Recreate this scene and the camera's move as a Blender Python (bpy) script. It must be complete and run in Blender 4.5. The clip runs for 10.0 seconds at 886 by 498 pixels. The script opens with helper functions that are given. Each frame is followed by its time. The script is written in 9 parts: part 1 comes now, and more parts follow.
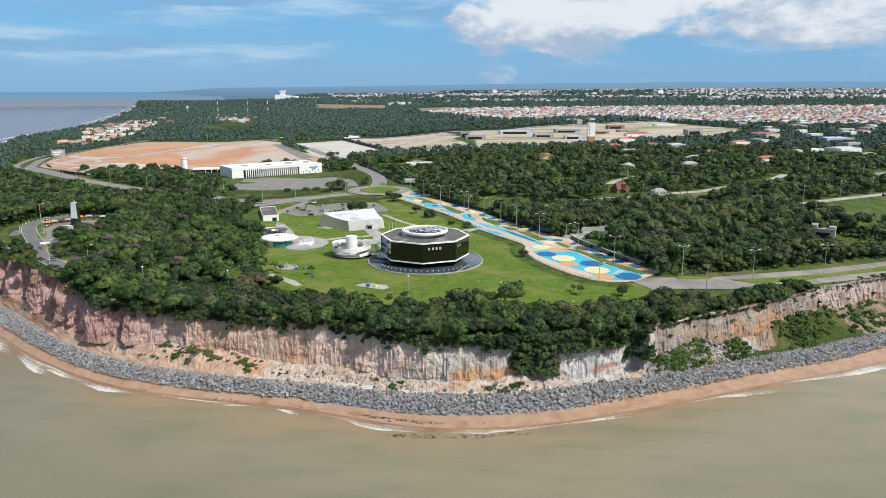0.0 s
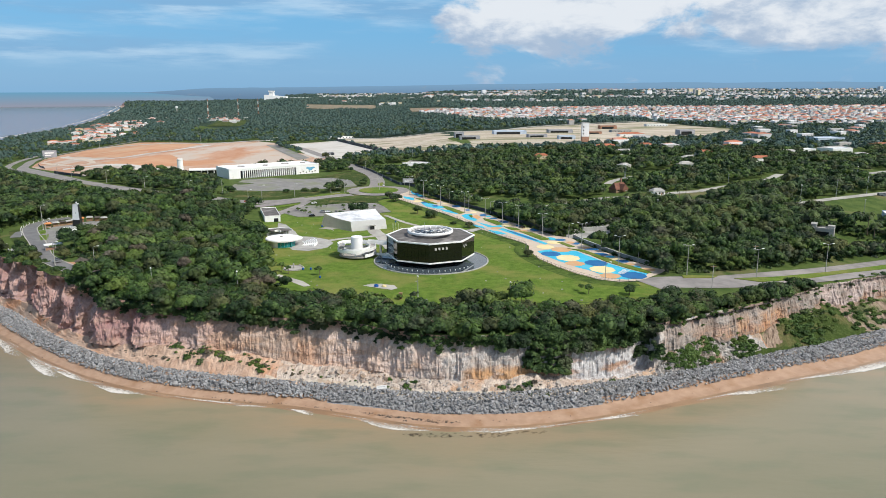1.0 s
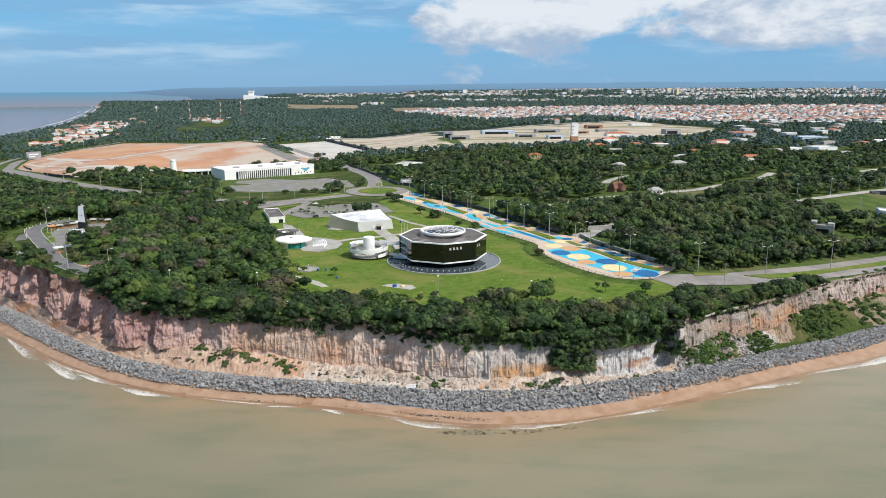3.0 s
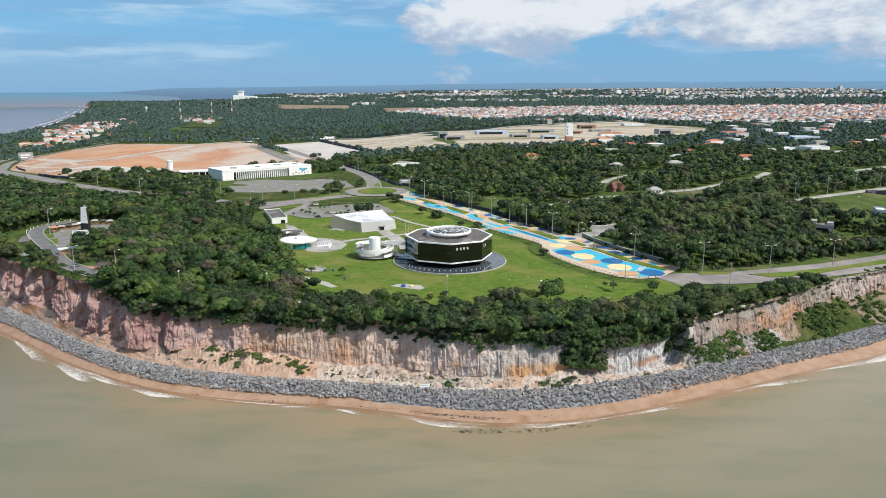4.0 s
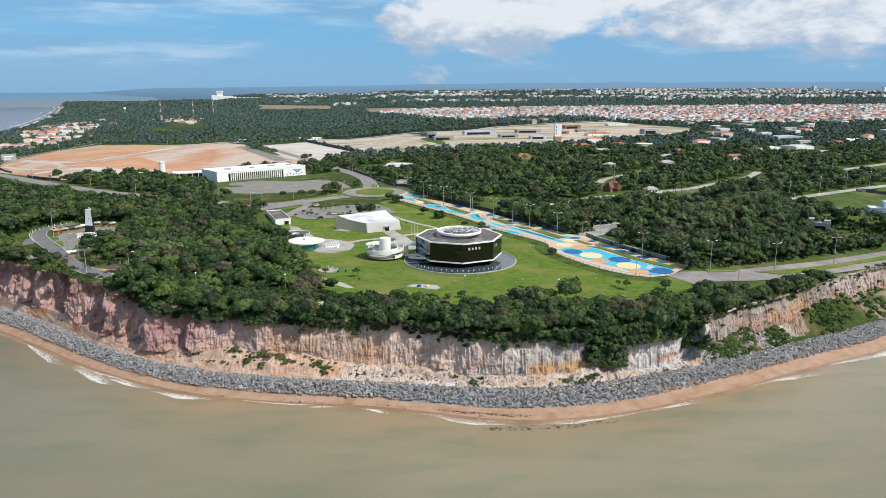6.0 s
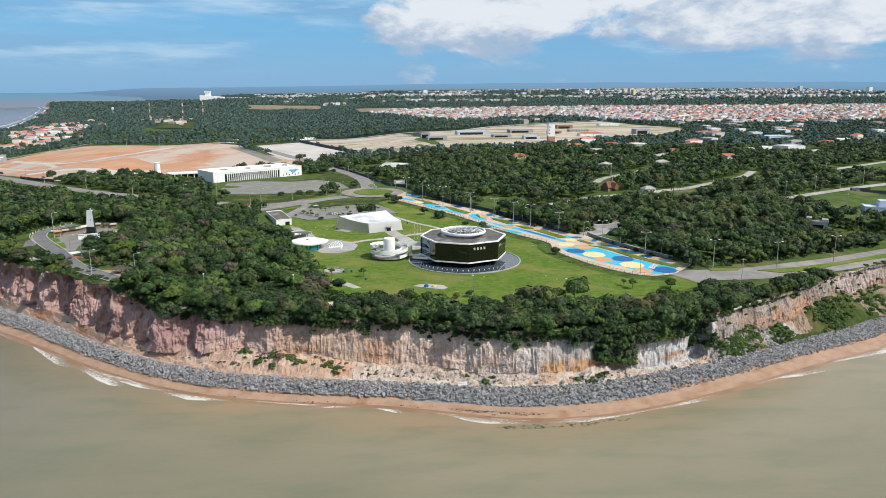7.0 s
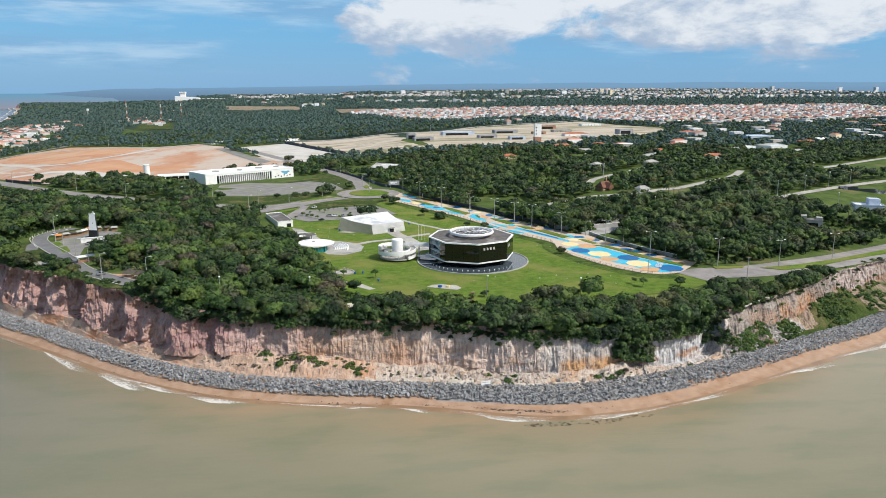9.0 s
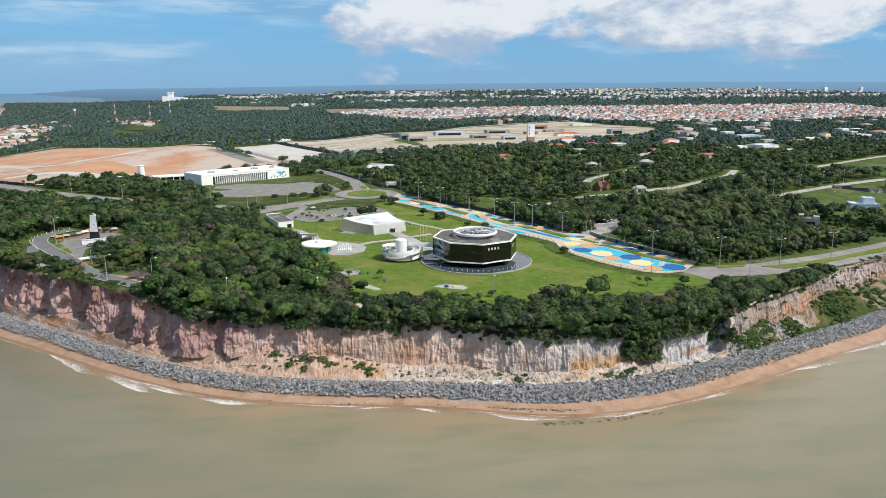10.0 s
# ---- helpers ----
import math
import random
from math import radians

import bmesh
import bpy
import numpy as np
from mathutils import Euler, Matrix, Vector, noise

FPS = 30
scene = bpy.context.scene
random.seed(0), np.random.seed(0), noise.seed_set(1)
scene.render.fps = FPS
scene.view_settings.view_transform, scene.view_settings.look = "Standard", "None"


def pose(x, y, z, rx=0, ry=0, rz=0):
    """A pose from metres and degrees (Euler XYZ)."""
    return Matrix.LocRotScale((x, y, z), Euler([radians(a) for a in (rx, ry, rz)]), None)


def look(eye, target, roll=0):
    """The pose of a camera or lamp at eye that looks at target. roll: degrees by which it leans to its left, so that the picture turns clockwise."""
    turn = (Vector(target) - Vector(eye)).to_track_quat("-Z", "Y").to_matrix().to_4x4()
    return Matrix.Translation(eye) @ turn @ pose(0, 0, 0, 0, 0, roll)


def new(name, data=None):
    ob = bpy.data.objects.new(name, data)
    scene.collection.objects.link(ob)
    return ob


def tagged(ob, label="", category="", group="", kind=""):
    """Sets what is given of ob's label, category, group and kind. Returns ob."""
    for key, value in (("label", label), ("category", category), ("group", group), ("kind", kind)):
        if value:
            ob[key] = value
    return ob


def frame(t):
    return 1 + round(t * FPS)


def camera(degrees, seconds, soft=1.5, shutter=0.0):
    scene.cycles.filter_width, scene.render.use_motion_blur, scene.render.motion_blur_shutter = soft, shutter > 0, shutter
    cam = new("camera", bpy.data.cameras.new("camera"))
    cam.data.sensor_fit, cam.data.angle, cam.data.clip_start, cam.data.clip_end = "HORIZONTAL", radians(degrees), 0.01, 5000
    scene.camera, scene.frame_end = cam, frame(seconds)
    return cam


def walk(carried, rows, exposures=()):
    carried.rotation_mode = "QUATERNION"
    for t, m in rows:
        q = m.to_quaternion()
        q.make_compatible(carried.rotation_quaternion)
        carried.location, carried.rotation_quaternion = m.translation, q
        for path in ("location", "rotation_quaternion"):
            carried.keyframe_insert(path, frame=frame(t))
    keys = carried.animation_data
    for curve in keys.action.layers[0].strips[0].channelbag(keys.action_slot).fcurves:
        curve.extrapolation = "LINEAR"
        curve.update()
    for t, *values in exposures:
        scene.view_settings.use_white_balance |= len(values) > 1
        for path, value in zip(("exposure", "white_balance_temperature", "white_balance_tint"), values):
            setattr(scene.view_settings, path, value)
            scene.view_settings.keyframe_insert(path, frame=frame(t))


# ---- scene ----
cam = camera(64.1, 10.0, soft=0.3)
METRES, EYE, TILT, LEAN, TURN = 85.0, 107.0, -12.8, 0.0, 0.0
ROWS = [
    (0.0, 0.0, 0.0, 0.0, 0.0, 0.0, -0.0),
    (0.5, -0.0501, -0.0083, -0.0001, -0.46, 0.0, 0.1),
    (1.0, -0.1002, -0.0168, 0.0003, -0.91, 0.01, 0.21),
    (1.5, -0.1506, -0.0241, 0.0006, -1.35, 0.01, 0.33),
    (2.0, -0.2018, -0.0306, 0.0011, -1.79, -0.01, 0.44),
    (2.5, -0.2529, -0.0366, 0.0017, -2.21, -0.02, 0.54),
    (4.0, -0.403, -0.0533, 0.0046, -3.48, -0.04, 0.83),
    (4.5, -0.4523, -0.0583, 0.0052, -3.91, -0.04, 0.92),
    (5.0, -0.5016, -0.0635, 0.0061, -4.34, -0.06, 1.03),
    (5.5, -0.5506, -0.0678, 0.007, -4.78, -0.06, 1.12),
    (7.0, -0.6988, -0.0762, 0.0104, -6.18, -0.09, 1.45),
    (7.5, -0.7488, -0.0778, 0.0121, -6.67, -0.1, 1.57),
    (8.0, -0.7984, -0.0796, 0.0142, -7.16, -0.11, 1.7),
    (8.5, -0.8483, -0.0798, 0.0161, -7.63, -0.12, 1.81),
    (9.0, -0.8979, -0.0794, 0.0182, -8.11, -0.12, 1.93),
    (9.5, -0.9467, -0.0785, 0.0205, -8.58, -0.14, 2.05),
    (10.0, -0.995, -0.0772, 0.023, -9.07, -0.16, 2.17),
]
walk(cam, [(t, pose(0, 0, EYE, TILT, LEAN, TURN) @ pose(METRES * x, METRES * y, METRES * z, 90 + pitch, roll, yaw)) for t, x, y, z, yaw, pitch, roll in ROWS])

# ---------------- world, sun, exposure ----------------
SUN_AZ, SUN_EL = 127.0, 48.0          # degrees clockwise from +y, and above the horizon


def build_light():
    world = bpy.data.worlds.new("daylight")
    scene.world = world
    world.use_nodes = True
    nt = world.node_tree
    nt.nodes.clear()
    N, L = nt.nodes.new, nt.links.new
    sky = N("ShaderNodeTexSky")
    sky.sky_type, sky.sun_disc = "NISHITA", False
    sky.sun_elevation, sky.sun_rotation = radians(SUN_EL), radians(SUN_AZ)
    sky.air_density, sky.dust_density, sky.ozone_density = 1.0, 0.6, 3.0
    gain = N("ShaderNodeMixRGB")
    gain.blend_type, gain.inputs[0].default_value = "MULTIPLY", 1.0
    gain.inputs[2].default_value = (0.105, 0.105, 0.105, 1)
    L(sky.outputs[0], gain.inputs[1])
    co = N("ShaderNodeTexCoord")
    sep = N("ShaderNodeSeparateXYZ")
    L(co.outputs["Generated"], sep.inputs[0])

    def maths(op, a, b=None, clamp=False):
        n = N("ShaderNodeMath")
        n.operation, n.use_clamp = op, clamp
        for i, v in enumerate((a, b)):
            if v is None:
                continue
            if isinstance(v, (int, float)):
                n.inputs[i].default_value = v
            else:
                L(v, n.inputs[i])
        return n.outputs[0]

    def ramp(v, lo, hi, a=0.0, b=1.0):
        n = N("ShaderNodeMapRange")
        n.interpolation_type = "SMOOTHSTEP"
        L(v, n.inputs[0])
        for i, q in enumerate((lo, hi, a, b)):
            n.inputs[i + 1].default_value = q
        return n.outputs[0]

    def fog(sx, sz, scale, detail, rough, off=0.0, distortion=0.0):
        m = N("ShaderNodeMapping")
        m.inputs["Scale"].default_value = (sx, sx, sz)
        m.inputs["Location"].default_value = (off, off * 0.7, off * 1.3)
        L(co.outputs["Generated"], m.inputs[0])
        n = N("ShaderNodeTexNoise")
        n.inputs["Scale"].default_value, n.inputs["Detail"].default_value = scale, detail
        n.inputs["Roughness"].default_value, n.inputs["Distortion"].default_value = rough, distortion
        L(m.outputs[0], n.inputs[0])
        return n.outputs[0]

    def mix(fac, a, b):
        n = N("ShaderNodeMixRGB")
        L(fac, n.inputs[0])
        for i, v in ((1, a), (2, b)):
            if isinstance(v, tuple):
                n.inputs[i].default_value = (*v, 1)
            else:
                L(v, n.inputs[i])
        return n.outputs[0]

    x, z = sep.outputs[0], sep.outputs[2]
    # a blue veil of moist air low over the horizon
    air = mix(ramp(z, 0.0, 0.30, 0.86, 0.0), gain.outputs[0], mix(ramp(z, 0.0, 0.11), (0.215, 0.470, 0.765), (0.090, 0.455, 0.87)))
    # flat grey-blue layers of cloud, long and thin
    layer = maths("MULTIPLY", ramp(fog(1.0, 7.0, 2.6, 6, 0.55, 3.1), 0.43, 0.62), ramp(z, 0.015, 0.05))
    air = mix(maths("MULTIPLY", layer, 0.72), air, mix(ramp(fog(1.0, 8.0, 5.0, 7, 0.6, 7.7), 0.42, 0.62), (0.25, 0.46, 0.71), (0.56, 0.74, 0.91)))
    # heaped cumulus, thick over the land, with flat grey undersides
    puff = maths("ADD", fog(1.0, 2.2, 6.5, 9, 0.58, 1.3, 0.3), maths("ADD", ramp(x, -0.10, 0.10, -0.26, 0.12), ramp(z, 0.035, 0.085, -0.16, 0.08)))
    body = ramp(puff, 0.50, 0.62)
    tone = ramp(maths("ADD", fog(1.0, 2.2, 11.0, 9, 0.6, 1.9, 0.2), ramp(z, 0.04, 0.12, -0.12, 0.06)), 0.36, 0.60)
    air = mix(maths("MULTIPLY", body, 0.93), air, mix(tone, (0.42, 0.53, 0.69), (0.85, 0.885, 0.93)))
    out, bg = N("ShaderNodeOutputWorld"), N("ShaderNodeBackground")
    L(air, bg.inputs[0])
    bg.inputs[1].default_value = 1.0
    L(bg.outputs[0], out.inputs[0])
    lamp = bpy.data.lights.new("sun", "SUN")
    lamp.energy, lamp.angle, lamp.color = 4.3, radians(0.53), (1.0, 0.95, 0.87)
    az, el = radians(SUN_AZ), radians(SUN_EL)
    way = Vector((math.sin(az) * math.cos(el), math.cos(az) * math.cos(el), math.sin(el)))
    ob = new("sun", lamp)
    ob.matrix_world = look(way * 500, (0, 0, 0))


build_light()
scene.view_settings.exposure = -0.06


# ---------------- materials ----------------
def surface(name, a, b, scale=0.3, rough=0.85, bump=0.3, bump_scale=None, c=None, c_scale=0.05, c_lo=0.5, c_hi=0.62,
            metal=0.0, island=0.0, per_object=0.0, stretch=None, spec=0.5, bump_dist=0.1):
    """Two-scale noise between a and b, a third colour c in large stains, grain as bump."""
    m = bpy.data.materials.new(name)
    m.use_nodes = True
    nt = m.node_tree
    N, L = nt.nodes.new, nt.links.new
    bsdf = nt.nodes["Principled BSDF"]
    geo = N("ShaderNodeNewGeometry")
    vec = geo.outputs["Position"]
    if stretch:
        mp = N("ShaderNodeMapping")
        mp.inputs["Scale"].default_value = stretch
        L(vec, mp.inputs[0])
        vec = mp.outputs[0]

    def noise_tex(s, detail=6.0, r=0.6):
        n = N("ShaderNodeTexNoise")
        n.inputs["Scale"].default_value, n.inputs["Detail"].default_value, n.inputs["Roughness"].default_value = s, detail, r
        L(vec, n.inputs[0])
        return n.outputs[0]

    def ranged(v, lo, hi):
        n = N("ShaderNodeMapRange")
        L(v, n.inputs[0])
        n.inputs[1].default_value, n.inputs[2].default_value = lo, hi
        return n.outputs[0]

    def mixed(fac, u, v, blend="MIX"):
        n = N("ShaderNodeMixRGB")
        n.blend_type = blend
        for i, w in enumerate((fac, u, v)):
            if isinstance(w, tuple):
                n.inputs[i].default_value = (*w, 1)
            elif isinstance(w, (int, float)):
                n.inputs[i].default_value = w
            else:
                L(w, n.inputs[i])
        return n.outputs[0]

    col = mixed(ranged(noise_tex(scale), 0.35, 0.65), a, b)
    if c:
        col = mixed(ranged(noise_tex(c_scale, 8.0), c_lo, c_hi), col, c)
    if island or per_object:
        if per_object:
            src = N("ShaderNodeObjectInfo").outputs["Random"]
            amount = per_object
        else:
            src, amount = geo.outputs["Random Per Island"], island
        mr = N("ShaderNodeMapRange")
        L(src, mr.inputs[0])
        mr.inputs[3].default_value, mr.inputs[4].default_value = 1 - amount, 1 + amount
        comb = N("ShaderNodeCombineXYZ")
        for i in range(3):
            L(mr.outputs[0], comb.inputs[i])
        col = mixed(1.0, col, comb.outputs[0], "MULTIPLY")
    L(col, bsdf.inputs["Base Color"])
    bsdf.inputs["Roughness"].default_value, bsdf.inputs["Metallic"].default_value = rough, metal
    bsdf.inputs["Specular IOR Level"].default_value = spec
    if bump:
        bp = N("ShaderNodeBump")
        bp.inputs["Strength"].default_value, bp.inputs["Distance"].default_value = bump, bump_dist
        L(noise_tex(bump_scale or scale * 6), bp.inputs["Height"])
        L(bp.outputs[0], bsdf.inputs["Normal"])
    return m


M_SAND = surface("wet_sand", (0.355, 0.222, 0.145), (0.435, 0.288, 0.195), 0.25, 0.6, 0.15, 3.0, (0.30, 0.165, 0.085), 0.12, 0.52, 0.7)
M_TALUS = surface("fallen_earth", (0.43, 0.285, 0.205), (0.57, 0.42, 0.325), 0.14, 0.95, 1.0, 1.2, (0.50, 0.265, 0.155), 0.06, 0.5, 0.6, bump_dist=0.4, spec=0.1)
M_PLATEAU = surface("rough_grass", (0.052, 0.088, 0.022), (0.098, 0.135, 0.038), 0.12, 0.95, 0.6, 1.2, (0.16, 0.15, 0.07), 0.03, 0.58, 0.68, bump_dist=0.4, spec=0.1)
M_LAWN = surface("lawn", (0.078, 0.138, 0.019), (0.140, 0.210, 0.036), 0.30, 0.95, 1.0, 1.3, (0.190, 0.205, 0.055), 0.05, 0.46, 0.64, bump_dist=0.5, spec=0.1)
# distant floor: lighter and bluer, haze put into its colour
M_CANOPY = surface("hazed_forest_floor", (0.032, 0.056, 0.040), (0.054, 0.084, 0.058), 0.03, 1.0, 0.9, 0.12, (0.06, 0.085, 0.035), 0.006, 0.54, 0.64, bump_dist=6.0, spec=0.1)
M_ASPHALT = surface("worn_asphalt", (0.195, 0.18, 0.172), (0.275, 0.252, 0.24), 0.2, 0.9, 0.2, 4.0, (0.33, 0.30, 0.28), 0.06, 0.5, 0.7)
M_GREYROAD = surface("grey_asphalt", (0.125, 0.125, 0.130), (0.18, 0.178, 0.18), 0.25, 0.9, 0.2, 4.0, (0.21, 0.205, 0.20), 0.08, 0.52, 0.7)
M_PATH = surface("pale_paving", (0.36, 0.34, 0.31), (0.46, 0.44, 0.40), 0.3, 0.9, 0.2, 3.0, (0.28, 0.27, 0.25), 0.08, 0.5, 0.66)
M_LOT = surface("weedy_car_park", (0.18, 0.172, 0.165), (0.26, 0.25, 0.235), 0.15, 0.95, 0.3, 2.0, (0.20, 0.21, 0.14), 0.04, 0.5, 0.62)
M_ORANGE = surface("stripped_laterite", (0.44, 0.225, 0.135), (0.53, 0.355, 0.255), 0.022, 0.97, 0.5, 0.5, (0.50, 0.42, 0.355), 0.009, 0.47, 0.56, bump_dist=0.3, spec=0.1, stretch=(1.5, 0.5, 1.0))
M_LATERITE = surface("bright_laterite", (0.47, 0.225, 0.125), (0.55, 0.335, 0.21), 0.02, 0.97, 0.5, 0.5, (0.52, 0.35, 0.235), 0.012, 0.5, 0.62, bump_dist=0.3, spec=0.1)
M_SANDLOT = surface("white_sand_lot", (0.50, 0.47, 0.43), (0.58, 0.55, 0.51), 0.05, 0.95, 0.2, 1.0, (0.44, 0.39, 0.33), 0.02, 0.55, 0.65)
M_BARE = surface("scraped_field", (0.36, 0.30, 0.23), (0.58, 0.51, 0.42), 0.03, 0.97, 0.3, 0.5, (0.20, 0.20, 0.11), 0.018, 0.52, 0.60, stretch=(0.45, 2.4, 1.0), spec=0.1)
M_WHITE = surface("white_paint", (0.80, 0.80, 0.79), (0.85, 0.85, 0.84), 0.4, 0.6, 0.05, 2.0, (0.62, 0.61, 0.57), 0.15, 0.58, 0.75)
M_TOWNWALL = surface("dusty_white_walls", (0.60, 0.60, 0.61), (0.76, 0.76, 0.77), 0.06, 0.8, 0.0, 2.0, (0.46, 0.43, 0.42), 0.02, 0.5, 0.62, island=0.30)
M_TOWNTILE = surface("town_roof_tiles", (0.34, 0.12, 0.07), (0.46, 0.20, 0.13), 0.05, 0.9, 0.0, 3.0, (0.30, 0.22, 0.19), 0.03, 0.54, 0.66, island=0.35)
M_FRESHWHITE = surface("fresh_white_paint", (0.84, 0.84, 0.83), (0.88, 0.88, 0.87), 0.4, 0.6, 0.05, 2.0, (0.74, 0.73, 0.70), 0.15, 0.6, 0.75)
M_CREAM = surface("cream_render", (0.60, 0.53, 0.36), (0.66, 0.60, 0.43), 0.3, 0.8, 0.05, 2.0, (0.44, 0.39, 0.27), 0.1, 0.55, 0.7)
M_ROOFDARK = surface("dark_roof_membrane", (0.105, 0.098, 0.095), (0.165, 0.155, 0.150), 0.3, 0.9, 0.2, 3.0, (0.26, 0.245, 0.235), 0.10, 0.54, 0.62, spec=0.1)
M_CONCRETE = surface("weathered_concrete", (0.33, 0.32, 0.30), (0.42, 0.41, 0.39), 0.4, 0.9, 0.2, 3.0, (0.24, 0.235, 0.22), 0.1, 0.52, 0.66)
M_BLACK = surface("black_paint", (0.012, 0.012, 0.013), (0.02, 0.02, 0.02), 0.4, 0.5, 0.0)
M_GREYMETAL = surface("galvanised_steel", (0.42, 0.43, 0.44), (0.50, 0.51, 0.52), 0.5, 0.5, 0.0, metal=0.6)
M_ROCK = surface("granite_boulder", (0.205, 0.205, 0.210), (0.310, 0.310, 0.314), 0.5, 0.9, 0.5, 2.5, (0.19, 0.185, 0.18), 0.3, 0.55, 0.66, island=0.32, bump_dist=0.15)
M_ROCKPART = surface("granite_boulder_single", (0.205, 0.205, 0.210), (0.310, 0.310, 0.314), 0.5, 0.9, 0.5, 2.5, (0.19, 0.185, 0.18), 0.3, 0.55, 0.66, per_object=0.32, bump_dist=0.15)
M_TILE = surface("terracotta_roof", (0.34, 0.11, 0.055), (0.45, 0.17, 0.09), 0.3, 0.9, 0.3, 3.0, (0.25, 0.09, 0.05), 0.1, 0.54, 0.66)
M_TRUNK = surface("bark", (0.10, 0.075, 0.055), (0.17, 0.13, 0.10), 1.5, 0.95, 0.6, 6.0)
M_BLUE = surface("blue_court_paint", (0.005, 0.115, 0.30), (0.010, 0.14, 0.35), 0.3, 0.8, 0.1, 3.0, (0.02, 0.13, 0.33), 0.1, 0.56, 0.7)
M_CYAN = surface("sky_blue_court_paint", (0.025, 0.40, 0.60), (0.05, 0.47, 0.66), 0.3, 0.8, 0.1, 3.0, (0.12, 0.46, 0.58), 0.1, 0.56, 0.7)
M_YELLOW = surface("pale_yellow_court_paint", (0.74, 0.60, 0.30), (0.80, 0.67, 0.38), 0.3, 0.8, 0.1, 3.0, (0.66, 0.55, 0.32), 0.1, 0.56, 0.7)
M_TAN = surface("tan_court_paint", (0.56, 0.31, 0.14), (0.62, 0.37, 0.19), 0.3, 0.8, 0.1, 3.0, (0.50, 0.36, 0.24), 0.1, 0.56, 0.7)
M_PINKWAY = surface("peach_court_surface", (0.53, 0.42, 0.32), (0.60, 0.50, 0.40), 0.3, 0.85, 0.1, 3.0, (0.52, 0.43, 0.35), 0.1, 0.54, 0.7)
def cliff_material():
    """Layered earth: pink and rust to the south, cream in the middle, chalky to the north, with rain streaks."""
    m = bpy.data.materials.new("layered_cliff_earth")
    m.use_nodes = True
    nt = m.node_tree
    N, L = nt.nodes.new, nt.links.new
    bsdf = nt.nodes["Principled BSDF"]
    geo, sep = N("ShaderNodeNewGeometry"), N("ShaderNodeSeparateXYZ")
    L(geo.outputs["Position"], sep.inputs[0])

    def nz(scale, s, detail=6.0, off=0.0):
        mp, n = N("ShaderNodeMapping"), N("ShaderNodeTexNoise")
        mp.inputs["Scale"].default_value = scale
        mp.inputs["Location"].default_value = (off, off, off)
        L(geo.outputs["Position"], mp.inputs[0])
        L(mp.outputs[0], n.inputs[0])
        n.inputs["Scale"].default_value, n.inputs["Detail"].default_value, n.inputs["Roughness"].default_value = s, detail, 0.62
        return n.outputs[0]

    def rng(v, lo, hi, a=0.0, b=1.0):
        n = N("ShaderNodeMapRange")
        n.interpolation_type = "SMOOTHSTEP"
        L(v, n.inputs[0])
        for k, q in enumerate((lo, hi, a, b)):
            n.inputs[k + 1].default_value = q
        return n.outputs[0]

    def mix(f, a, b):
        n = N("ShaderNodeMixRGB")
        for k, w in enumerate((f, a, b)):
            if isinstance(w, tuple):
                n.inputs[k].default_value = (*w, 1)
            else:
                L(w, n.inputs[k])
        return n.outputs[0]

    def mul(a, b):
        n = N("ShaderNodeMath")
        n.operation = "MULTIPLY"
        for k, w in enumerate((a, b)):
            if isinstance(w, (int, float)):
                n.inputs[k].default_value = w
            else:
                L(w, n.inputs[k])
        return n.outputs[0]

    x, z = sep.outputs[0], sep.outputs[2]
    wide = nz((1, 1, 1.6), 0.035, 5)
    col = mix(rng(wide, 0.35, 0.65), (0.365, 0.212, 0.205), (0.55, 0.385, 0.350))
    col = mix(rng(x, -125, -60), col, mix(rng(wide, 0.38, 0.62), (0.47, 0.35, 0.28), (0.61, 0.50, 0.415)))
    chalk = mix(rng(nz((1, 1, 1.2), 0.09, 6, 3.0), 0.35, 0.65), (0.46, 0.44, 0.425), (0.66, 0.645, 0.63))
    col = mix(mul(rng(x, -55, 20), rng(nz((1, 1, 2.2), 0.05, 5, 9.0), 0.30, 0.52)), col, chalk)
    col = mix(mul(mul(rng(x, 36, 46), rng(x, 76, 70)), rng(z, 15, 10)), col, mix(rng(wide, 0.4, 0.6), (0.54, 0.535, 0.54), (0.70, 0.70, 0.71)))
    grey = mix(rng(nz((1, 1, 2.5), 0.10, 6, 17.0), 0.38, 0.62), (0.19, 0.165, 0.145), (0.36, 0.325, 0.295))
    col = mix(mul(rng(x, 74, 84), 0.95), col, grey)
    col = mix(mul(mul(mul(rng(x, 108, 118), rng(x, 150, 134)), rng(z, 19, 14)), rng(nz((1, 1, 0.7), 0.20, 7, 23.0), 0.42, 0.54)), col, mix(rng(wide, 0.4, 0.6), (0.47, 0.235, 0.105), (0.50, 0.33, 0.22)))
    rust = mul(rng(nz((1, 1, 3.5), 0.045, 6, 5.0), 0.47, 0.60), rng(z, 20.0, 9.0))
    rust = mul(rust, rng(x, -140, -70, 0.35, 1.0))
    col = mix(mul(rust, 0.85), col, mix(rng(nz((1, 1, 1), 0.4, 5), 0.35, 0.65), (0.43, 0.20, 0.10), (0.52, 0.33, 0.20)))
    streak = rng(nz((1, 1, 0.38), 0.50, 9, 2.0), 0.50, 0.66)
    col = mix(mul(streak, 0.42), col, (0.200, 0.150, 0.130))
    flute = rng(nz((1, 1, 0.14), 1.1, 7, 12.0), 0.48, 0.62)
    col = mix(mul(mul(flute, rng(x, -80, 0, 0.12, 1.0)), 0.42), col, (0.190, 0.165, 0.150))
    blotch = rng(nz((1, 1, 0.6), 0.22, 8, 6.0), 0.56, 0.70)
    col = mix(mul(blotch, 0.45), col, (0.255, 0.165, 0.135))
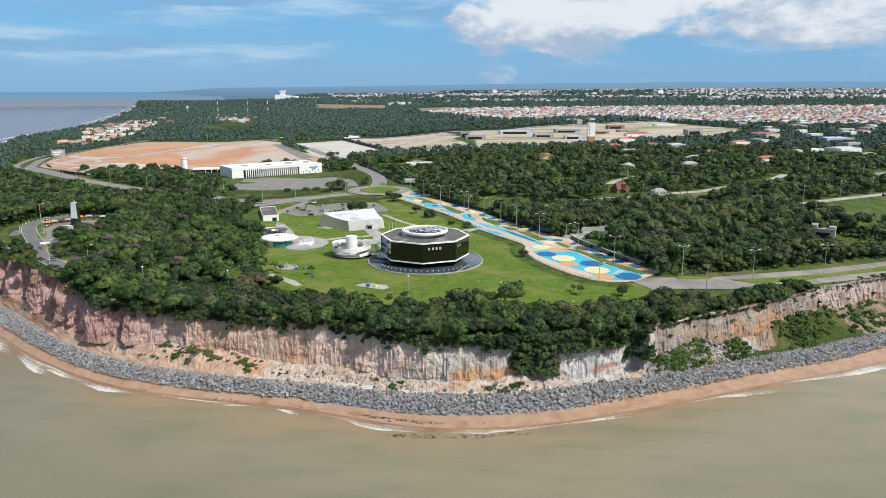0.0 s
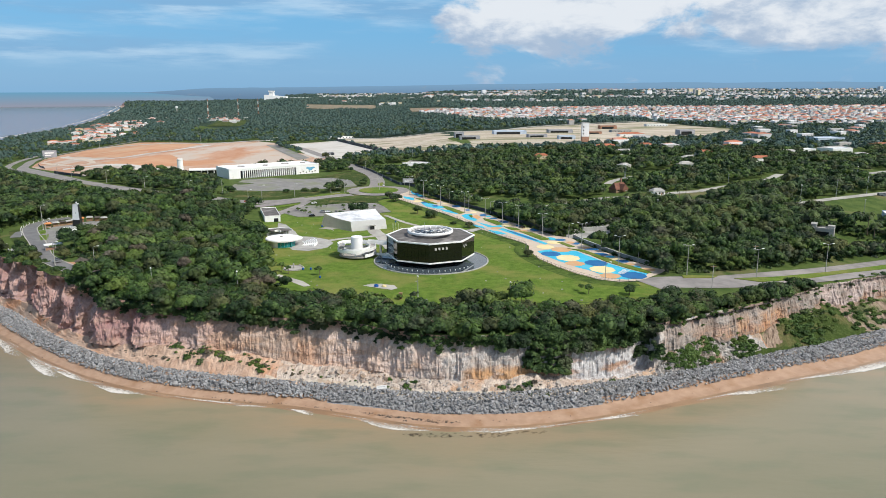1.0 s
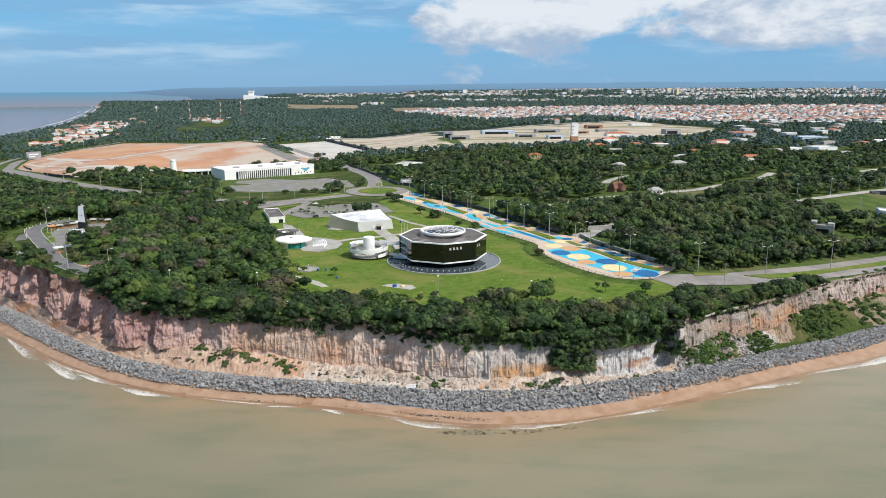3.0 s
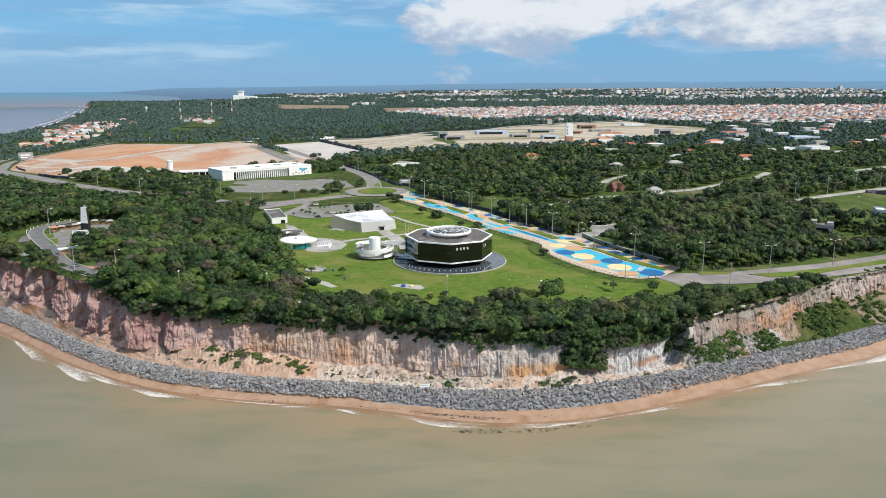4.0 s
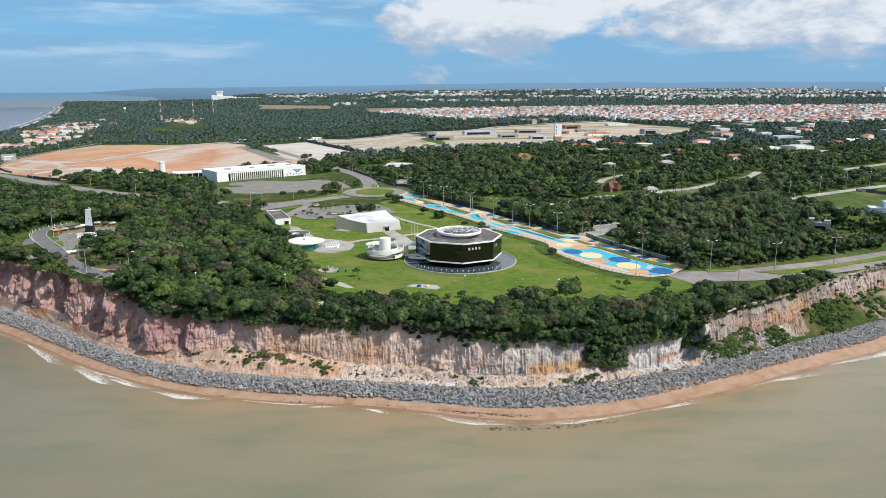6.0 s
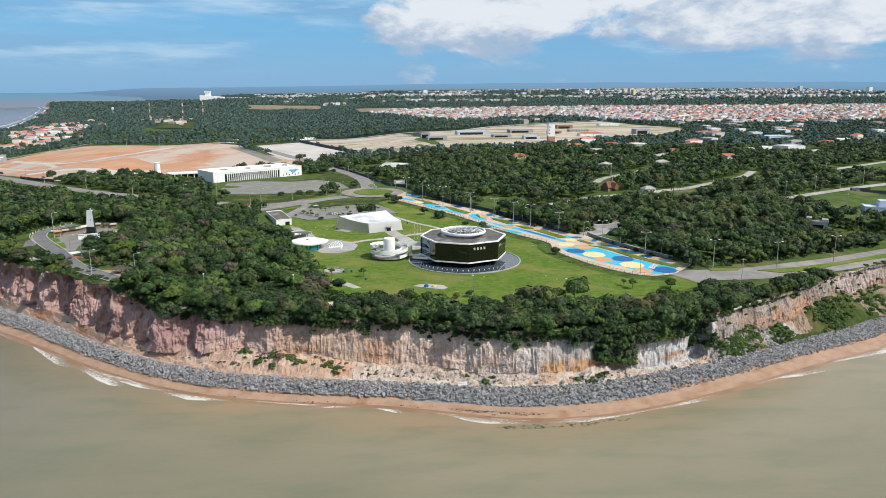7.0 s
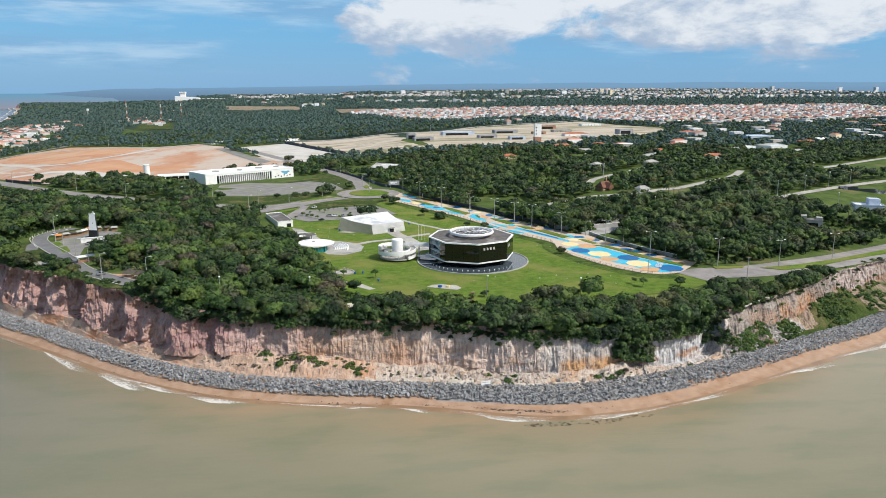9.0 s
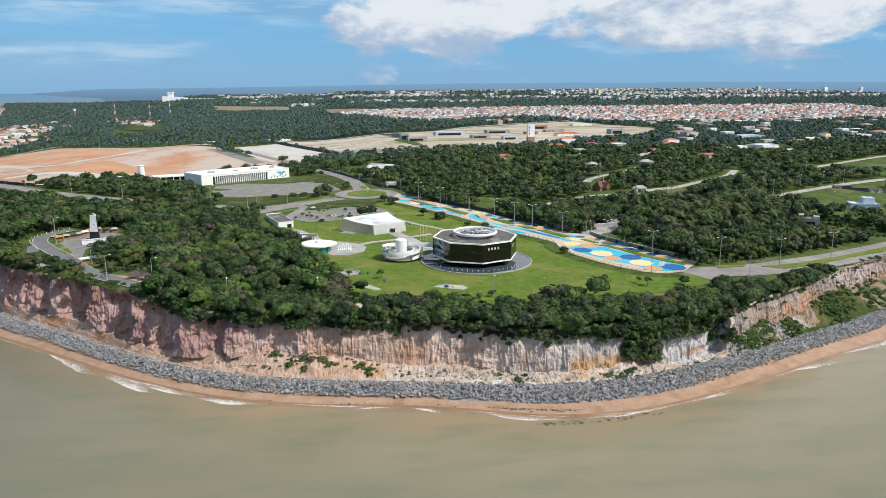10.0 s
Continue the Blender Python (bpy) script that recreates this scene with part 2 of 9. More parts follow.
    soil = mul(rng(z, 18.5, 22.0), rng(nz((1, 1, 0.5), 0.14, 7, 31.0), 0.36, 0.50))
    col = mix(mul(soil, 0.8), col, (0.225, 0.135, 0.100))
    ledge = mul(mul(rng(x, 84, 90), rng(x, 116, 106)), mul(rng(z, 20.6, 21.4), rng(nz((1, 1, 1), 0.25, 6, 83.0), 0.38, 0.52)))
    col = mix(ledge, col, (0.60, 0.575, 0.55))
    pale = mul(mul(rng(x, 158, 170), rng(x, 215, 195)), rng(nz((1, 1, 0.7), 0.13, 6, 91.0), 0.44, 0.56))
    col = mix(mul(pale, 0.7), col, (0.55, 0.45, 0.42))
    ragged = nz((1, 1, 1.5), 0.12, 6, 71.0)
    for x0, x1, x2, x3, z1, z0, tint in ((-68, -56, -30, -18, 15.5, 12.5, (0.54, 0.315, 0.20)), (0, 6, 28, 34, 12.6, 9.4, (0.53, 0.31, 0.155)), (-58, -46, -14, 0, 20.5, 18.0, (0.62, 0.50, 0.44))):
        zone = mul(mul(rng(x, x0, x1), rng(x, x3, x2)), rng(z, z1, z0))
        col = mix(mul(zone, rng(ragged, 0.40, 0.56, 0.10, 0.95)), col, tint)
    band = mul(rng(nz((0.35, 0.35, 3.0), 0.16, 5, 53.0), 0.50, 0.60), mul(rng(x, -170, -110, 0.25, 0.8), rng(x, -45, 0, 1.0, 0.3)))
    col = mix(mul(band, 0.6), col, (0.47, 0.31, 0.215))
    crumb = rng(nz((1, 1, 1), 0.8, 8, 41.0), 0.46, 0.64)
    col = mix(mul(crumb, 0.30), col, (0.240, 0.175, 0.150))
    L(col, bsdf.inputs["Base Color"])
    bsdf.inputs["Roughness"].default_value, bsdf.inputs["Specular IOR Level"].default_value = 0.95, 0.2
    bp = N("ShaderNodeBump")
    bp.inputs["Strength"].default_value, bp.inputs["Distance"].default_value = 1.0, 1.5
    L(nz((1, 1, 0.55), 0.40, 9, 4.0), bp.inputs["Height"])
    L(bp.outputs[0], bsdf.inputs["Normal"])
    return m


M_CLIFF = cliff_material()
M_PALESAND = surface("pale_fallen_sand", (0.46, 0.40, 0.33), (0.62, 0.56, 0.48), 0.3, 0.95, 0.6, 1.2, (0.42, 0.28, 0.18), 0.08, 0.52, 0.66, bump_dist=0.4, spec=0.1)
M_ROUGH = surface("long_rough_grass", (0.032, 0.056, 0.013), (0.072, 0.100, 0.028), 0.5, 0.95, 1.0, 1.6, (0.15, 0.135, 0.06), 0.09, 0.52, 0.66, bump_dist=0.6, spec=0.1)
M_VERGE = surface("uncut_grass", (0.055, 0.095, 0.018), (0.105, 0.150, 0.034), 0.5, 0.95, 0.8, 1.6, (0.040, 0.070, 0.016), 0.12, 0.52, 0.62, bump_dist=0.4, spec=0.1)
M_WETSAND = surface("soaked_sand", (0.27, 0.165, 0.095), (0.34, 0.215, 0.125), 0.2, 0.35, 0.08, 2.0, (0.22, 0.14, 0.085), 0.1, 0.5, 0.66)
M_HEAP = surface("pinkish_rubble", (0.40, 0.315, 0.26), (0.60, 0.52, 0.45), 0.2, 0.95, 1.0, 1.4, (0.50, 0.30, 0.175), 0.07, 0.54, 0.66, bump_dist=0.5, spec=0.1)
M_DIRT = surface("dry_dirt", (0.24, 0.17, 0.12), (0.33, 0.25, 0.19), 0.3, 0.97, 0.5, 1.5, (0.11, 0.125, 0.045), 0.10, 0.48, 0.60, bump_dist=0.4)
M_SCREE = surface("white_rubble", (0.24, 0.215, 0.19), (0.50, 0.475, 0.45), 0.4, 0.95, 1.0, 1.5, (0.42, 0.30, 0.21), 0.08, 0.5, 0.62, bump_dist=0.7, spec=0.1)


def foliage(name, dark, mid, light, rough=0.6, olive=(0.105, 0.140, 0.030), grey=(0.105, 0.110, 0.070), grain=0.9, depth=0.28):
    m = bpy.data.materials.new(name)
    m.use_nodes = True
    nt = m.node_tree
    N, L = nt.nodes.new, nt.links.new
    bsdf = nt.nodes["Principled BSDF"]
    geo = N("ShaderNodeNewGeometry")
    n = N("ShaderNodeTexNoise")
    n.inputs["Scale"].default_value, n.inputs["Detail"].default_value, n.inputs["Roughness"].default_value = 0.16, 6.0, 0.62
    L(geo.outputs["Position"], n.inputs[0])
    add = N("ShaderNodeMath")
    add.operation = "MULTIPLY_ADD"
    L(geo.outputs["Random Per Island"], add.inputs[0])
    add.inputs[1].default_value = 0.26
    spread = N("ShaderNodeMapRange")
    spread.clamp = False
    L(n.outputs[0], spread.inputs[0])
    spread.inputs[1].default_value, spread.inputs[2].default_value = 0.3, 0.7
    spread.inputs[3].default_value, spread.inputs[4].default_value = 0.16, 0.84
    L(spread.outputs[0], add.inputs[2])
    cr = N("ShaderNodeValToRGB")
    e = cr.color_ramp.elements
    e[0].position, e[0].color = 0.40, (*dark, 1)
    e[1].position, e[1].color = 0.92, (*light, 1)
    k = e.new(0.66)
    k.color = (*mid, 1)
    L(add.outputs[0], cr.inputs[0])
    # other kinds of tree: olive ones and greyish ones, in drifts
    col = cr.outputs[0]
    for scale, off, lo, hi, tint in ((0.055, 11.0, 0.54, 0.62, olive), (0.075, 37.0, 0.60, 0.66, grey)):
        mp, k2, mr, mx = N("ShaderNodeMapping"), N("ShaderNodeTexNoise"), N("ShaderNodeMapRange"), N("ShaderNodeMixRGB")
        mp.inputs["Location"].default_value = (off, off, off)
        L(geo.outputs["Position"], mp.inputs[0])
        L(mp.outputs[0], k2.inputs[0])
        k2.inputs["Scale"].default_value, k2.inputs["Detail"].default_value = scale, 2.0
        L(k2.outputs[0], mr.inputs[0])
        mr.inputs[1].default_value, mr.inputs[2].default_value, mr.inputs[4].default_value = lo, hi, 0.55
        L(mr.outputs[0], mx.inputs[0])
        L(col, mx.inputs[1])
        mx.inputs[2].default_value = (*tint, 1)
        col = mx.outputs[0]
    L(col, bsdf.inputs["Base Color"])
    bsdf.inputs["Roughness"].default_value = rough
    bsdf.inputs["Specular IOR Level"].default_value = 0.25
    # sprays of leaves too small to model
    tuft, bp = N("ShaderNodeTexNoise"), N("ShaderNodeBump")
    tuft.inputs["Scale"].default_value, tuft.inputs["Detail"].default_value, tuft.inputs["Roughness"].default_value = grain, 5.0, 0.65
    L(geo.outputs["Position"], tuft.inputs[0])
    bp.inputs["Strength"].default_value, bp.inputs["Distance"].default_value = 1.0, depth
    L(tuft.outputs[0], bp.inputs["Height"])
    L(bp.outputs[0], bsdf.inputs["Normal"])
    return m


M_LEAF = foliage("broadleaf", (0.008, 0.021, 0.007), (0.028, 0.060, 0.017), (0.088, 0.146, 0.039), 0.6, (0.075, 0.105, 0.030), (0.085, 0.090, 0.060))
M_LEAF_B = foliage("fresh_broadleaf", (0.014, 0.036, 0.008), (0.047, 0.092, 0.019), (0.112, 0.178, 0.040), 0.55, (0.11, 0.15, 0.03), (0.095, 0.12, 0.05))
M_LEAF_C = foliage("olive_broadleaf", (0.020, 0.030, 0.012), (0.052, 0.066, 0.026), (0.110, 0.124, 0.048), 0.65, (0.13, 0.135, 0.04), (0.13, 0.125, 0.085))
M_LEAF_MID = foliage("inland_broadleaf", (0.009, 0.024, 0.010), (0.027, 0.057, 0.020), (0.074, 0.120, 0.038), 0.6, (0.12, 0.15, 0.035), (0.10, 0.105, 0.062))
# far crowns: bluish haze is mixed into these leaf colours
M_LEAF_HAZY = foliage("hazed_far_broadleaf", (0.044, 0.082, 0.078), (0.062, 0.108, 0.096), (0.076, 0.122, 0.092), 0.8, (0.085, 0.115, 0.072), (0.085, 0.098, 0.080), 0.25, 1.2)
M_BUSH = foliage("bright_scrub", (0.028, 0.060, 0.013), (0.058, 0.108, 0.022), (0.105, 0.165, 0.040))
M_DRYBUSH = foliage("dry_scrub", (0.065, 0.055, 0.042), (0.110, 0.095, 0.072), (0.165, 0.148, 0.115), 0.8, (0.115, 0.095, 0.06), (0.155, 0.14, 0.115))
M_PALM = foliage("palm_frond", (0.040, 0.068, 0.018), (0.075, 0.112, 0.032), (0.125, 0.165, 0.052))

# ---------------- the lie of the land ----------------
def smooth(v, lo, hi):
    q = np.clip((np.asarray(v, float) - lo) / (hi - lo), 0, 1)
    return q * q * (3 - 2 * q)


COAST_X = [-2500, -1959, -1775, -1480, -1260, -1134, -1005, -952, -901, -800, -700, -600, -450, -310, -245, -215, -195, -168, -139, -114, -83, -59, -35, -11, 10, 33, 59, 93, 127, 156, 178, 260, 400, 800, 2600]
COAST_Y = [5200, 4546, 4150, 3376, 2769, 2387, 1960, 1690, 1470, 1230, 1050, 860, 630, 415, 335, 311, 293.5, 270, 249.5, 237.5, 229, 225, 217, 208, 207, 210, 218, 231, 245, 255, 266, 305, 375, 560, 1250]


def coast(x):
    return np.interp(x, COAST_X, COAST_Y)


_cx = np.arange(-2500.0, 2601.0, 2.0)
_cy = np.convolve(np.pad(coast(_cx), 6, mode="edge"), np.ones(13) / 13, "valid")
_cs = np.gradient(_cy, _cx)


def shore(x):
    """Waterline y and the stretch from distance inland to y, at x."""
    return np.interp(x, _cx, _cy), np.sqrt(1 + np.interp(x, _cx, _cs) ** 2)


def cliff_top(x):
    """Distance inland of the cliff's edge, and its height."""
    d = np.interp(x, [-2500, -800, -260, -215, -160, -100, -60, 30, 70, 84, 100, 130, 165, 230, 600], [24, 24, 19, 21.5, 22, 26, 27.5, 27.5, 24, 24, 28, 31, 39, 40, 44])
    z = np.interp(x, [-2500, -1900, -1750, -700, -420, -300, -200, -150, -115, -80, 0, 90, 160, 230, 400], [21, 21, 3.5, 3.5, 18, 25.5, 26.5, 25.5, 24.5, 23.5, 22.4, 21.6, 20.5, 19.5, 17])
    return d, z


def bank(x):
    """How far the boulder bank is set back from its usual line."""
    return np.interp(x, [-230, -98, -60, -30, 0, 60, 130, 180], [-1, -1.5, -1.5, 1.5, 3.8, 2.0, 2.0, 2.0])


def inland(x, y):
    s, k = shore(x)
    return (np.asarray(y, float) - s) / k


def height(x, y):
    """Height of the plateau."""
    x, y = np.asarray(x, float), np.asarray(y, float)
    d = inland(x, y)
    z = 22 + 2.5 * smooth(y, 420, 620) + 5.5 * smooth(-x, 105, 190) * (1 - smooth(y, 480, 640))
    z = z - 3.0 * smooth(x, 130, 260) * (1 - smooth(y, 320, 420))
    # the ground climbs north of the avenue
    z = z + 11 * smooth((x - 100) * 0.92 + (y - 325) * 0.39, 15, 215) * smooth(d, 55, 150) * smooth(x, -120, 40)
    r = np.hypot(x, y)
    low = smooth(-x, 330, 620) * (1 - smooth(d, 60, 500)) * (1 - smooth(y, 3800, 4200))
    z = z * (1 - low) + 3.5 * low
    az = np.degrees(np.arctan2(x + 40, y))
    z = z + 78 * np.clip((r - 1700) / 3100, 0, 1) * smooth(d, 250, 1500) * (0.34 + 0.26 * smooth(az, -22, -15) + 0.18 * smooth(az, -9, 12))
    dt, zt = cliff_top(x)
    w = smooth(d, dt - 2, dt + 30)
    return zt * (1 - w) + z * w


def part(name, bm, material, parent=None, label="", smooth_faces=False):
    """Link a bmesh (or a ready mesh) as one mesh object under a thing or part."""
    if isinstance(bm, bmesh.types.BMesh):
        me = bpy.data.meshes.new(name)
        bm.normal_update()
        bm.to_mesh(me)
        bm.free()
    else:
        me = bm
    if material is not None and not me.materials:
        for q in (material if isinstance(material, (list, tuple)) else [material]):
            me.materials.append(q)
    if smooth_faces:
        for p in me.polygons:
            p.use_smooth = True
    ob = new(name, me)
    if parent is not None:
        ob.parent = parent
    if label:
        ob["label"] = label
    return ob


def mesh_of(name, verts, faces, materials, mat_index=None, smooth_faces=False):
    """Mesh from numpy arrays: verts (n,3), faces (m,k) of one corner count."""
    verts, faces = np.asarray(verts, np.float32), np.asarray(faces, np.int32)
    me = bpy.data.meshes.new(name)
    me.vertices.add(len(verts))
    me.vertices.foreach_set("co", verts.ravel())
    k = faces.shape[1]
    me.loops.add(faces.size)
    me.loops.foreach_set("vertex_index", faces.ravel())
    me.polygons.add(len(faces))
    me.polygons.foreach_set("loop_start", np.arange(len(faces), dtype=np.int32) * k)
    for q in materials:
        me.materials.append(q)
    if mat_index is not None:
        me.polygons.foreach_set("material_index", np.asarray(mat_index, np.int32))
    me.polygons.foreach_set("use_smooth", np.full(len(faces), smooth_faces))
    me.update(calc_edges=True)
    return me


def fbm(x, y, z, octaves=4):
    return noise.fractal(Vector((x, y, z)), 0.9, 2.1, octaves)


PROFILE = {}


def build_land():
    near = np.arange(-300, 290.1, 0.5)
    xs = np.concatenate([np.arange(-2480, -900, 40), np.arange(-900, -420, 12), np.arange(-420, -300, 4), near,
                         np.arange(294, 420, 8), np.arange(430, 900, 16), np.arange(920, 2590, 60)]).astype(float)
    s, k = shore(xs)
    dt, zt = cliff_top(xs)
    nx = len(xs)
    rows, mats, inl, ups = [], [], [], []
    fine = (xs > -330) & (xs < 300)

    def row(d, z, mat):
        z = np.broadcast_to(z, xs.shape)
        rows.append(np.stack([xs, s + d * k, z], 1))
        mats.append(np.broadcast_to(mat, xs.shape))
        inl.append(d)
        ups.append(z)

    def wander(f, a, b, c, octaves=4):
        return np.array([fbm(q * f, a, b, octaves) for q in c])

    row(np.full(nx, -60.0), -6.0, 0)
    row(np.full(nx, -14.0), -1.0, 0)
    for d, z in ((-6, -0.35), (0, 0.05), (2, 0.3), (3.5, 0.5), (6, 1.0), (9, 2.2), (12, 3.4), (15, 3.9)):
        wob = 0.25 * wander(0.05, d * 0.2, 1.0, xs)
        mat = np.full(nx, 5 if d <= 2 else 0 if d <= 6 else 6)
        if d == 9:
            mat = np.where((xs < -45) | (xs > 50), 0, mat)
        if d == 15:
            mat = np.where(xs < -45, 1, np.where(xs > 60, 7, 8))
        row(d + bank(xs) * (d >= 6) + 0.5 * bank(xs) * (d == 3.5), z + wob * (0.3 if d < 6 else 1), mat)
    # fallen earth between the boulders and the cliff: mounds of varied height
    south = smooth(-xs, 75, 125)
    north = smooth(xs, 74, 84)
    arc = np.concatenate([[0], np.cumsum(np.hypot(np.diff(xs), np.diff(s)))])
    mound = 6.2 + 3.6 * np.maximum(0, wander(0.022, 3.0, 5.0, xs)) + 1.4 * wander(0.09, 6.0, 5.0, xs, 3) + 2.6 * smooth(xs, -150, -118) * (1 - smooth(xs, -78, -58)) + 1.2 * smooth(-xs, 150, 190)
    mound = mound * (1 - north) + north * (np.interp(xs, [84, 100, 108, 128, 138, 165, 180, 230], [11.5, 12, 9, 8.5, 12.5, 13, 10, 10]) + 1.4 * wander(0.06, 2.0, 9.0, xs, 3))
    mound = mound - 1.0 * smooth(xs, -12, 0) * (1 - smooth(xs, 72, 78)) - 1.6 * smooth(xs, 38, 46) * (1 - smooth(xs, 72, 78))
    mound = np.minimum(mound, zt - 5.5)
    foot = dt - 3.0 - 2.0 * south - 1.3 * wander(0.03, 8.0, 2.0, arc)
    foot = np.where(fine, np.maximum(foot, 15.6 + bank(xs)), dt - 8)
    for q in (0.08, 0.16, 0.26, 0.36, 0.46, 0.56, 0.66, 0.76, 0.88, 1.0):
        d = 15 + bank(xs) + (foot - 15 - bank(xs)) * q
        lumps = np.array([1.1 * fbm(x * 0.16, q * 4, 4.0) + 0.7 * abs(fbm(x * 0.45, q * 7, 8.0)) + 0.35 * fbm(x * 1.1, q * 12, 13.0, 2) for x in xs])
        z = 3.9 + (mound - 3.9) * q ** (0.75 + 0.5 * south) + lumps * np.where(fine, min(1, q * 4), 0.2)
        strip = smooth(xs, 100, 108) * (1 - smooth(xs, 172, 182)) * (1 - float(smooth(q, 0.16, 0.34)))
        bench = smooth(xs, 132, 138) * (1 - smooth(xs, 166, 178)) * (1 - float(smooth(q, 0.75, 1.1)))
        grassy = np.maximum(strip, bench) + 0.3 * wander(0.10, q * 3, 21.0, xs, 3)
        row(d, z, np.where(grassy > np.where(xs > 130, 0.22, 0.52), 9, np.where((xs > 74) & (xs < 126), 7, np.where((xs > -70) & (xs < 74) & (q < 0.22), 8, np.where((xs > -66) & (xs < 126), 10, np.where(xs > 126, 11, 1))))))
    talus_rows = len(rows)
    # the cliff: buttresses and gullies, ledges between the beds, flutes worn by rain
    cuts = np.random.default_rng(77)

    def facets(lo, hi):
        """Flat faces meeting at sharp edges, of uneven width."""
        at = np.cumsum(cuts.uniform(lo, hi, int(arc[-1] / lo) + 2)) - 40
        off = cuts.uniform(-1, 1, len(at))
        return lambda q: np.interp(q, at, off)

    broad, narrow, thin, hair = facets(8, 20), facets(2.6, 6.0), facets(1.1, 2.4), facets(0.6, 1.2)
    bed_hi = 16.5 + 1.8 * wander(0.022, 1.0, 51.0, arc, 3)
    bed_lo = 10.6 + 1.6 * wander(0.030, 1.0, 57.0, arc, 3) + 2.0 * north
    step_hi, step_lo = 0.9 * wander(0.05, 4.0, 61.0, arc, 2) + 0.25, 1.1 * wander(0.04, 4.0, 67.0, arc, 2)
    chalky = smooth(xs, -70, -10) * (1 - north)
    # alcoves bitten out of the southern cliff, each ending at a sharp buttress
    bite_x = [-260, -240, -216, -213.5, -192, -189.5, -171, -168.5, -147, -145, -128, -126, -104, -100, 42, 64, 72.5, 74.5, 80]
    bite_d = [0, 0, 5.2, -0.8, 6.6, -1.8, 6.8, -2.0, 5.4, -2.2, 3.8, -1.3, 1.6, 0, 0, 3.2, 5.0, -1.6, 0]
    lip, crumbs = np.zeros(nx), np.zeros(nx)
    # a crust of soil and roots that overhangs the worn face
    crust = np.clip(0.40 + 0.9 * wander(0.06, 9.0, 71.0, arc, 3), 0.0, 1.0) + 1.3 * smooth(xs, 80, 88) * (1 - smooth(xs, 118, 130))
    for i in range(1, 41):
        q = i / 40
        z = mound + (zt - mound) * q
        d = foot + (dt - foot) * (q ** 1.1)
        lean = np.array([2.2 * fbm(a * 0.03, zz * 0.10, 15.0, 3) for a, zz in zip(arc, z)]) * (1 + 1.3 * south)
        grain = np.array([0.9 * abs(fbm(a * 0.16 - 0.05 * zz, zz * 0.07, 26.0, 4)) + 0.22 * fbm(a * 0.7, zz * 0.4, 35.0, 4) for a, zz in zip(arc, z)])
        grain = grain + (0.35 + 0.75 * south) * np.array([fbm(a * 0.20 + zz * 0.08, zz * 0.24, 91.0, 4) for a, zz in zip(arc, z)])
        beds = step_hi * smooth(z, bed_hi - 0.4, bed_hi + 0.4) + step_lo * (1 - smooth(z, bed_lo - 0.5, bed_lo + 0.5))
        keep = np.where(fine, 1.0, 0.0) * (1 - 0.45 * float(smooth(q, 0.75, 1.0)))
        relief = (broad(arc + lean + 0.12 * z) * (1.2 + 1.6 * south) + narrow(arc + 0.9 * lean - 0.30 * z) * (0.95 + 0.35 * south) + thin(arc + 0.5 * lean - 0.08 * z) * (0.52 - 0.22 * south)
                  + hair(arc + 0.3 * lean) * (0.20 + 0.04 * chalky - 0.12 * south) + grain + beds + np.interp(xs + 0.9 * lean - 0.10 * (z - 12), bite_x, bite_d) * (1 - 0.5 * float(smooth(q, 0.7, 1.0)))) * keep
        under = float(smooth(q, 0.62, 0.86))
        relief = relief + crust * (0.9 * under - 1.9 * float(smooth(q, 0.875, 0.93))) * np.where(fine, 1.0, 0.0)
        crumbs = 0.88 * crumbs + cuts.normal(0, 0.075, nx) * np.where(fine, 1.0, 0.0)
        row(d + relief + crumbs, z, 2)
        lip = relief
    PROFILE.update(x=xs, d=np.array(inl), z=np.array(ups), talus=talus_rows)
    dists = [2, 5, 9, 14, 20, 28, 37, 47, 58, 70, 84, 100, 118, 138, 160, 185, 212, 242, 275, 310, 350, 395, 445, 500, 545, 590, 635, 680, 725, 770, 815, 860, 900, 940, 980, 1020, 1060, 1100, 1140, 1180, 1220,
             1260, 1330, 1400, 1480, 1560, 1650, 1740, 1940, 2160, 2400, 2660, 2940, 3250, 3600, 4000, 4500]
    for e in dists:
        d = dt + e + lip * max(0.0, 1 - e / 16)
        y = s + d * (k * (1 - smooth(e, 20, 160)) + 1.0 * smooth(e, 20, 160))
        rows.append(np.stack([xs, y, height(xs, y)], 1))
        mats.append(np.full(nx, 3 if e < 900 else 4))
    v = np.concatenate(rows)
    nr = len(rows)
    i = np.arange(nr - 1)[:, None] * nx + np.arange(nx - 1)[None, :]
    f = np.stack([i, i + 1, i + nx + 1, i + nx], -1).reshape(-1, 4)
    mi = np.stack(mats)[1:, :-1].ravel()
    me = mesh_of("ground", v, f, [M_SAND, M_TALUS, M_CLIFF, M_PLATEAU, M_CANOPY, M_WETSAND, M_ROCK, M_SCREE, M_PALESAND, M_ROUGH, M_HEAP, M_DIRT], mi)
    me.polygons.foreach_set("use_smooth", ~np.isin(mi, (1, 2, 7, 10, 11)))
    ob = new("ground", me)
    tagged(ob, "sandy beach, eroded pink and white earth cliff and green plateau", "ground", kind="structure")


build_land()


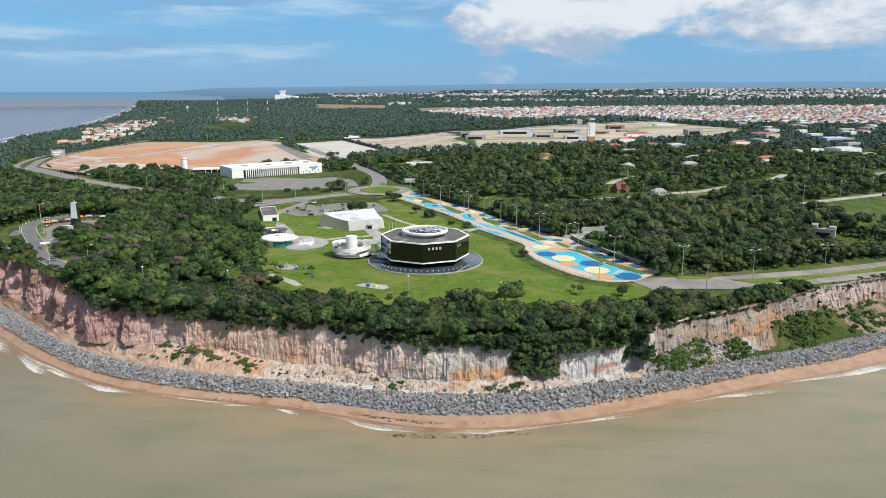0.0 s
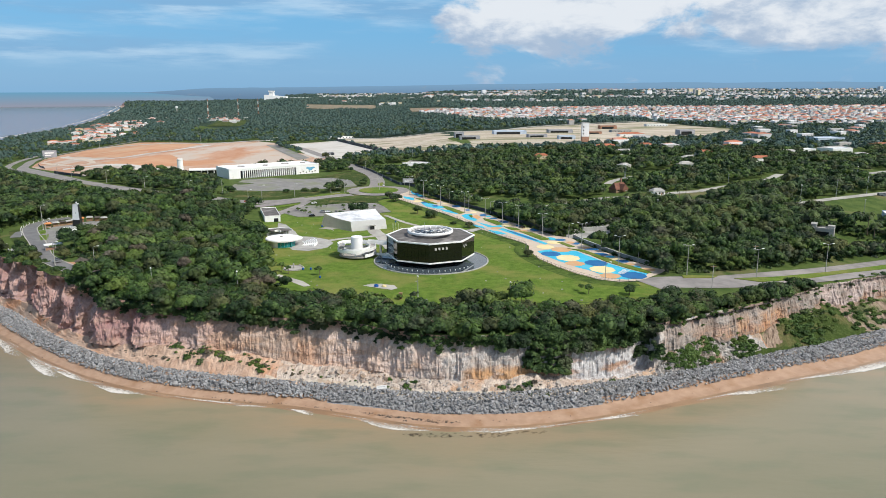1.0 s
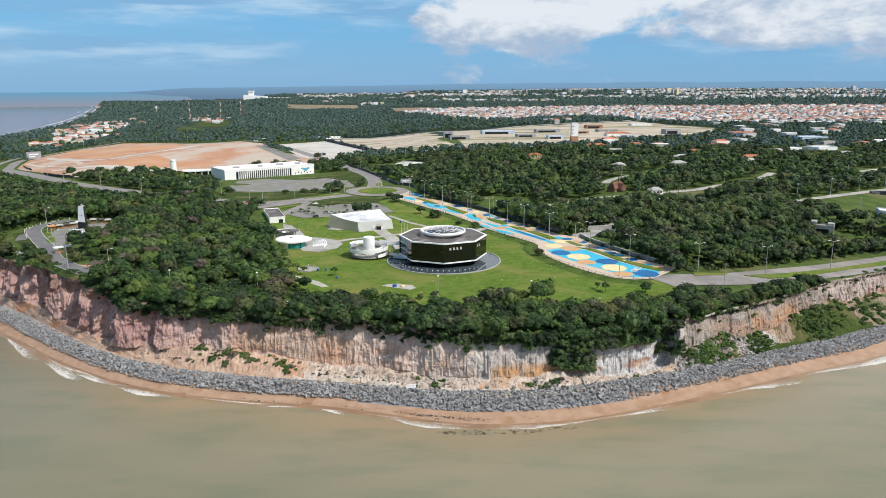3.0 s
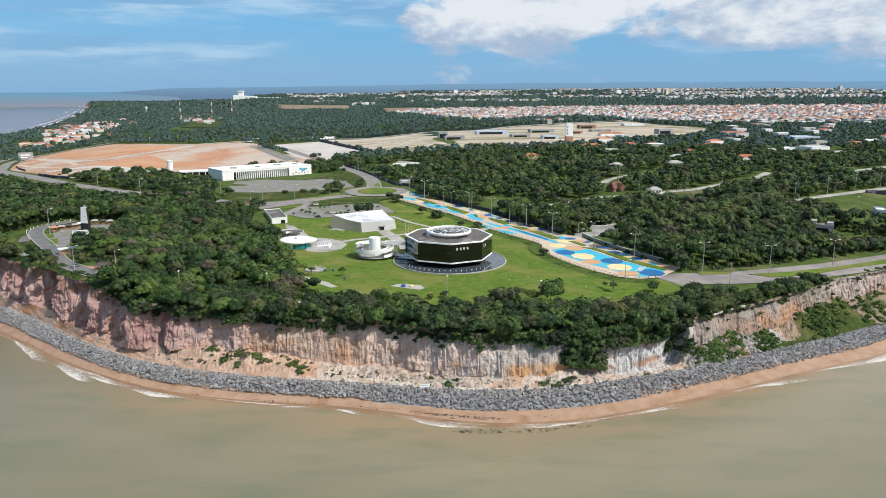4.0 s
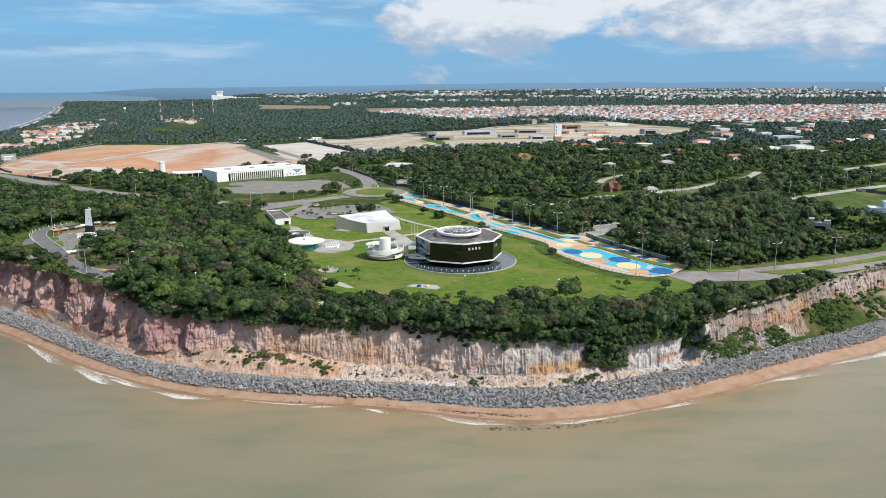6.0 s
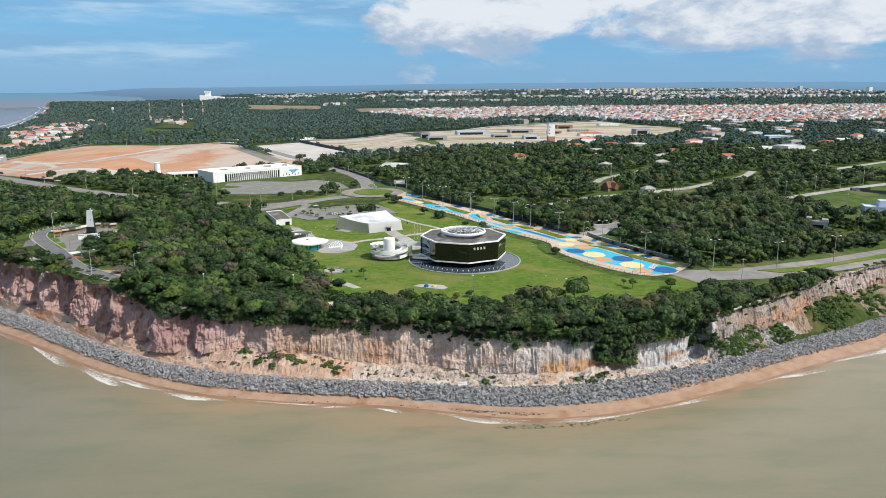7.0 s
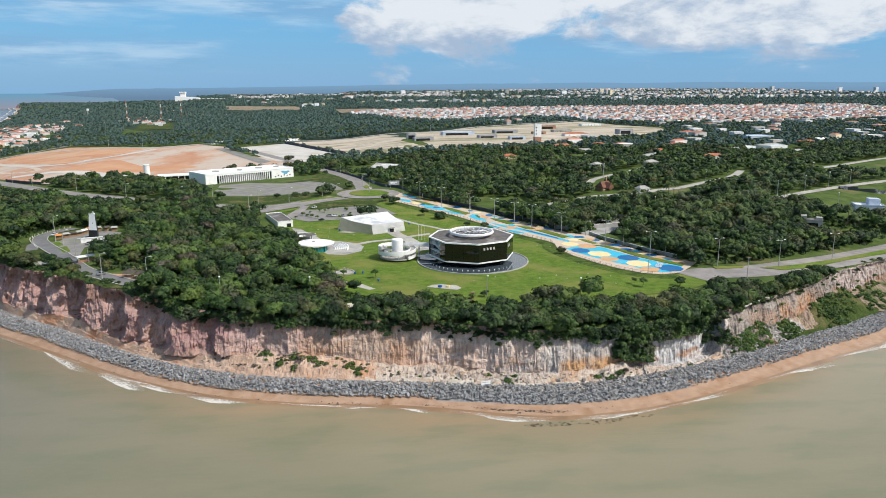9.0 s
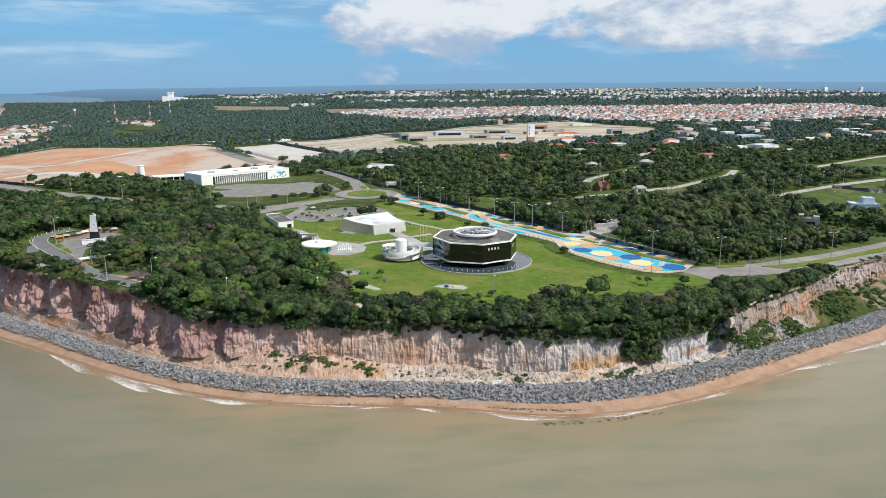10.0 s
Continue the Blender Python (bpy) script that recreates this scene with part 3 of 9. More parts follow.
def sea_material():
    m = bpy.data.materials.new("silty_sea_water")
    m.use_nodes = True
    nt = m.node_tree
    N, L = nt.nodes.new, nt.links.new
    bsdf = nt.nodes["Principled BSDF"]
    geo = N("ShaderNodeNewGeometry")
    mp = N("ShaderNodeMapping")
    mp.inputs["Rotation"].default_value = (0, 0, radians(18))
    mp.inputs["Scale"].default_value = (0.35, 1.0, 1.0)
    L(geo.outputs["Position"], mp.inputs[0])

    def nz(s, detail, vec):
        n = N("ShaderNodeTexNoise")
        n.inputs["Scale"].default_value, n.inputs["Detail"].default_value = s, detail
        L(vec, n.inputs[0])
        return n.outputs[0]

    # silt: sandy in the shallows, olive further out, greyer to the south
    off = N("ShaderNodeAttribute")
    off.attribute_name = "offshore"
    drift = N("ShaderNodeMath")
    drift.operation = "MULTIPLY_ADD"
    L(nz(0.055, 8, mp.outputs[0]), drift.inputs[0])
    drift.inputs[1].default_value = 72.0
    L(off.outputs["Fac"], drift.inputs[2])
    cr = N("ShaderNodeValToRGB")
    mr = N("ShaderNodeMapRange")
    L(drift.outputs[0], mr.inputs[0])
    mr.inputs[1].default_value, mr.inputs[2].default_value = 29.0, 190.0
    L(mr.outputs[0], cr.inputs[0])
    e = cr.color_ramp.elements
    e[0].position, e[0].color = 0.0, (0.320, 0.235, 0.145, 1)
    e[1].position, e[1].color = 1.0, (0.152, 0.150, 0.096, 1)
    for at, c in ((0.05, (0.290, 0.232, 0.150)), (0.16, (0.252, 0.222, 0.145)), (0.5, (0.190, 0.182, 0.114))):
        e.new(at).color = (*c, 1)
    sep = N("ShaderNodeSeparateXYZ")
    L(geo.outputs["Position"], sep.inputs[0])

    def fade(v, lo, hi, base, tint):
        n, mx = N("ShaderNodeMapRange"), N("ShaderNodeMixRGB")
        n.interpolation_type = "SMOOTHSTEP"
        L(v, n.inputs[0])
        n.inputs[1].default_value, n.inputs[2].default_value = lo, hi
        L(n.outputs[0], mx.inputs[0])
        L(base, mx.inputs[1])
        mx.inputs[2].default_value = (*tint, 1)
        return mx.outputs[0]

    col = fade(sep.outputs[0], -90, -330, cr.outputs[0], (0.150, 0.146, 0.116))
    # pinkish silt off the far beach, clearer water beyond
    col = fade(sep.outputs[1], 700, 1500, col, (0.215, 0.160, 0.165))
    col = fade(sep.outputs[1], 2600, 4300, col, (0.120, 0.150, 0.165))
    # clouds of silt and fine ripples of tone
    for scale, detail, lo, hi, tint, share in ((0.11, 9, 0.50, 0.68, (0.160, 0.178, 0.110), 0.40), (0.9, 6, 0.48, 0.70, (0.235, 0.215, 0.145), 0.16)):
        n, mx = N("ShaderNodeMapRange"), N("ShaderNodeMixRGB")
        L(nz(scale, detail, mp.outputs[0]), n.inputs[0])
        n.inputs[1].default_value, n.inputs[2].default_value, n.inputs[4].default_value = lo, hi, share
        L(n.outputs[0], mx.inputs[0])
        L(col, mx.inputs[1])
        mx.inputs[2].default_value = (*tint, 1)
        col = mx.outputs[0]
    L(col, bsdf.inputs["Base Color"])
    bsdf.inputs["Roughness"].default_value = 0.22
    bsdf.inputs["IOR"].default_value = 1.33
    bp = N("ShaderNodeBump")
    bp.inputs["Strength"].default_value, bp.inputs["Distance"].default_value = 0.30, 0.3
    L(nz(0.50, 6, mp.outputs[0]), bp.inputs["Height"])
    L(bp.outputs[0], bsdf.inputs["Normal"])
    return m


M_SEA = sea_material()


def build_sea():
    """One sheet whose rows follow the shore, each corner knowing how far out it lies."""
    xs = np.concatenate([np.arange(-4900, -2500, 300), np.arange(-2500, -420, 40), np.arange(-420, 330, 6), np.arange(330, 2700, 60)]).astype(float)
    s, k = shore(xs)
    rows, out = [], []
    for d in (9, 5, 2, 0, -2, -5, -9, -14, -20, -28, -40, -60, -90, -130, -190, -300, -600, -1200, -6000):
        rows.append(np.stack([xs, s + d * k, np.zeros(len(xs))], 1))
        out.append(np.full(len(xs), -float(d)))
    nx, nr = len(xs), len(rows)
    i = np.arange(nr - 1)[:, None] * nx + np.arange(nx - 1)[None, :]
    me = mesh_of("sea", np.concatenate(rows), np.stack([i, i + nx, i + nx + 1, i + 1], -1).reshape(-1, 4), [M_SEA])
    me.attributes.new("offshore", "FLOAT", "POINT").data.foreach_set("value", np.concatenate(out).astype(np.float32))
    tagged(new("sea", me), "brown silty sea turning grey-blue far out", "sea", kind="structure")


build_sea()


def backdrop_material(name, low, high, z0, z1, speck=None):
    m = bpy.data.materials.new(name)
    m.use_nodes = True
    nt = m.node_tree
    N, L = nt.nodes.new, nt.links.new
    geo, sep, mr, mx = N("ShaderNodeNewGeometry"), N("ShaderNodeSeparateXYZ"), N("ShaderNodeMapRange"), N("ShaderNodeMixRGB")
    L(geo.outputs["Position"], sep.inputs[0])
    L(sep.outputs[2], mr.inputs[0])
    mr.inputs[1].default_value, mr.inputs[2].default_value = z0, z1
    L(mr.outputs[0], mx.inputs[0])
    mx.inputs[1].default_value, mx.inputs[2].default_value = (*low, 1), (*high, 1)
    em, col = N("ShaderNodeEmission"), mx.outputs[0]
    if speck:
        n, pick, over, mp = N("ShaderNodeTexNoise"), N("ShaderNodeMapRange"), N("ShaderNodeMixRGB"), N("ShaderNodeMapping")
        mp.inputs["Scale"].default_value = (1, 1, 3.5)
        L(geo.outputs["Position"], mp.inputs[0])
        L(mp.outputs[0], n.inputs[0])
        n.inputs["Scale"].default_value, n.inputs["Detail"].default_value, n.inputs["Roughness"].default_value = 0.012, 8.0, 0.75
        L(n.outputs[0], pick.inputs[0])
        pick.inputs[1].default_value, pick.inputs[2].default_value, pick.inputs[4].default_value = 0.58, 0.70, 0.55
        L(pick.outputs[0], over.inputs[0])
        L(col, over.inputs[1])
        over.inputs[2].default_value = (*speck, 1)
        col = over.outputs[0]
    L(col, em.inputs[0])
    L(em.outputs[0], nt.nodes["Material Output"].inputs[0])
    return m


def build_backdrop():
    """Sea and hills too far off to shift: a ring about 4.9 km away."""
    def ring(name, a0, a1, top, mat, label, radius, low=lambda a: -40):
        v, f = [], []
        for i in range(241):
            a = radians(a0 + (a1 - a0) * i / 240)
            x, y = radius * math.sin(a), radius * math.cos(a)
            v += [(x, y, low(a0 + (a1 - a0) * i / 240)), (x, y, top(a0 + (a1 - a0) * i / 240))]
            if i:
                f.append((2 * i - 2, 2 * i, 2 * i + 1, 2 * i - 1))
        tagged(new(name, mesh_of(name, v, f, [mat])), label, "distance", kind="structure")
    # both rings emit their own colour, haze and sky tint painted in
    ring("backdrop_sea", -120, 10, lambda a: 84.0, backdrop_material("haze_glow_sea", (0.30, 0.33, 0.42), (0.155, 0.37, 0.55), 6, 84),
         "far self-lit sea below the horizon, sky and haze tint painted in", 4930)
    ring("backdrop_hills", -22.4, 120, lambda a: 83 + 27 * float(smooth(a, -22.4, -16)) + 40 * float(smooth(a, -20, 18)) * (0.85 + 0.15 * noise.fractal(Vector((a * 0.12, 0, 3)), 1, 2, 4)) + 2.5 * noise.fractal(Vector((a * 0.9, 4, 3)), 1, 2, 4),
         backdrop_material("haze_glow_hills", (0.155, 0.260, 0.395), (0.21, 0.375, 0.56), 55, 125, (0.36, 0.36, 0.38)), "low self-lit hills along the horizon, haze blue painted in", 4850,
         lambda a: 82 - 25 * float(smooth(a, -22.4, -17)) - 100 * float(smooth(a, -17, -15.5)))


build_backdrop()


def drape(name, outline, material, dz, label, category, kind="structure", cut=18.0, parent=None, skirt=0.0):
    """A flat-lying sheet with this outline, laid on the land dz above it."""
    bm = bmesh.new()
    face = bm.faces.new([bm.verts.new((x, y, 0)) for x, y in outline])
    bmesh.ops.triangulate(bm, faces=[face])
    ox, oy = [p[0] for p in outline], [p[1] for p in outline]
    for axis, lo, hi in ((0, min(ox), max(ox)), (1, min(oy), max(oy))):
        at = math.ceil(lo / cut) * cut
        while at < hi:
            co, no = [0, 0, 0], [0, 0, 0]
            co[axis], no[axis] = at, 1
            bmesh.ops.bisect_plane(bm, geom=bm.verts[:] + bm.edges[:] + bm.faces[:], plane_co=co, plane_no=no)
            at += cut
    for q in bm.verts:
        q.co.z = float(height(q.co.x, q.co.y)) + dz
    for f in bm.faces:
        f.normal_update()
    bmesh.ops.reverse_faces(bm, faces=[f for f in bm.faces if f.normal.z < 0])
    if skirt:
        edge = [e for e in bm.edges if len(e.link_faces) == 1]
        ret = bmesh.ops.extrude_edge_only(bm, edges=edge)
        for q in ret["geom"]:
            if isinstance(q, bmesh.types.BMVert):
                q.co.z -= skirt
    ob = part(name, bm, material, parent)
    if parent is None:
        tagged(ob, label, category, kind=kind)
    return ob


def curve_points(pts, step=6.0):
    """Catmull-Rom through the plan points, at about even steps."""
    p = [Vector((q[0], q[1])) for q in pts]
    p = [p[0] * 2 - p[1]] + p + [p[-1] * 2 - p[-2]]
    out = []
    for a, b, c, d in zip(p, p[1:], p[2:], p[3:]):
        n = max(1, int((c - b).length / step))
        for i in range(n):
            t = i / n
            out.append(0.5 * ((2 * b) + (c - a) * t + (2 * a - 5 * b + 4 * c - d) * t * t + (3 * b - a - 3 * c + d) * t ** 3))
    out.append(p[-2])
    return out


def offset_line(line, off):
    out = []
    for i, q in enumerate(line):
        t = (line[min(i + 1, len(line) - 1)] - line[max(i - 1, 0)]).normalized()
        out.append(q + Vector((-t.y, t.x)) * off)
    return out


def ribbon(name, pts, width, material, dz, label, category="road", kind="structure", lift=0.0, off=0.0, step=6.0):
    line = curve_points(pts, step)
    left, right = offset_line(line, off + width / 2), offset_line(line, off - width / 2)
    v, f = [], []
    for a, b in zip(left, right):
        for q in (a, (a + b) / 2, b):
            v.append((q.x, q.y, float(height(q.x, q.y)) + dz))
    for i in range(len(line) - 1):
        j = 3 * i
        f += [(j + 1, j + 4, j + 3, j), (j + 2, j + 5, j + 4, j + 1)]
    ob = new(name, mesh_of(name, v, f, [material]))
    tagged(ob, label, category, kind=kind)
    return ob

# ---------------- clearings, roads and paved ground ----------------
LAWN = [(-128, 490), (-120, 452), (-106, 425), (-106, 385), (-94, 350), (-84, 312), (-68, 290), (-44, 278), (-17, 262), (8, 271), (46, 274), (74, 278), (100, 294), (92, 303), (80, 306),
        (62, 330), (46, 358), (38, 385), (24, 428), (3, 470), (-25, 538), (-38, 548), (-50, 535), (-44, 512), (-36, 488), (-60, 476), (-77, 474), (-100, 470), (-108, 486), (-116, 500)]
COURT = [(-34.3, 541.3), (-14, 506), (2, 478.6), (18.4, 442.8), (22.3, 427.7), (30.3, 412.1), (43.3, 388.3), (45.5, 380), (43.4, 368), (46.5, 349.9), (53.2, 332.3), (60, 319.7), (67.5, 309.6), (75.9, 305.4), (83, 306.3),
         (89, 309.5), (98.9, 319.4), (104, 325), (97.7, 333.8), (90.2, 347.5), (83, 366.7), (76.2, 383.1), (72.7, 400.9), (64.5, 408), (53, 431.1), (43.2, 450.7), (34.7, 466.9), (28.2, 484), (15.8, 502), (2.6, 525.3),
         (-11.8, 546.3), (-24, 575), (-28.5, 589.6), (-33.5, 569.4)]
LOT_CONV = [(-173, 578), (-182, 616), (-184, 655), (-160, 668), (-128, 659), (-104, 671), (-83, 650), (-73, 611), (-96, 598), (-115, 590), (-149, 577)]
LOT_AUD = [(-110, 483), (-112, 497), (-106, 514), (-95, 515), (-75, 523), (-51, 525), (-44, 512), (-37, 490), (-60, 477), (-78, 475), (-98, 471)]
ORANGE = [(-512, 898), (-543, 965), (-574, 1045), (-579, 1114), (-552, 1185), (-507, 1222), (-440, 1165), (-355, 1106), (-286, 1147), (-225, 1085), (-240, 1050), (-180, 930), (-140, 905), (-118, 838), (-112, 792), (-150, 766),
          (-236, 738), (-275, 712), (-345, 690), (-390, 735), (-466, 832)]
SANDLOT = [(-225, 1085), (-160, 1152), (-67, 925), (-95, 880), (-119, 852), (-150, 866), (-175, 930)]
BARE = [(-66, 935), (6.9, 896.2), (43.3, 885.6), (82.8, 863.9), (120.6, 883.9), (191.9, 912.6), (265.8, 982.2), (359.8, 1034.4), (410.2, 1041.4), (516.3, 1217.1), (535, 1304.1), (500, 1400), (472.1, 1572.4), (359.8, 1499.4), (196.2, 1370.2),
        (104.9, 1239.7), (-16.7, 1193.6), (-165, 1190), (-160, 1160)]
ROAD_W2 = [(-219, 556), (-262, 592), (-319, 640), (-352, 668), (-413, 740), (-499, 845), (-558, 925), (-592, 995), (-613, 1065), (-628, 1162), (-603, 1249), (-540, 1306)]
ROAD_W = [(-80, 570), (-95, 556), (-126, 527), (-150, 518), (-175, 526), (-219, 543), (-250, 569), (-302, 623), (-335, 651), (-394, 718), (-474, 826),
          (-519, 891), (-552, 960), (-585, 1040), (-590, 1116), (-564, 1181), (-523, 1266)]
ROAD_FAR = [(-560, 1180), (-440, 1140), (-350, 1108), (-285, 1162), (-190, 1205), (-16.7, 1206.3), (104.9, 1251.9), (196.2, 1382.3), (361.6, 1522.2), (505.7, 1628.1)]
ROAD_S = [(-72, 562), (-95, 547), (-123, 518), (-141, 500), (-170, 500)]
ROAD_N = [(-56, 600), (-58, 645), (-66, 690), (-80, 730), (-98, 778), (-128, 858), (-150, 904), (-190, 1000), (-235, 1090)]
ROAD_E = [(88, 300), (98, 304.5), (116, 304.5), (140, 309), (180, 323), (218, 339), (300, 374), (420, 426), (600, 500)]
ROAD_LH = [(-166, 309), (-178, 319), (-196, 336), (-208, 354), (-217, 368), (-233, 391), (-243, 408), (-246, 418), (-244, 431), (-236, 442)]
ROAD_IN = [(-103, 532), (-106, 512), (-112, 490), (-118, 470)]
LANES_R = [[(225.3, 454.2), (235.9, 461), (261.4, 472), (295, 488), (325, 502), (340, 508), (366, 518), (420, 536)], [(190.7, 520.4), (228.5, 540.5), (260.8, 563.9), (290.4, 599.9)],
           [(360, 598), (372, 605), (407, 625), (486, 672), (570, 716)], [(59.8, 499.2), (116, 520), (152, 513.3), (170.4, 520.2), (190.7, 520.4)], [(135.5, 573), (147.5, 589), (182.5, 609.1), (220.6, 643)], [(-28.6, 923.7), (45.3, 907.3), (131, 962.2), (178, 939.6), (281.5, 999.6)]]


def inside(px, py, poly):
    px, py = np.asarray(px, float), np.asarray(py, float)
    res = np.zeros(px.shape, bool)
    j = len(poly) - 1
    for i in range(len(poly)):
        (xi, yi), (xj, yj) = poly[i], poly[j]
        if yi != yj:
            hitx = (xj - xi) * (py - yi) / (yj - yi) + xi
            res ^= ((yi > py) != (yj > py)) & (px < hitx)
        j = i
    return res


def near_line(px, py, line, width):
    px, py = np.asarray(px, float), np.asarray(py, float)
    res = np.zeros(px.shape, bool)
    for (ax, ay), (bx, by) in zip(line, line[1:]):
        dx, dy = bx - ax, by - ay
        t = np.clip(((px - ax) * dx + (py - ay) * dy) / (dx * dx + dy * dy), 0, 1)
        res |= np.hypot(px - ax - t * dx, py - ay - t * dy) < width
    return res


def disc(x, y, r, n=8, turn=22.5, squash=1.0, axis=0.0):
    c, s_ = math.cos(radians(axis)), math.sin(radians(axis))
    out = []
    for i in range(n):
        a = radians(turn + 360 * i / n)
        u, v = r * math.cos(a), r * squash * math.sin(a)
        out.append((x + u * c - v * s_, y + u * s_ + v * c))
    return out


def build_paving():
    drape("rough_verge", [(-252, 402), (-238, 380), (-218, 352), (-198, 326), (-178, 306), (-168, 304), (-182, 316), (-203, 343), (-226, 377), (-246, 408)], M_ROUGH, 0.16, "dry rough grass between road and cliff edge", "grass", cut=6)
    ribbon("rough_verge", COURT[:15], 7.5, M_VERGE, 0.16, "long dark rough grass along a fence", "grass", off=-4.2)
    drape("lawn", [(28, 268), (49, 263), (63, 264), (76, 269), (88, 277), (92, 287), (74, 277), (46, 273), (28, 272)], M_LAWN, 0.07, "uneven green grass at the foot of the trees", "lawn")
    drape("lawn", LAWN, M_LAWN, 0.10, "mown green lawn with pale worn patches", "lawn")
    drape("car_park", LOT_CONV, M_LOT, 0.12, "grey weedy car park before a white hall", "car park")
    drape("car_park", LOT_AUD, M_LOT, 0.20, "grey car park with small trees behind the auditorium", "car park")
    drape("earth_field", ORANGE, M_ORANGE, 0.15, "bare orange and pale earth field, freshly graded", "field", cut=30)
    drape("sand_lot", SANDLOT, M_SANDLOT, 0.30, "levelled lot of white sand", "lot", cut=40)
    drape("scraped_field", BARE, M_BARE, 0.15, "wide scraped field with tan tracks and thin grass", "field", cut=50)
    ribbon("road", ROAD_W, 13, M_ASPHALT, 0.32, "pale worn two-lane asphalt road")
    ribbon("road", ROAD_W2, 9, M_ASPHALT, 0.30, "pale worn asphalt carriageway")
    drape("earth_patch", [(-534, 1053), (-568, 1150), (-545, 1190), (-502, 1205), (-420, 1135), (-356, 1091), (-371, 991), (-402, 908), (-453, 945)], M_LATERITE, 0.24, "bright orange patch of stripped earth", "field", cut=30)
    drape("earth_patch", [(-400, 837), (-382, 857), (-367, 901), (-345, 919), (-297, 835), (-252, 842), (-231, 816), (-272, 778), (-307, 771), (-290, 735), (-314, 753), (-353, 788)], M_LATERITE, 0.24, "bright orange patch of stripped earth", "field", cut=30)
    drape("site_road", [(-254, 1064), (-242, 1079), (-156, 864), (-167, 841)], M_LOT, 0.44, "grey site road between earth field and sand lot", "road", cut=30)
    ribbon("track", [(-544, 985), (-546, 1018), (-520, 1010), (-468, 942), (-410, 845), (-430, 835), (-472, 882), (-507, 930), (-540, 975)], 7, M_PINKWAY, 0.36, "pinkish looping track on an earth field", "track")
    ribbon("road", ROAD_FAR, 12, M_PATH, 0.40, "pale perimeter road along a forest edge")
    ribbon("road", ROAD_S, 8, M_ASPHALT, 0.30, "pale worn asphalt slip road")
    ribbon("road", ROAD_N, 13, M_ASPHALT, 0.36, "pale worn asphalt avenue beyond the roundabout")
    ribbon("road", ROAD_E, 19, M_ASPHALT, 0.26, "pale worn asphalt avenue along the cliff")
    ribbon("road", ROAD_LH, 7, M_GREYROAD, 0.28, "grey asphalt road to the lighthouse")
    for side in (-3.75, 3.75):
        ribbon("kerb", ROAD_LH, 0.5, M_PATH, 0.42, "pale kerb of the lighthouse road", "kerb", off=side)
    ribbon("road", ROAD_IN, 7, M_ASPHALT, 0.34, "pale service road to the car park")
    for line in LANES_R:
        ribbon("road", line, 7, M_PATH, 0.25, "pale dusty road between woods")
    ribbon("track", [(-339, 1073), (-366, 976), (-383, 941), (-399, 898), (-438, 909), (-484, 964), (-551, 1056)], 11, M_SANDLOT, 0.34, "pale gravel track across an earth field", "track")
    ribbon("track", [(-276, 720), (-314, 757), (-370, 799), (-412, 780)], 20, M_SANDLOT, 0.30, "pale gravel strip at an earth field's edge", "track")
    drape("roundabout", disc(-53, 583, 26, 48), M_ASPHALT, 0.42, "pale asphalt roundabout", "roundabout", cut=8)
    drape("roundabout_island", disc(-52.5, 584, 16.5, 40), M_LAWN, 0.62, "round green island of the roundabout with a kerb", "island", cut=8, skirt=0.3)
    drape("traffic_island", [(-56.5, 625), (-52.5, 634), (-49, 612), (-54.5, 611)], M_LAWN, 0.55, "small green traffic island", "island", skirt=0.3)
    drape("verge", [(-100, 522), (-95, 537), (-75, 546.5), (-52, 552), (-46, 540), (-51, 527), (-75, 525), (-95, 516)], M_ROUGH, 0.24, "rough grass verge between road and car park", "verge", skirt=0.2)
    drape("verge", [(-75.8, 569.5), (-91, 560), (-108, 547), (-107, 551), (-95, 566), (-76, 574)], M_LAWN, 0.46, "narrow green verge between two roads", "verge", skirt=0.2)
    drape("verge", [(-106, 526), (-125, 505), (-128, 498), (-124, 498), (-107, 518)], M_LAWN, 0.40, "narrow green verge", "verge", skirt=0.2)
    drape("verge", [(-126, 662), (-104, 673), (-83, 652), (-73, 613), (-66, 621), (-68, 674), (-80, 716), (-97, 712), (-118, 672)], M_ROUGH, 0.20, "grassy bank with bare earth", "verge")
    drape("verge", [(-183, 572), (-150, 573), (-115, 585), (-96, 592), (-84, 600), (-84, 584), (-100, 566), (-128, 540), (-150, 529), (-170, 541)], M_ROUGH, 0.16, "dry grassy bank below a car park", "verge")
    # the avenue: peach ground with painted shapes, grass medians with kerbs
    drape("painted_avenue", COURT, M_PINKWAY, 0.34, "peach paved promenade painted with coloured shapes", "promenade", cut=12)
    field = [(47.8, 367), (56.6, 371.5), (64.8, 369.1), (69.2, 366.8), (71.5, 359.4), (79, 340.5), (86.9, 326.2), (93.1, 318.8), (88.8, 312.1), (81, 308.5), (76.3, 310.2), (70.4, 318.6), (67.3, 324.9), (62.6, 331.1), (54.6, 346.6), (49.6, 358.2)]
    drape("painted_field", field, M_CYAN, 0.38, "sky-blue painted play surface", "paint", cut=12)
    tone = {"y": (M_YELLOW, "pale yellow"), "b": (M_BLUE, "deep blue"), "t": (M_TAN, "tan"), "c": (M_CYAN, "sky-blue")}
    play = [("b", 54.1, 360.4, 5.4, 5.7), ("y", 61.6, 351.2, 6.3, 7.1), ("t", 61.4, 370.2, 5.7, 6), ("t", 62.7, 339.1, 5.1, 5.1), ("b", 73.4, 339.9, 5.9, 6.3), ("y", 73.5, 327.2, 6.3, 7), ("t", 74.4, 315.3, 5.1, 4.8), ("b", 85.4, 315.6, 6.3, 6.6), ("y", 53.8, 377.2, 5, 5.7)]
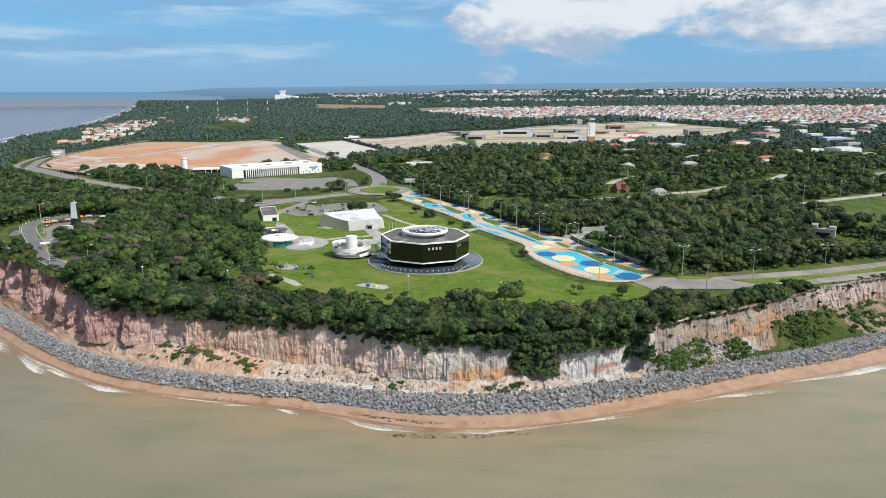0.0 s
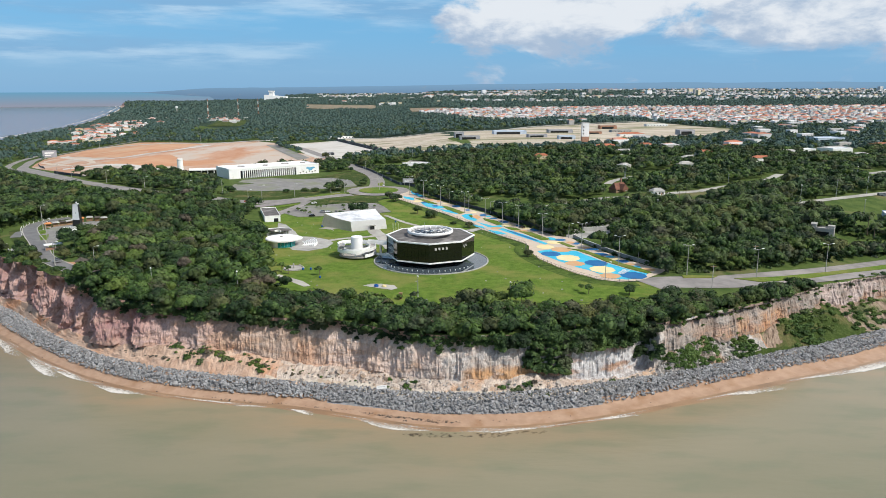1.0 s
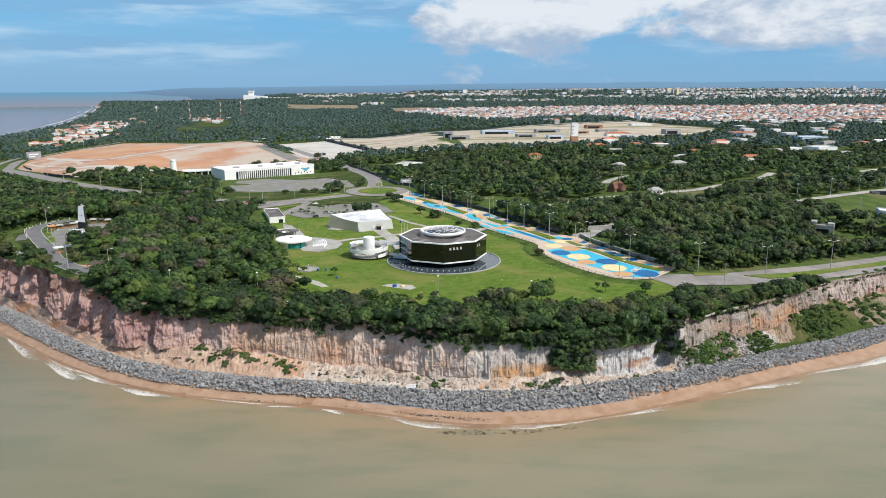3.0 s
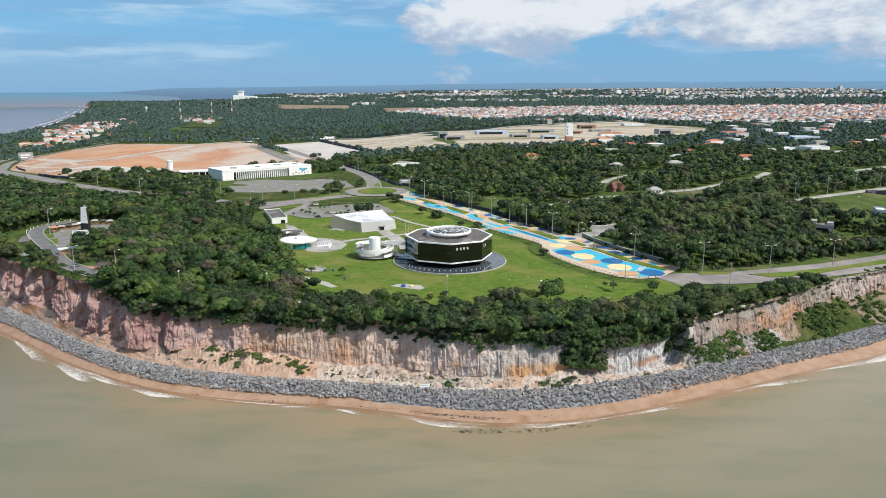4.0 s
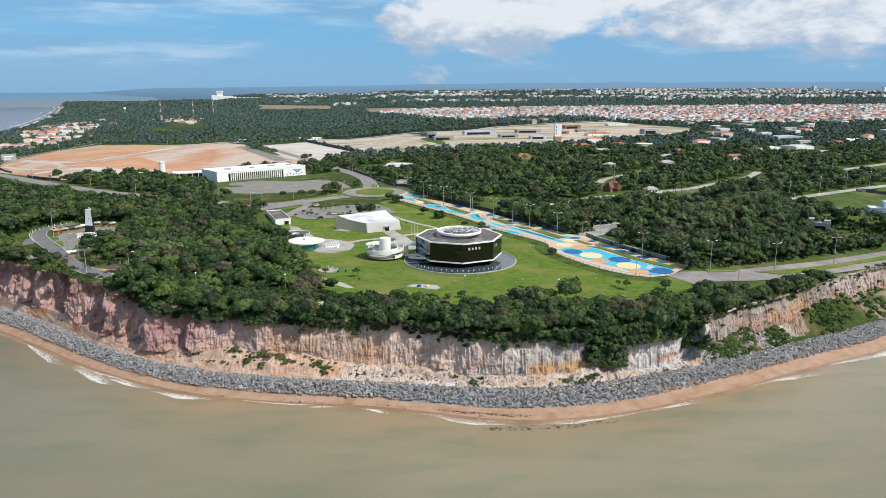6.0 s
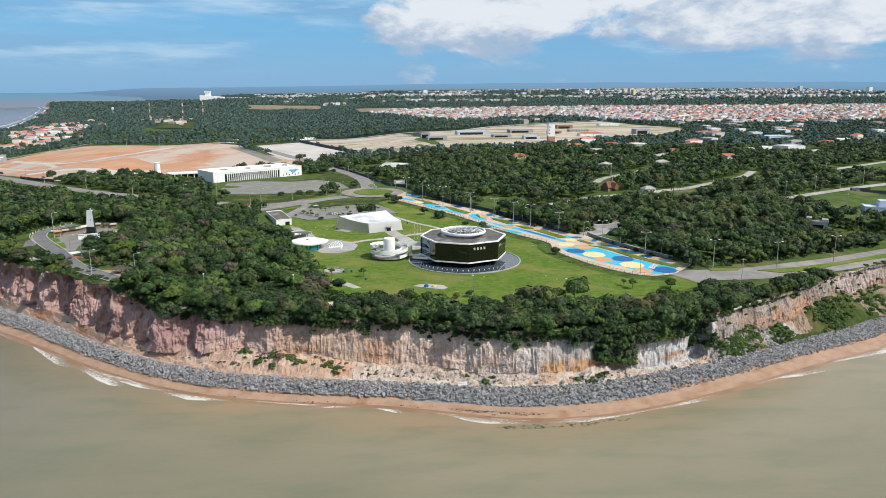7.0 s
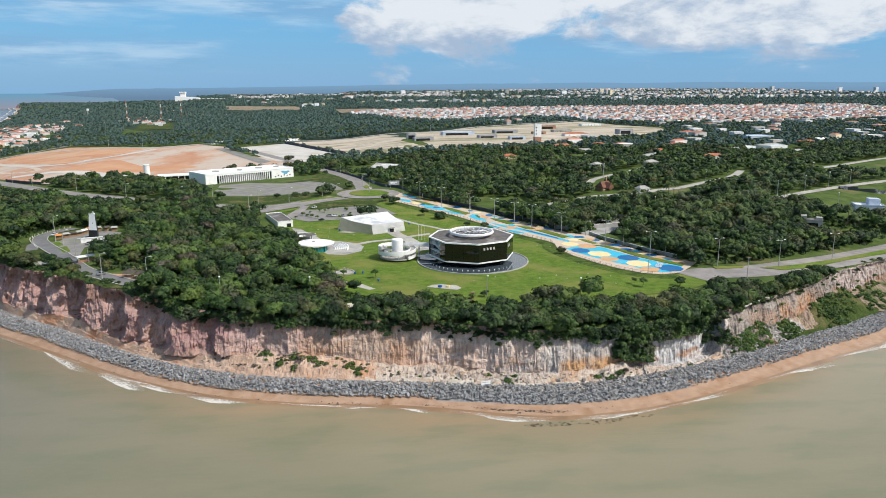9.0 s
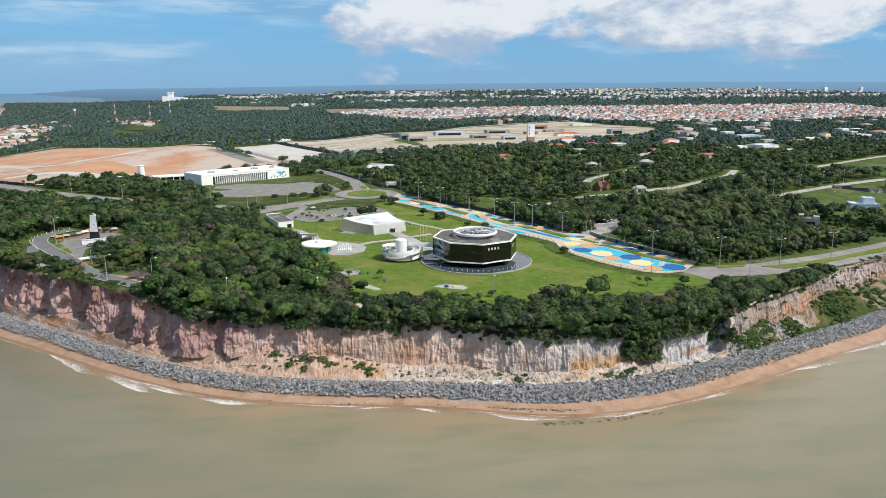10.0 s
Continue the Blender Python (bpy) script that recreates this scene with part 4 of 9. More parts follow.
    side = [("y", 61.3, 388.2, 5.3, 4.5), ("b", 65.1, 395.3, 3.7, 3.1), ("c", 60.6, 398.4, 2.8, 4.2), ("b", 72, 385.6, 2.7, 3), ("t", 69.8, 388.1, 2.5, 3), ("b", 77.9, 370.9, 4.1, 2.8), ("t", 75.6, 374.6, 2.5, 2.4), ("b", 79.8, 358.9, 4.2, 3.5),
            ("c", 83.9, 353.4, 2.5, 2.6), ("y", 84.3, 348, 3.4, 2.9), ("b", 87.5, 343.6, 3.4, 3.3), ("t", 89.3, 336.9, 2.6, 2.4), ("c", 91.1, 331.7, 2.4, 2.7), ("t", 95.5, 326.2, 3.6, 2.6)]
    along = [("y", -18.7, 530.3, 3.7, 4.1), ("t", -9.5, 536.1, 2.9, 4.2), ("b", 9.5, 508.8, 3.3, 4.6), ("y", 2.5, 519.7, 3.1, 3.2), ("b", 17.1, 494, 1.9, 2.9), ("y", 20.5, 485.4, 2.6, 2.8), ("b", 26.6, 474.4, 2.6, 4.1), ("b", 32.7, 463, 2.8, 2.6),
             ("b", 38.8, 451.4, 3.2, 4.4), ("y", 39.8, 440.2, 4.3, 3.7), ("t", 31.9, 431.2, 3.5, 3.6), ("b", 47.3, 438.3, 2.6, 3.7), ("y", 50, 431.1, 2.8, 3), ("b", 55.2, 425.7, 3.2, 4.4)]
    more = [("t", 46, 421.7, 4.6, 4.1), ("c", 29.9, 470.3, 2, 2.7), ("b", -14.4, 524.6, 2, 4), ("b", -5.8, 510.5, 2.5, 3.8), ("b", -20.5, 566, 1.6, 3.4), ("t", -3, 531, 2.2, 3.6), ("b", -16.5, 553, 1.6, 3.2)]
    for n, (k, x, y, rx, ry) in enumerate(play + side + along + more):
        drape("painted_shape", disc(x, y, rx, 8, 22.5, ry / rx, 0), tone[k][0], 0.42 + 0.004 * (n % 12), tone[k][1] + " octagon painted on paving", "paint", cut=40)
    drape("painted_shape", [(18.6, 468.5), (21.9, 477), (25.2, 468.5), (21.9, 460)], M_TAN, 0.47, "tan rhomb painted on paving", "paint", cut=40)
    for q in ([(-30.9, 553.6), (-22.1, 545.5), (-22, 534.4), (-30.1, 544.7)], [(-17.2, 526.2), (-12.3, 526.2), (-4.5, 513.5), (2.3, 504.3), (-3.8, 499.2), (-12.7, 509)], [(-2.9, 498.5), (6.2, 491.9), (12.2, 482), (8.5, 479.3), (-0.5, 490.5)],
              [(11.6, 473.8), (15.6, 479.9), (20.2, 479.2), (17.9, 471.7), (21.9, 458.5), (19.5, 453.4), (14.3, 462.5)], [(17.9, 442.8), (23.6, 437.3), (25.3, 428.9), (19.2, 436.1)], [(25.1, 426.5), (32.7, 420.6), (37.2, 411.5), (30.2, 413)],
              [(-25.6, 582.3), (-22.5, 568.4), (-16.2, 559.9), (-13.6, 549.9), (-18.1, 550.8), (-24.5, 566.5)], [(29.9, 436), (35.8, 442.7), (40.8, 444.5), (37.2, 438.4), (33, 431.2)],
              [(20.1, 453.4), (27.9, 441.5), (36.4, 430), (47.8, 408.1), (56.7, 385.7), (54.7, 382.8), (45, 402.7), (33.7, 425.3), (26.3, 436.1)]):
        drape("painted_stripe", q, M_CYAN, 0.40, "long sky-blue stripe painted on paving", "paint")
    drape("painted_stripe", [(36.2, 427.6), (42.1, 417.1), (52.6, 394.3), (51.2, 392.3), (40.7, 414.8)], M_BLUE, 0.44, "long deep blue stripe painted on paving", "paint")
    for i in range(8):
        a, b = Vector((79.0, 320.2)).lerp(Vector((84.0, 327.8)), i / 8), Vector((81.0, 317.6)).lerp(Vector((86.6, 325.2)), i / 8)
        d = (Vector((84.0, 327.8)) - Vector((79.0, 320.2))) * 0.06
        drape("crossing_bar", [tuple(a), tuple(a + d), tuple(b + d), tuple(b)], M_WHITE, 0.48, "white bar of a zebra crossing", "paint")
    for q in ([(-22.1, 546.4), (-14.6, 539.4), (-3.4, 517.4), (-10.8, 521.4)], [(-1, 511.2), (4, 506.6), (14.9, 484.1), (10.8, 479.2), (2.2, 497)], [(16.7, 474.4), (18.6, 477), (19.4, 471), (18.2, 465.1)], [(25.5, 465), (34, 454.6), (37.8, 442.7), (33.2, 440.9), (26.5, 456.6)],
              [(36.9, 435.4), (44.2, 431.1), (46.5, 423.4), (40.6, 424.6)], [(44.7, 420.5), (51.5, 418.2), (60, 396.8), (54.7, 394.3)], [(62.4, 388.2), (65.7, 389.1), (70.3, 376.9), (67.1, 376)],
              [(65.2, 372.8), (73.4, 369.1), (80.1, 353.8), (86.1, 338.9), (92.5, 328.3), (95.5, 320.8), (93, 319.1), (87.2, 327.3), (79.3, 342), (74.2, 358.1), (69.4, 368.2)]):
        drape("grass_median", q, M_LAWN, 0.58, "grass median with a low kerb in the promenade", "median", skirt=0.3)
    drape("grass_median", [(107, 311), (121, 311), (124, 314), (108, 316)], M_LAWN, 0.55, "grass median with a low kerb", "median", skirt=0.3)
    drape("grass_median", [(130, 309.5), (150, 313.5), (185, 327), (222, 343), (300, 377), (420, 429), (420, 424), (300, 371), (222, 337), (190, 325), (160, 311), (140, 305)], M_LAWN, 0.55, "long grass median with a low kerb", "median", skirt=0.3)
    # paths and small paved places on the lawn
    drape("plaza", [(-89, 384), (-84, 373), (-75, 370), (-66, 378), (-64, 390), (-68, 399), (-78, 407), (-87, 409), (-92, 424), (-102, 446), (-108, 452), (-106, 440), (-97, 420), (-99, 400)], M_CONCRETE, 0.22,
          "pale concrete plaza before an open-air theatre", "plaza", cut=10)
    ribbon("path", [(-70, 394), (-60, 402), (-48, 406), (-36, 413), (-22, 420)], 4, M_PATH, 0.24, "pale concrete path over the lawn", "path")
    ribbon("path", [(-45, 430), (-42, 418), (-38, 408), (-34, 392), (-30, 375)], 8, M_PATH, 0.28, "pale concrete path to the auditorium", "path")
    ribbon("path", [(-40, 476), (-27, 453), (-17, 440), (-8, 428), (12, 424), (21, 431), (30, 440)], 3, M_PATH, 0.24, "pale concrete path over the lawn", "path")
    ribbon("path", [(15, 421), (20, 428), (26, 437)], 3.5, M_PATH, 0.30, "pale concrete path to the promenade", "path")
    drape("paved_circle", disc(-75.5, 332.5, 5.2, 28), M_PATH, 0.22, "round paved resting place on the lawn", "paving", cut=6)
    drape("paved_patch", [(-39, 301), (-36, 304), (-31, 304), (-25, 301), (-23.5, 296.5), (-26, 294), (-31, 296.5)], M_PATH, 0.22, "pale paved patch with a small play place", "paving", cut=6)
    drape("paved_patch", [(-83, 319), (-80, 321), (-67, 309), (-62, 301), (-65, 300), (-72, 308)], M_PATH, 0.20, "pale curving path at the wood's edge", "paving", cut=6)
    drape("paved_patch", [(-79, 433), (-70, 429), (-66, 433), (-74, 438)], M_PATH, 0.20, "worn bare patch on the lawn", "paving", cut=6)
    drape("yard", [(-236, 399), (-231, 406), (-233, 420), (-214, 432), (-204, 424), (-206, 400), (-212, 385), (-207, 360), (-213, 368), (-225, 388)], M_LOT, 0.20, "grey paved yard at the lighthouse", "yard", cut=8)
    drape("road", [(-240.7, 383.2), (-245.4, 397.1), (-242.1, 403), (-237.8, 394.9), (-234.9, 383.3)], M_GREYROAD, 0.24, "short grey branch road towards the cliff", "road", cut=8)
    drape("lookout_deck", [(-225.7, 358.7), (-220.4, 361.2), (-216.4, 353.4), (-221.5, 351.5)], M_PATH, 0.30, "small pale paved lookout above the cliff", "paving", cut=8, skirt=0.3)
    drape("lawn", [(-233.4, 399.2), (-231.5, 403.4), (-225.3, 393.5), (-228.5, 390.5)], M_LAWN, 0.30, "small green bed in the lighthouse yard", "lawn", skirt=0.15)
    drape("lawn", [(-226, 386.3), (-222.7, 390), (-216, 376.4), (-218.4, 373.5)], M_LAWN, 0.30, "small green bed in the lighthouse yard", "lawn", skirt=0.15)
    drape("bare_earth", [(-193, 330), (-181, 328), (-168, 325), (-160, 316), (-165, 306), (-186, 322)], M_TALUS, 0.22, "bare trodden earth by the cliff road", "earth", cut=8)
    drape("glade", [(234.1, 444.3), (262.8, 461.6), (309.7, 479.8), (299.5, 461), (262.8, 428.1), (247.4, 418.4), (231.3, 427.6)], M_PLATEAU, 0.12, "sunny green clearing", "clearing")
    drape("meadow", [(-506, 1590), (-425, 1600), (-490, 1880), (-560, 1880)], M_ROUGH, 1.0, "far green meadow in the forest", "meadow", cut=60)
    drape("clearing", [(-480, 2660), (-400, 2560), (-300, 2600), (-215, 2500), (-190, 2640), (-235, 2800), (-330, 2830), (-420, 2900), (-520, 2960)], M_DIRT, 2.0, "far bare brown clearing in the forest", "clearing", cut=80)
    drape("clearing", [(-66, 2200), (0, 2170), (40, 2080), (62, 2260), (0, 2330), (-84, 2480)], M_DIRT, 2.0, "far bare brown clearing in the forest", "clearing", cut=80)
    drape("glade", [(167.2, 457.7), (189.8, 461.5), (194, 468.9), (178.4, 468.5)], M_PLATEAU, 0.12, "sunny green clearing", "clearing")
    drape("glade", [(197.2, 526.5), (200.9, 507.2), (215.5, 510.1), (223.5, 531.5)], M_PLATEAU, 0.12, "sunny green clearing", "clearing")
    drape("glade", [(362.1, 555.3), (398.3, 601.6), (472, 656.9), (568.5, 660.4), (490.3, 565.4), (390.8, 540.5)], M_PLATEAU, 0.12, "sunny green clearing", "clearing")
    drape("glade", [(256.4, 413.2), (273.2, 404.9), (296.9, 423.5), (273.1, 427.3)], M_PLATEAU, 0.12, "sunny green clearing", "clearing")
    drape("glade", [(132.7, 681.8), (160.7, 711.3), (196.2, 736.9), (185.8, 707.4), (158.8, 684.9)], M_PLATEAU, 0.12, "sunny green clearing", "clearing")
    drape("bare_lot", [(-33.1, 824.1), (-7, 789.8), (-8.5, 748), (-13.3, 728.3), (-40, 721), (-48, 760)], M_PATH, 0.2, "pale cleared building lot", "lot")
    drape("bare_patch", [(-77.5, 274.5), (-73, 272.5), (-69.5, 274), (-70, 279), (-74, 281), (-77, 279)], M_PALESAND, 0.22, "small patch of bare earth among trees", "earth")
    drape("bare_lot", [(70, 404), (76, 399), (99, 411), (105, 426), (84, 420), (76, 428)], M_CONCRETE, 0.2, "worn concrete forecourt", "lot")
    drape("bare_lot", [(93.4, 436.2), (107.2, 446.7), (115.5, 442.9), (107.8, 423.7), (86, 421)], M_CONCRETE, 0.2, "walled concrete yard", "lot")


build_paving()


# ---------------- solid helpers ----------------
def prism(bm, pts, z0, z1, top=None):
    """A closed prism over the plan points; top: other plan points for the upper rim."""
    top = top or pts
    lo = [bm.verts.new((x, y, z0 if not hasattr(z0, "__len__") else z0[i])) for i, (x, y) in enumerate(pts)]
    hi = [bm.verts.new((x, y, z1 if not hasattr(z1, "__len__") else z1[i])) for i, (x, y) in enumerate(top)]
    n = len(pts)
    bm.faces.new(lo[::-1])
    bm.faces.new(hi)
    for i in range(n):
        bm.faces.new((lo[i], lo[(i + 1) % n], hi[(i + 1) % n], hi[i]))
    bmesh.ops.recalc_face_normals(bm, faces=bm.faces[:])
    return bm


def solid(pts, z0, z1, top=None):
    return prism(bmesh.new(), pts, z0, z1, top)


def box(x0, y0, z0, x1, y1, z1):
    return solid([(x0, y0), (x1, y0), (x1, y1), (x0, y1)], z0, z1)


def lathe(profile, n=48):
    """A closed ring or body of revolution from (radius, z) pairs; closed where the radius is 0."""
    bm = bmesh.new()
    rings = []
    for r, z in profile:
        if r == 0:
            rings.append([bm.verts.new((0, 0, z))])
        else:
            rings.append([bm.verts.new((r * math.cos(2 * math.pi * i / n), r * math.sin(2 * math.pi * i / n), z)) for i in range(n)])
    for a, b in zip(rings, rings[1:]):
        for i in range(n):
            j = (i + 1) % n
            if len(a) == 1 and len(b) == 1:
                continue
            if len(a) == 1:
                bm.faces.new((a[0], b[j], b[i]))
            elif len(b) == 1:
                bm.faces.new((a[i], a[j], b[0]))
            else:
                bm.faces.new((a[i], a[j], b[j], b[i]))
    bmesh.ops.recalc_face_normals(bm, faces=bm.faces[:])
    return bm


def tube_ring(r0, r1, z0, z1, n=64):
    return lathe([(r0, z0), (r1, z0), (r1, z1), (r0, z1), (r0, z0)], n)


def empty(name, x, y, z, label, category, group="", turn=0.0):
    ob = new(name)
    ob.matrix_basis = pose(x, y, z, 0, 0, turn)
    return tagged(ob, label, category, group)


# ---------------- trees ----------------
def leaf_cards(rng, pts, normals, size, jitter=0.42):
    """Small bent leaf clumps: a four-cornered card at each point, turned roughly along its normal."""
    n = len(pts)
    nr = normals + rng.normal(0, jitter, (n, 3))
    nr /= np.linalg.norm(nr, axis=1)[:, None]
    t = np.cross(nr, rng.normal(0, 1, (n, 3)))
    t /= np.linalg.norm(t, axis=1)[:, None] + 1e-9
    b = np.cross(nr, t)
    s = size * rng.uniform(0.6, 1.35, (n, 1))
    droop = nr * s * 0.35
    v = np.stack([pts - t * s * 0.5, pts + b * s * 0.42 - droop * 0.2, pts + t * s * 0.5 - droop, pts - b * s * 0.42 - droop * 0.2], 1)
    return v.reshape(-1, 3)


def crown_template(seed, cards, size, lobes=7, flat=0.62, ring=5):
    """Unit crown (about 1 wide in radius, base near z=0): rounded lobes bristling with leaf clumps."""
    rng = np.random.default_rng(seed)
    cen = [np.array([0, 0, flat * 0.95])]
    rad = [0.60]
    for i in range(lobes):
        a = 2 * math.pi * (i + rng.uniform(-0.3, 0.3)) / lobes
        d = rng.uniform(0.30, 0.74)
        cen.append(np.array([d * math.cos(a), d * math.sin(a), flat * rng.uniform(0.45, 1.25)]))
        rad.append(rng.uniform(0.24, 0.44))
    cen, rad = np.array(cen), np.array(rad)
    w = rad ** 2 / np.sum(rad ** 2)
    k = rng.choice(len(rad), cards, p=w)
    d = rng.normal(0, 1, (cards, 3))
    d[:, 2] = np.abs(d[:, 2]) - 0.25
    d /= np.linalg.norm(d, axis=1)[:, None]
    pts = cen[k] + d * (rad[k] * rng.uniform(0.86, 1.08, cards))[:, None] * np.array([1, 1, 0.85])
    nr = d + rng.normal(0, 0.26, (cards, 3))
    nr /= np.linalg.norm(nr, axis=1)[:, None]
    t = np.cross(nr, rng.normal(0, 1, (cards, 3)))
    t /= np.linalg.norm(t, axis=1)[:, None] + 1e-9
    b = np.cross(nr, t)
    s = size * rng.uniform(0.6, 1.35, (cards, 1))
    v = np.stack([pts - t * s * 0.62, pts + t * s * 0.5 + b * s * 0.34 - nr * s * 0.2, pts + t * s * 0.3 - b * s * 0.5 - nr * s * 0.1], 1).reshape(-1, 3)
    f = np.arange(len(v)).reshape(-1, 3)
    hv, hf = [], []
    for c, r in zip(cen, rad):
        nb = len(hv)
        hv.append(c + np.array([0, 0, r * 0.70]))
        for zz, rr in ((0.32, 0.70), (-0.32, 0.78)):
            for i in range(ring):
                a = 2 * math.pi * i / ring + zz
                q = rng.uniform(0.88, 1.12)
                hv.append(c + np.array([rr * r * q * math.cos(a), rr * r * q * math.sin(a), zz * r * 0.9]))
        for i in range(ring):
            j = (i + 1) % ring
            hf += [(nb, nb + 1 + i, nb + 1 + j), (nb + 1 + i, nb + 1 + ring + i, nb + 1 + ring + j), (nb + 1 + i, nb + 1 + ring + j, nb + 1 + j)]
    return np.concatenate([v, np.array(hv)]), np.concatenate([f, np.array(hf) + len(v)])


def scatter(rng, x0, x1, y0, y1, step, keep):
    gx, gy = np.meshgrid(np.arange(x0, x1, step), np.arange(y0, y1, step))
    px = gx.ravel() + rng.uniform(-0.48, 0.48, gx.size) * step
    py = gy.ravel() + rng.uniform(-0.48, 0.48, gx.size) * step
    ok = keep(px, py)
    return px[ok], py[ok]


def forest_mesh(name, rng, templates, px, py, radius, tall, materials, label, shares=None):
    """One mesh of many crowns on the land, of several kinds of tree. radius, tall: arrays."""
    vs, fs, mi, base = [], [], [], 0
    z = height(px, py)
    materials = materials if isinstance(materials, list) else [materials]
    sort = rng.choice(len(materials), len(px), p=shares)
    pick = rng.integers(0, len(templates), len(px))
    turn = rng.uniform(0, 2 * math.pi, len(px))
    for k, (tv, tf) in enumerate(templates):
        idx = np.where(pick == k)[0]
        if not len(idx):
            continue
        c, s_ = np.cos(turn[idx])[:, None], np.sin(turn[idx])[:, None]
        r, h = radius[idx][:, None], tall[idx][:, None]
        X = (tv[None, :, 0] * c - tv[None, :, 1] * s_) * r + px[idx][:, None]
        Y = (tv[None, :, 0] * s_ + tv[None, :, 1] * c) * r + py[idx][:, None]
        Z = tv[None, :, 2] * r * 1.0 + z[idx][:, None] + h - r * 0.9
        v = np.stack([X, Y, Z], -1).reshape(-1, 3)
        f = (tf[None] + (np.arange(len(idx)) * len(tv))[:, None, None]).reshape(-1, 3) + base
        base += len(v)
        vs.append(v)
        fs.append(f)
        mi.append(np.repeat(sort[idx], len(tf)))
    me = mesh_of(name, np.concatenate(vs), np.concatenate(fs), materials, np.concatenate(mi), True)
    return tagged(new(name, me), label, "forest", kind="stuff")


def wooded(px, py):
    """Where woods grow: the plateau outside clearings, roads and buildings."""
    d = inland(px, py)
    dt, _ = cliff_top(px)
    ok = d > dt - 1.0
    for poly in (LAWN, COURT, LOT_CONV, LOT_AUD, ORANGE, SANDLOT, BARE):
        ok &= ~inside(px, py, poly)
    for line in (*LANES_R[:5], ROAD_W):
        ok &= ~near_line(px, py + 13, line, 9)
    for line, w in ((ROAD_W, 11), (ROAD_W2, 9), (ROAD_FAR, 12), (ROAD_S, 7), (ROAD_N, 10), (ROAD_E, 15), (ROAD_LH, 8), (ROAD_IN, 7), *((l, 7) for l in LANES_R)):
        ok &= ~near_line(px, py, line, w)
    ok &= np.hypot(px + 53, py - 581) > 30
    for poly in GLADES:
        ok &= ~inside(px, py, poly)
    for far in (18, 38):
        ok &= ~near_line(px - 0.41 * far, py + 0.91 * far, ROAD_W[6:13], 20)
    return ok


SIGHT = [(136.3, 541.4), (108.5, 756), (205.8, 872), (207.6, 795), (258.9, 886), (278, 856), (292.8, 782), (169.6, 651), (159.5, 520), (325, 712), (386, 782), (255, 721),
         (360, 869), (464, 826), (551, 878), (447, 747), (229, 660), (515, 940), (603, 913), (-117, 454)]


def yards(px, py):
    """The open yards of houses in the woods, on their seaward side."""
    res = np.zeros(np.shape(px), bool)
    for x, y in SIGHT:
        n = math.hypot(x + 40, y)
        u, v = (x + 40) / n, y / n
        along = (px - x) * u + (py - y) * v
        across = (px - x) * v - (py - y) * u
        res |= (along > -38) & (along < 9) & (np.abs(across) < 11)
    return res


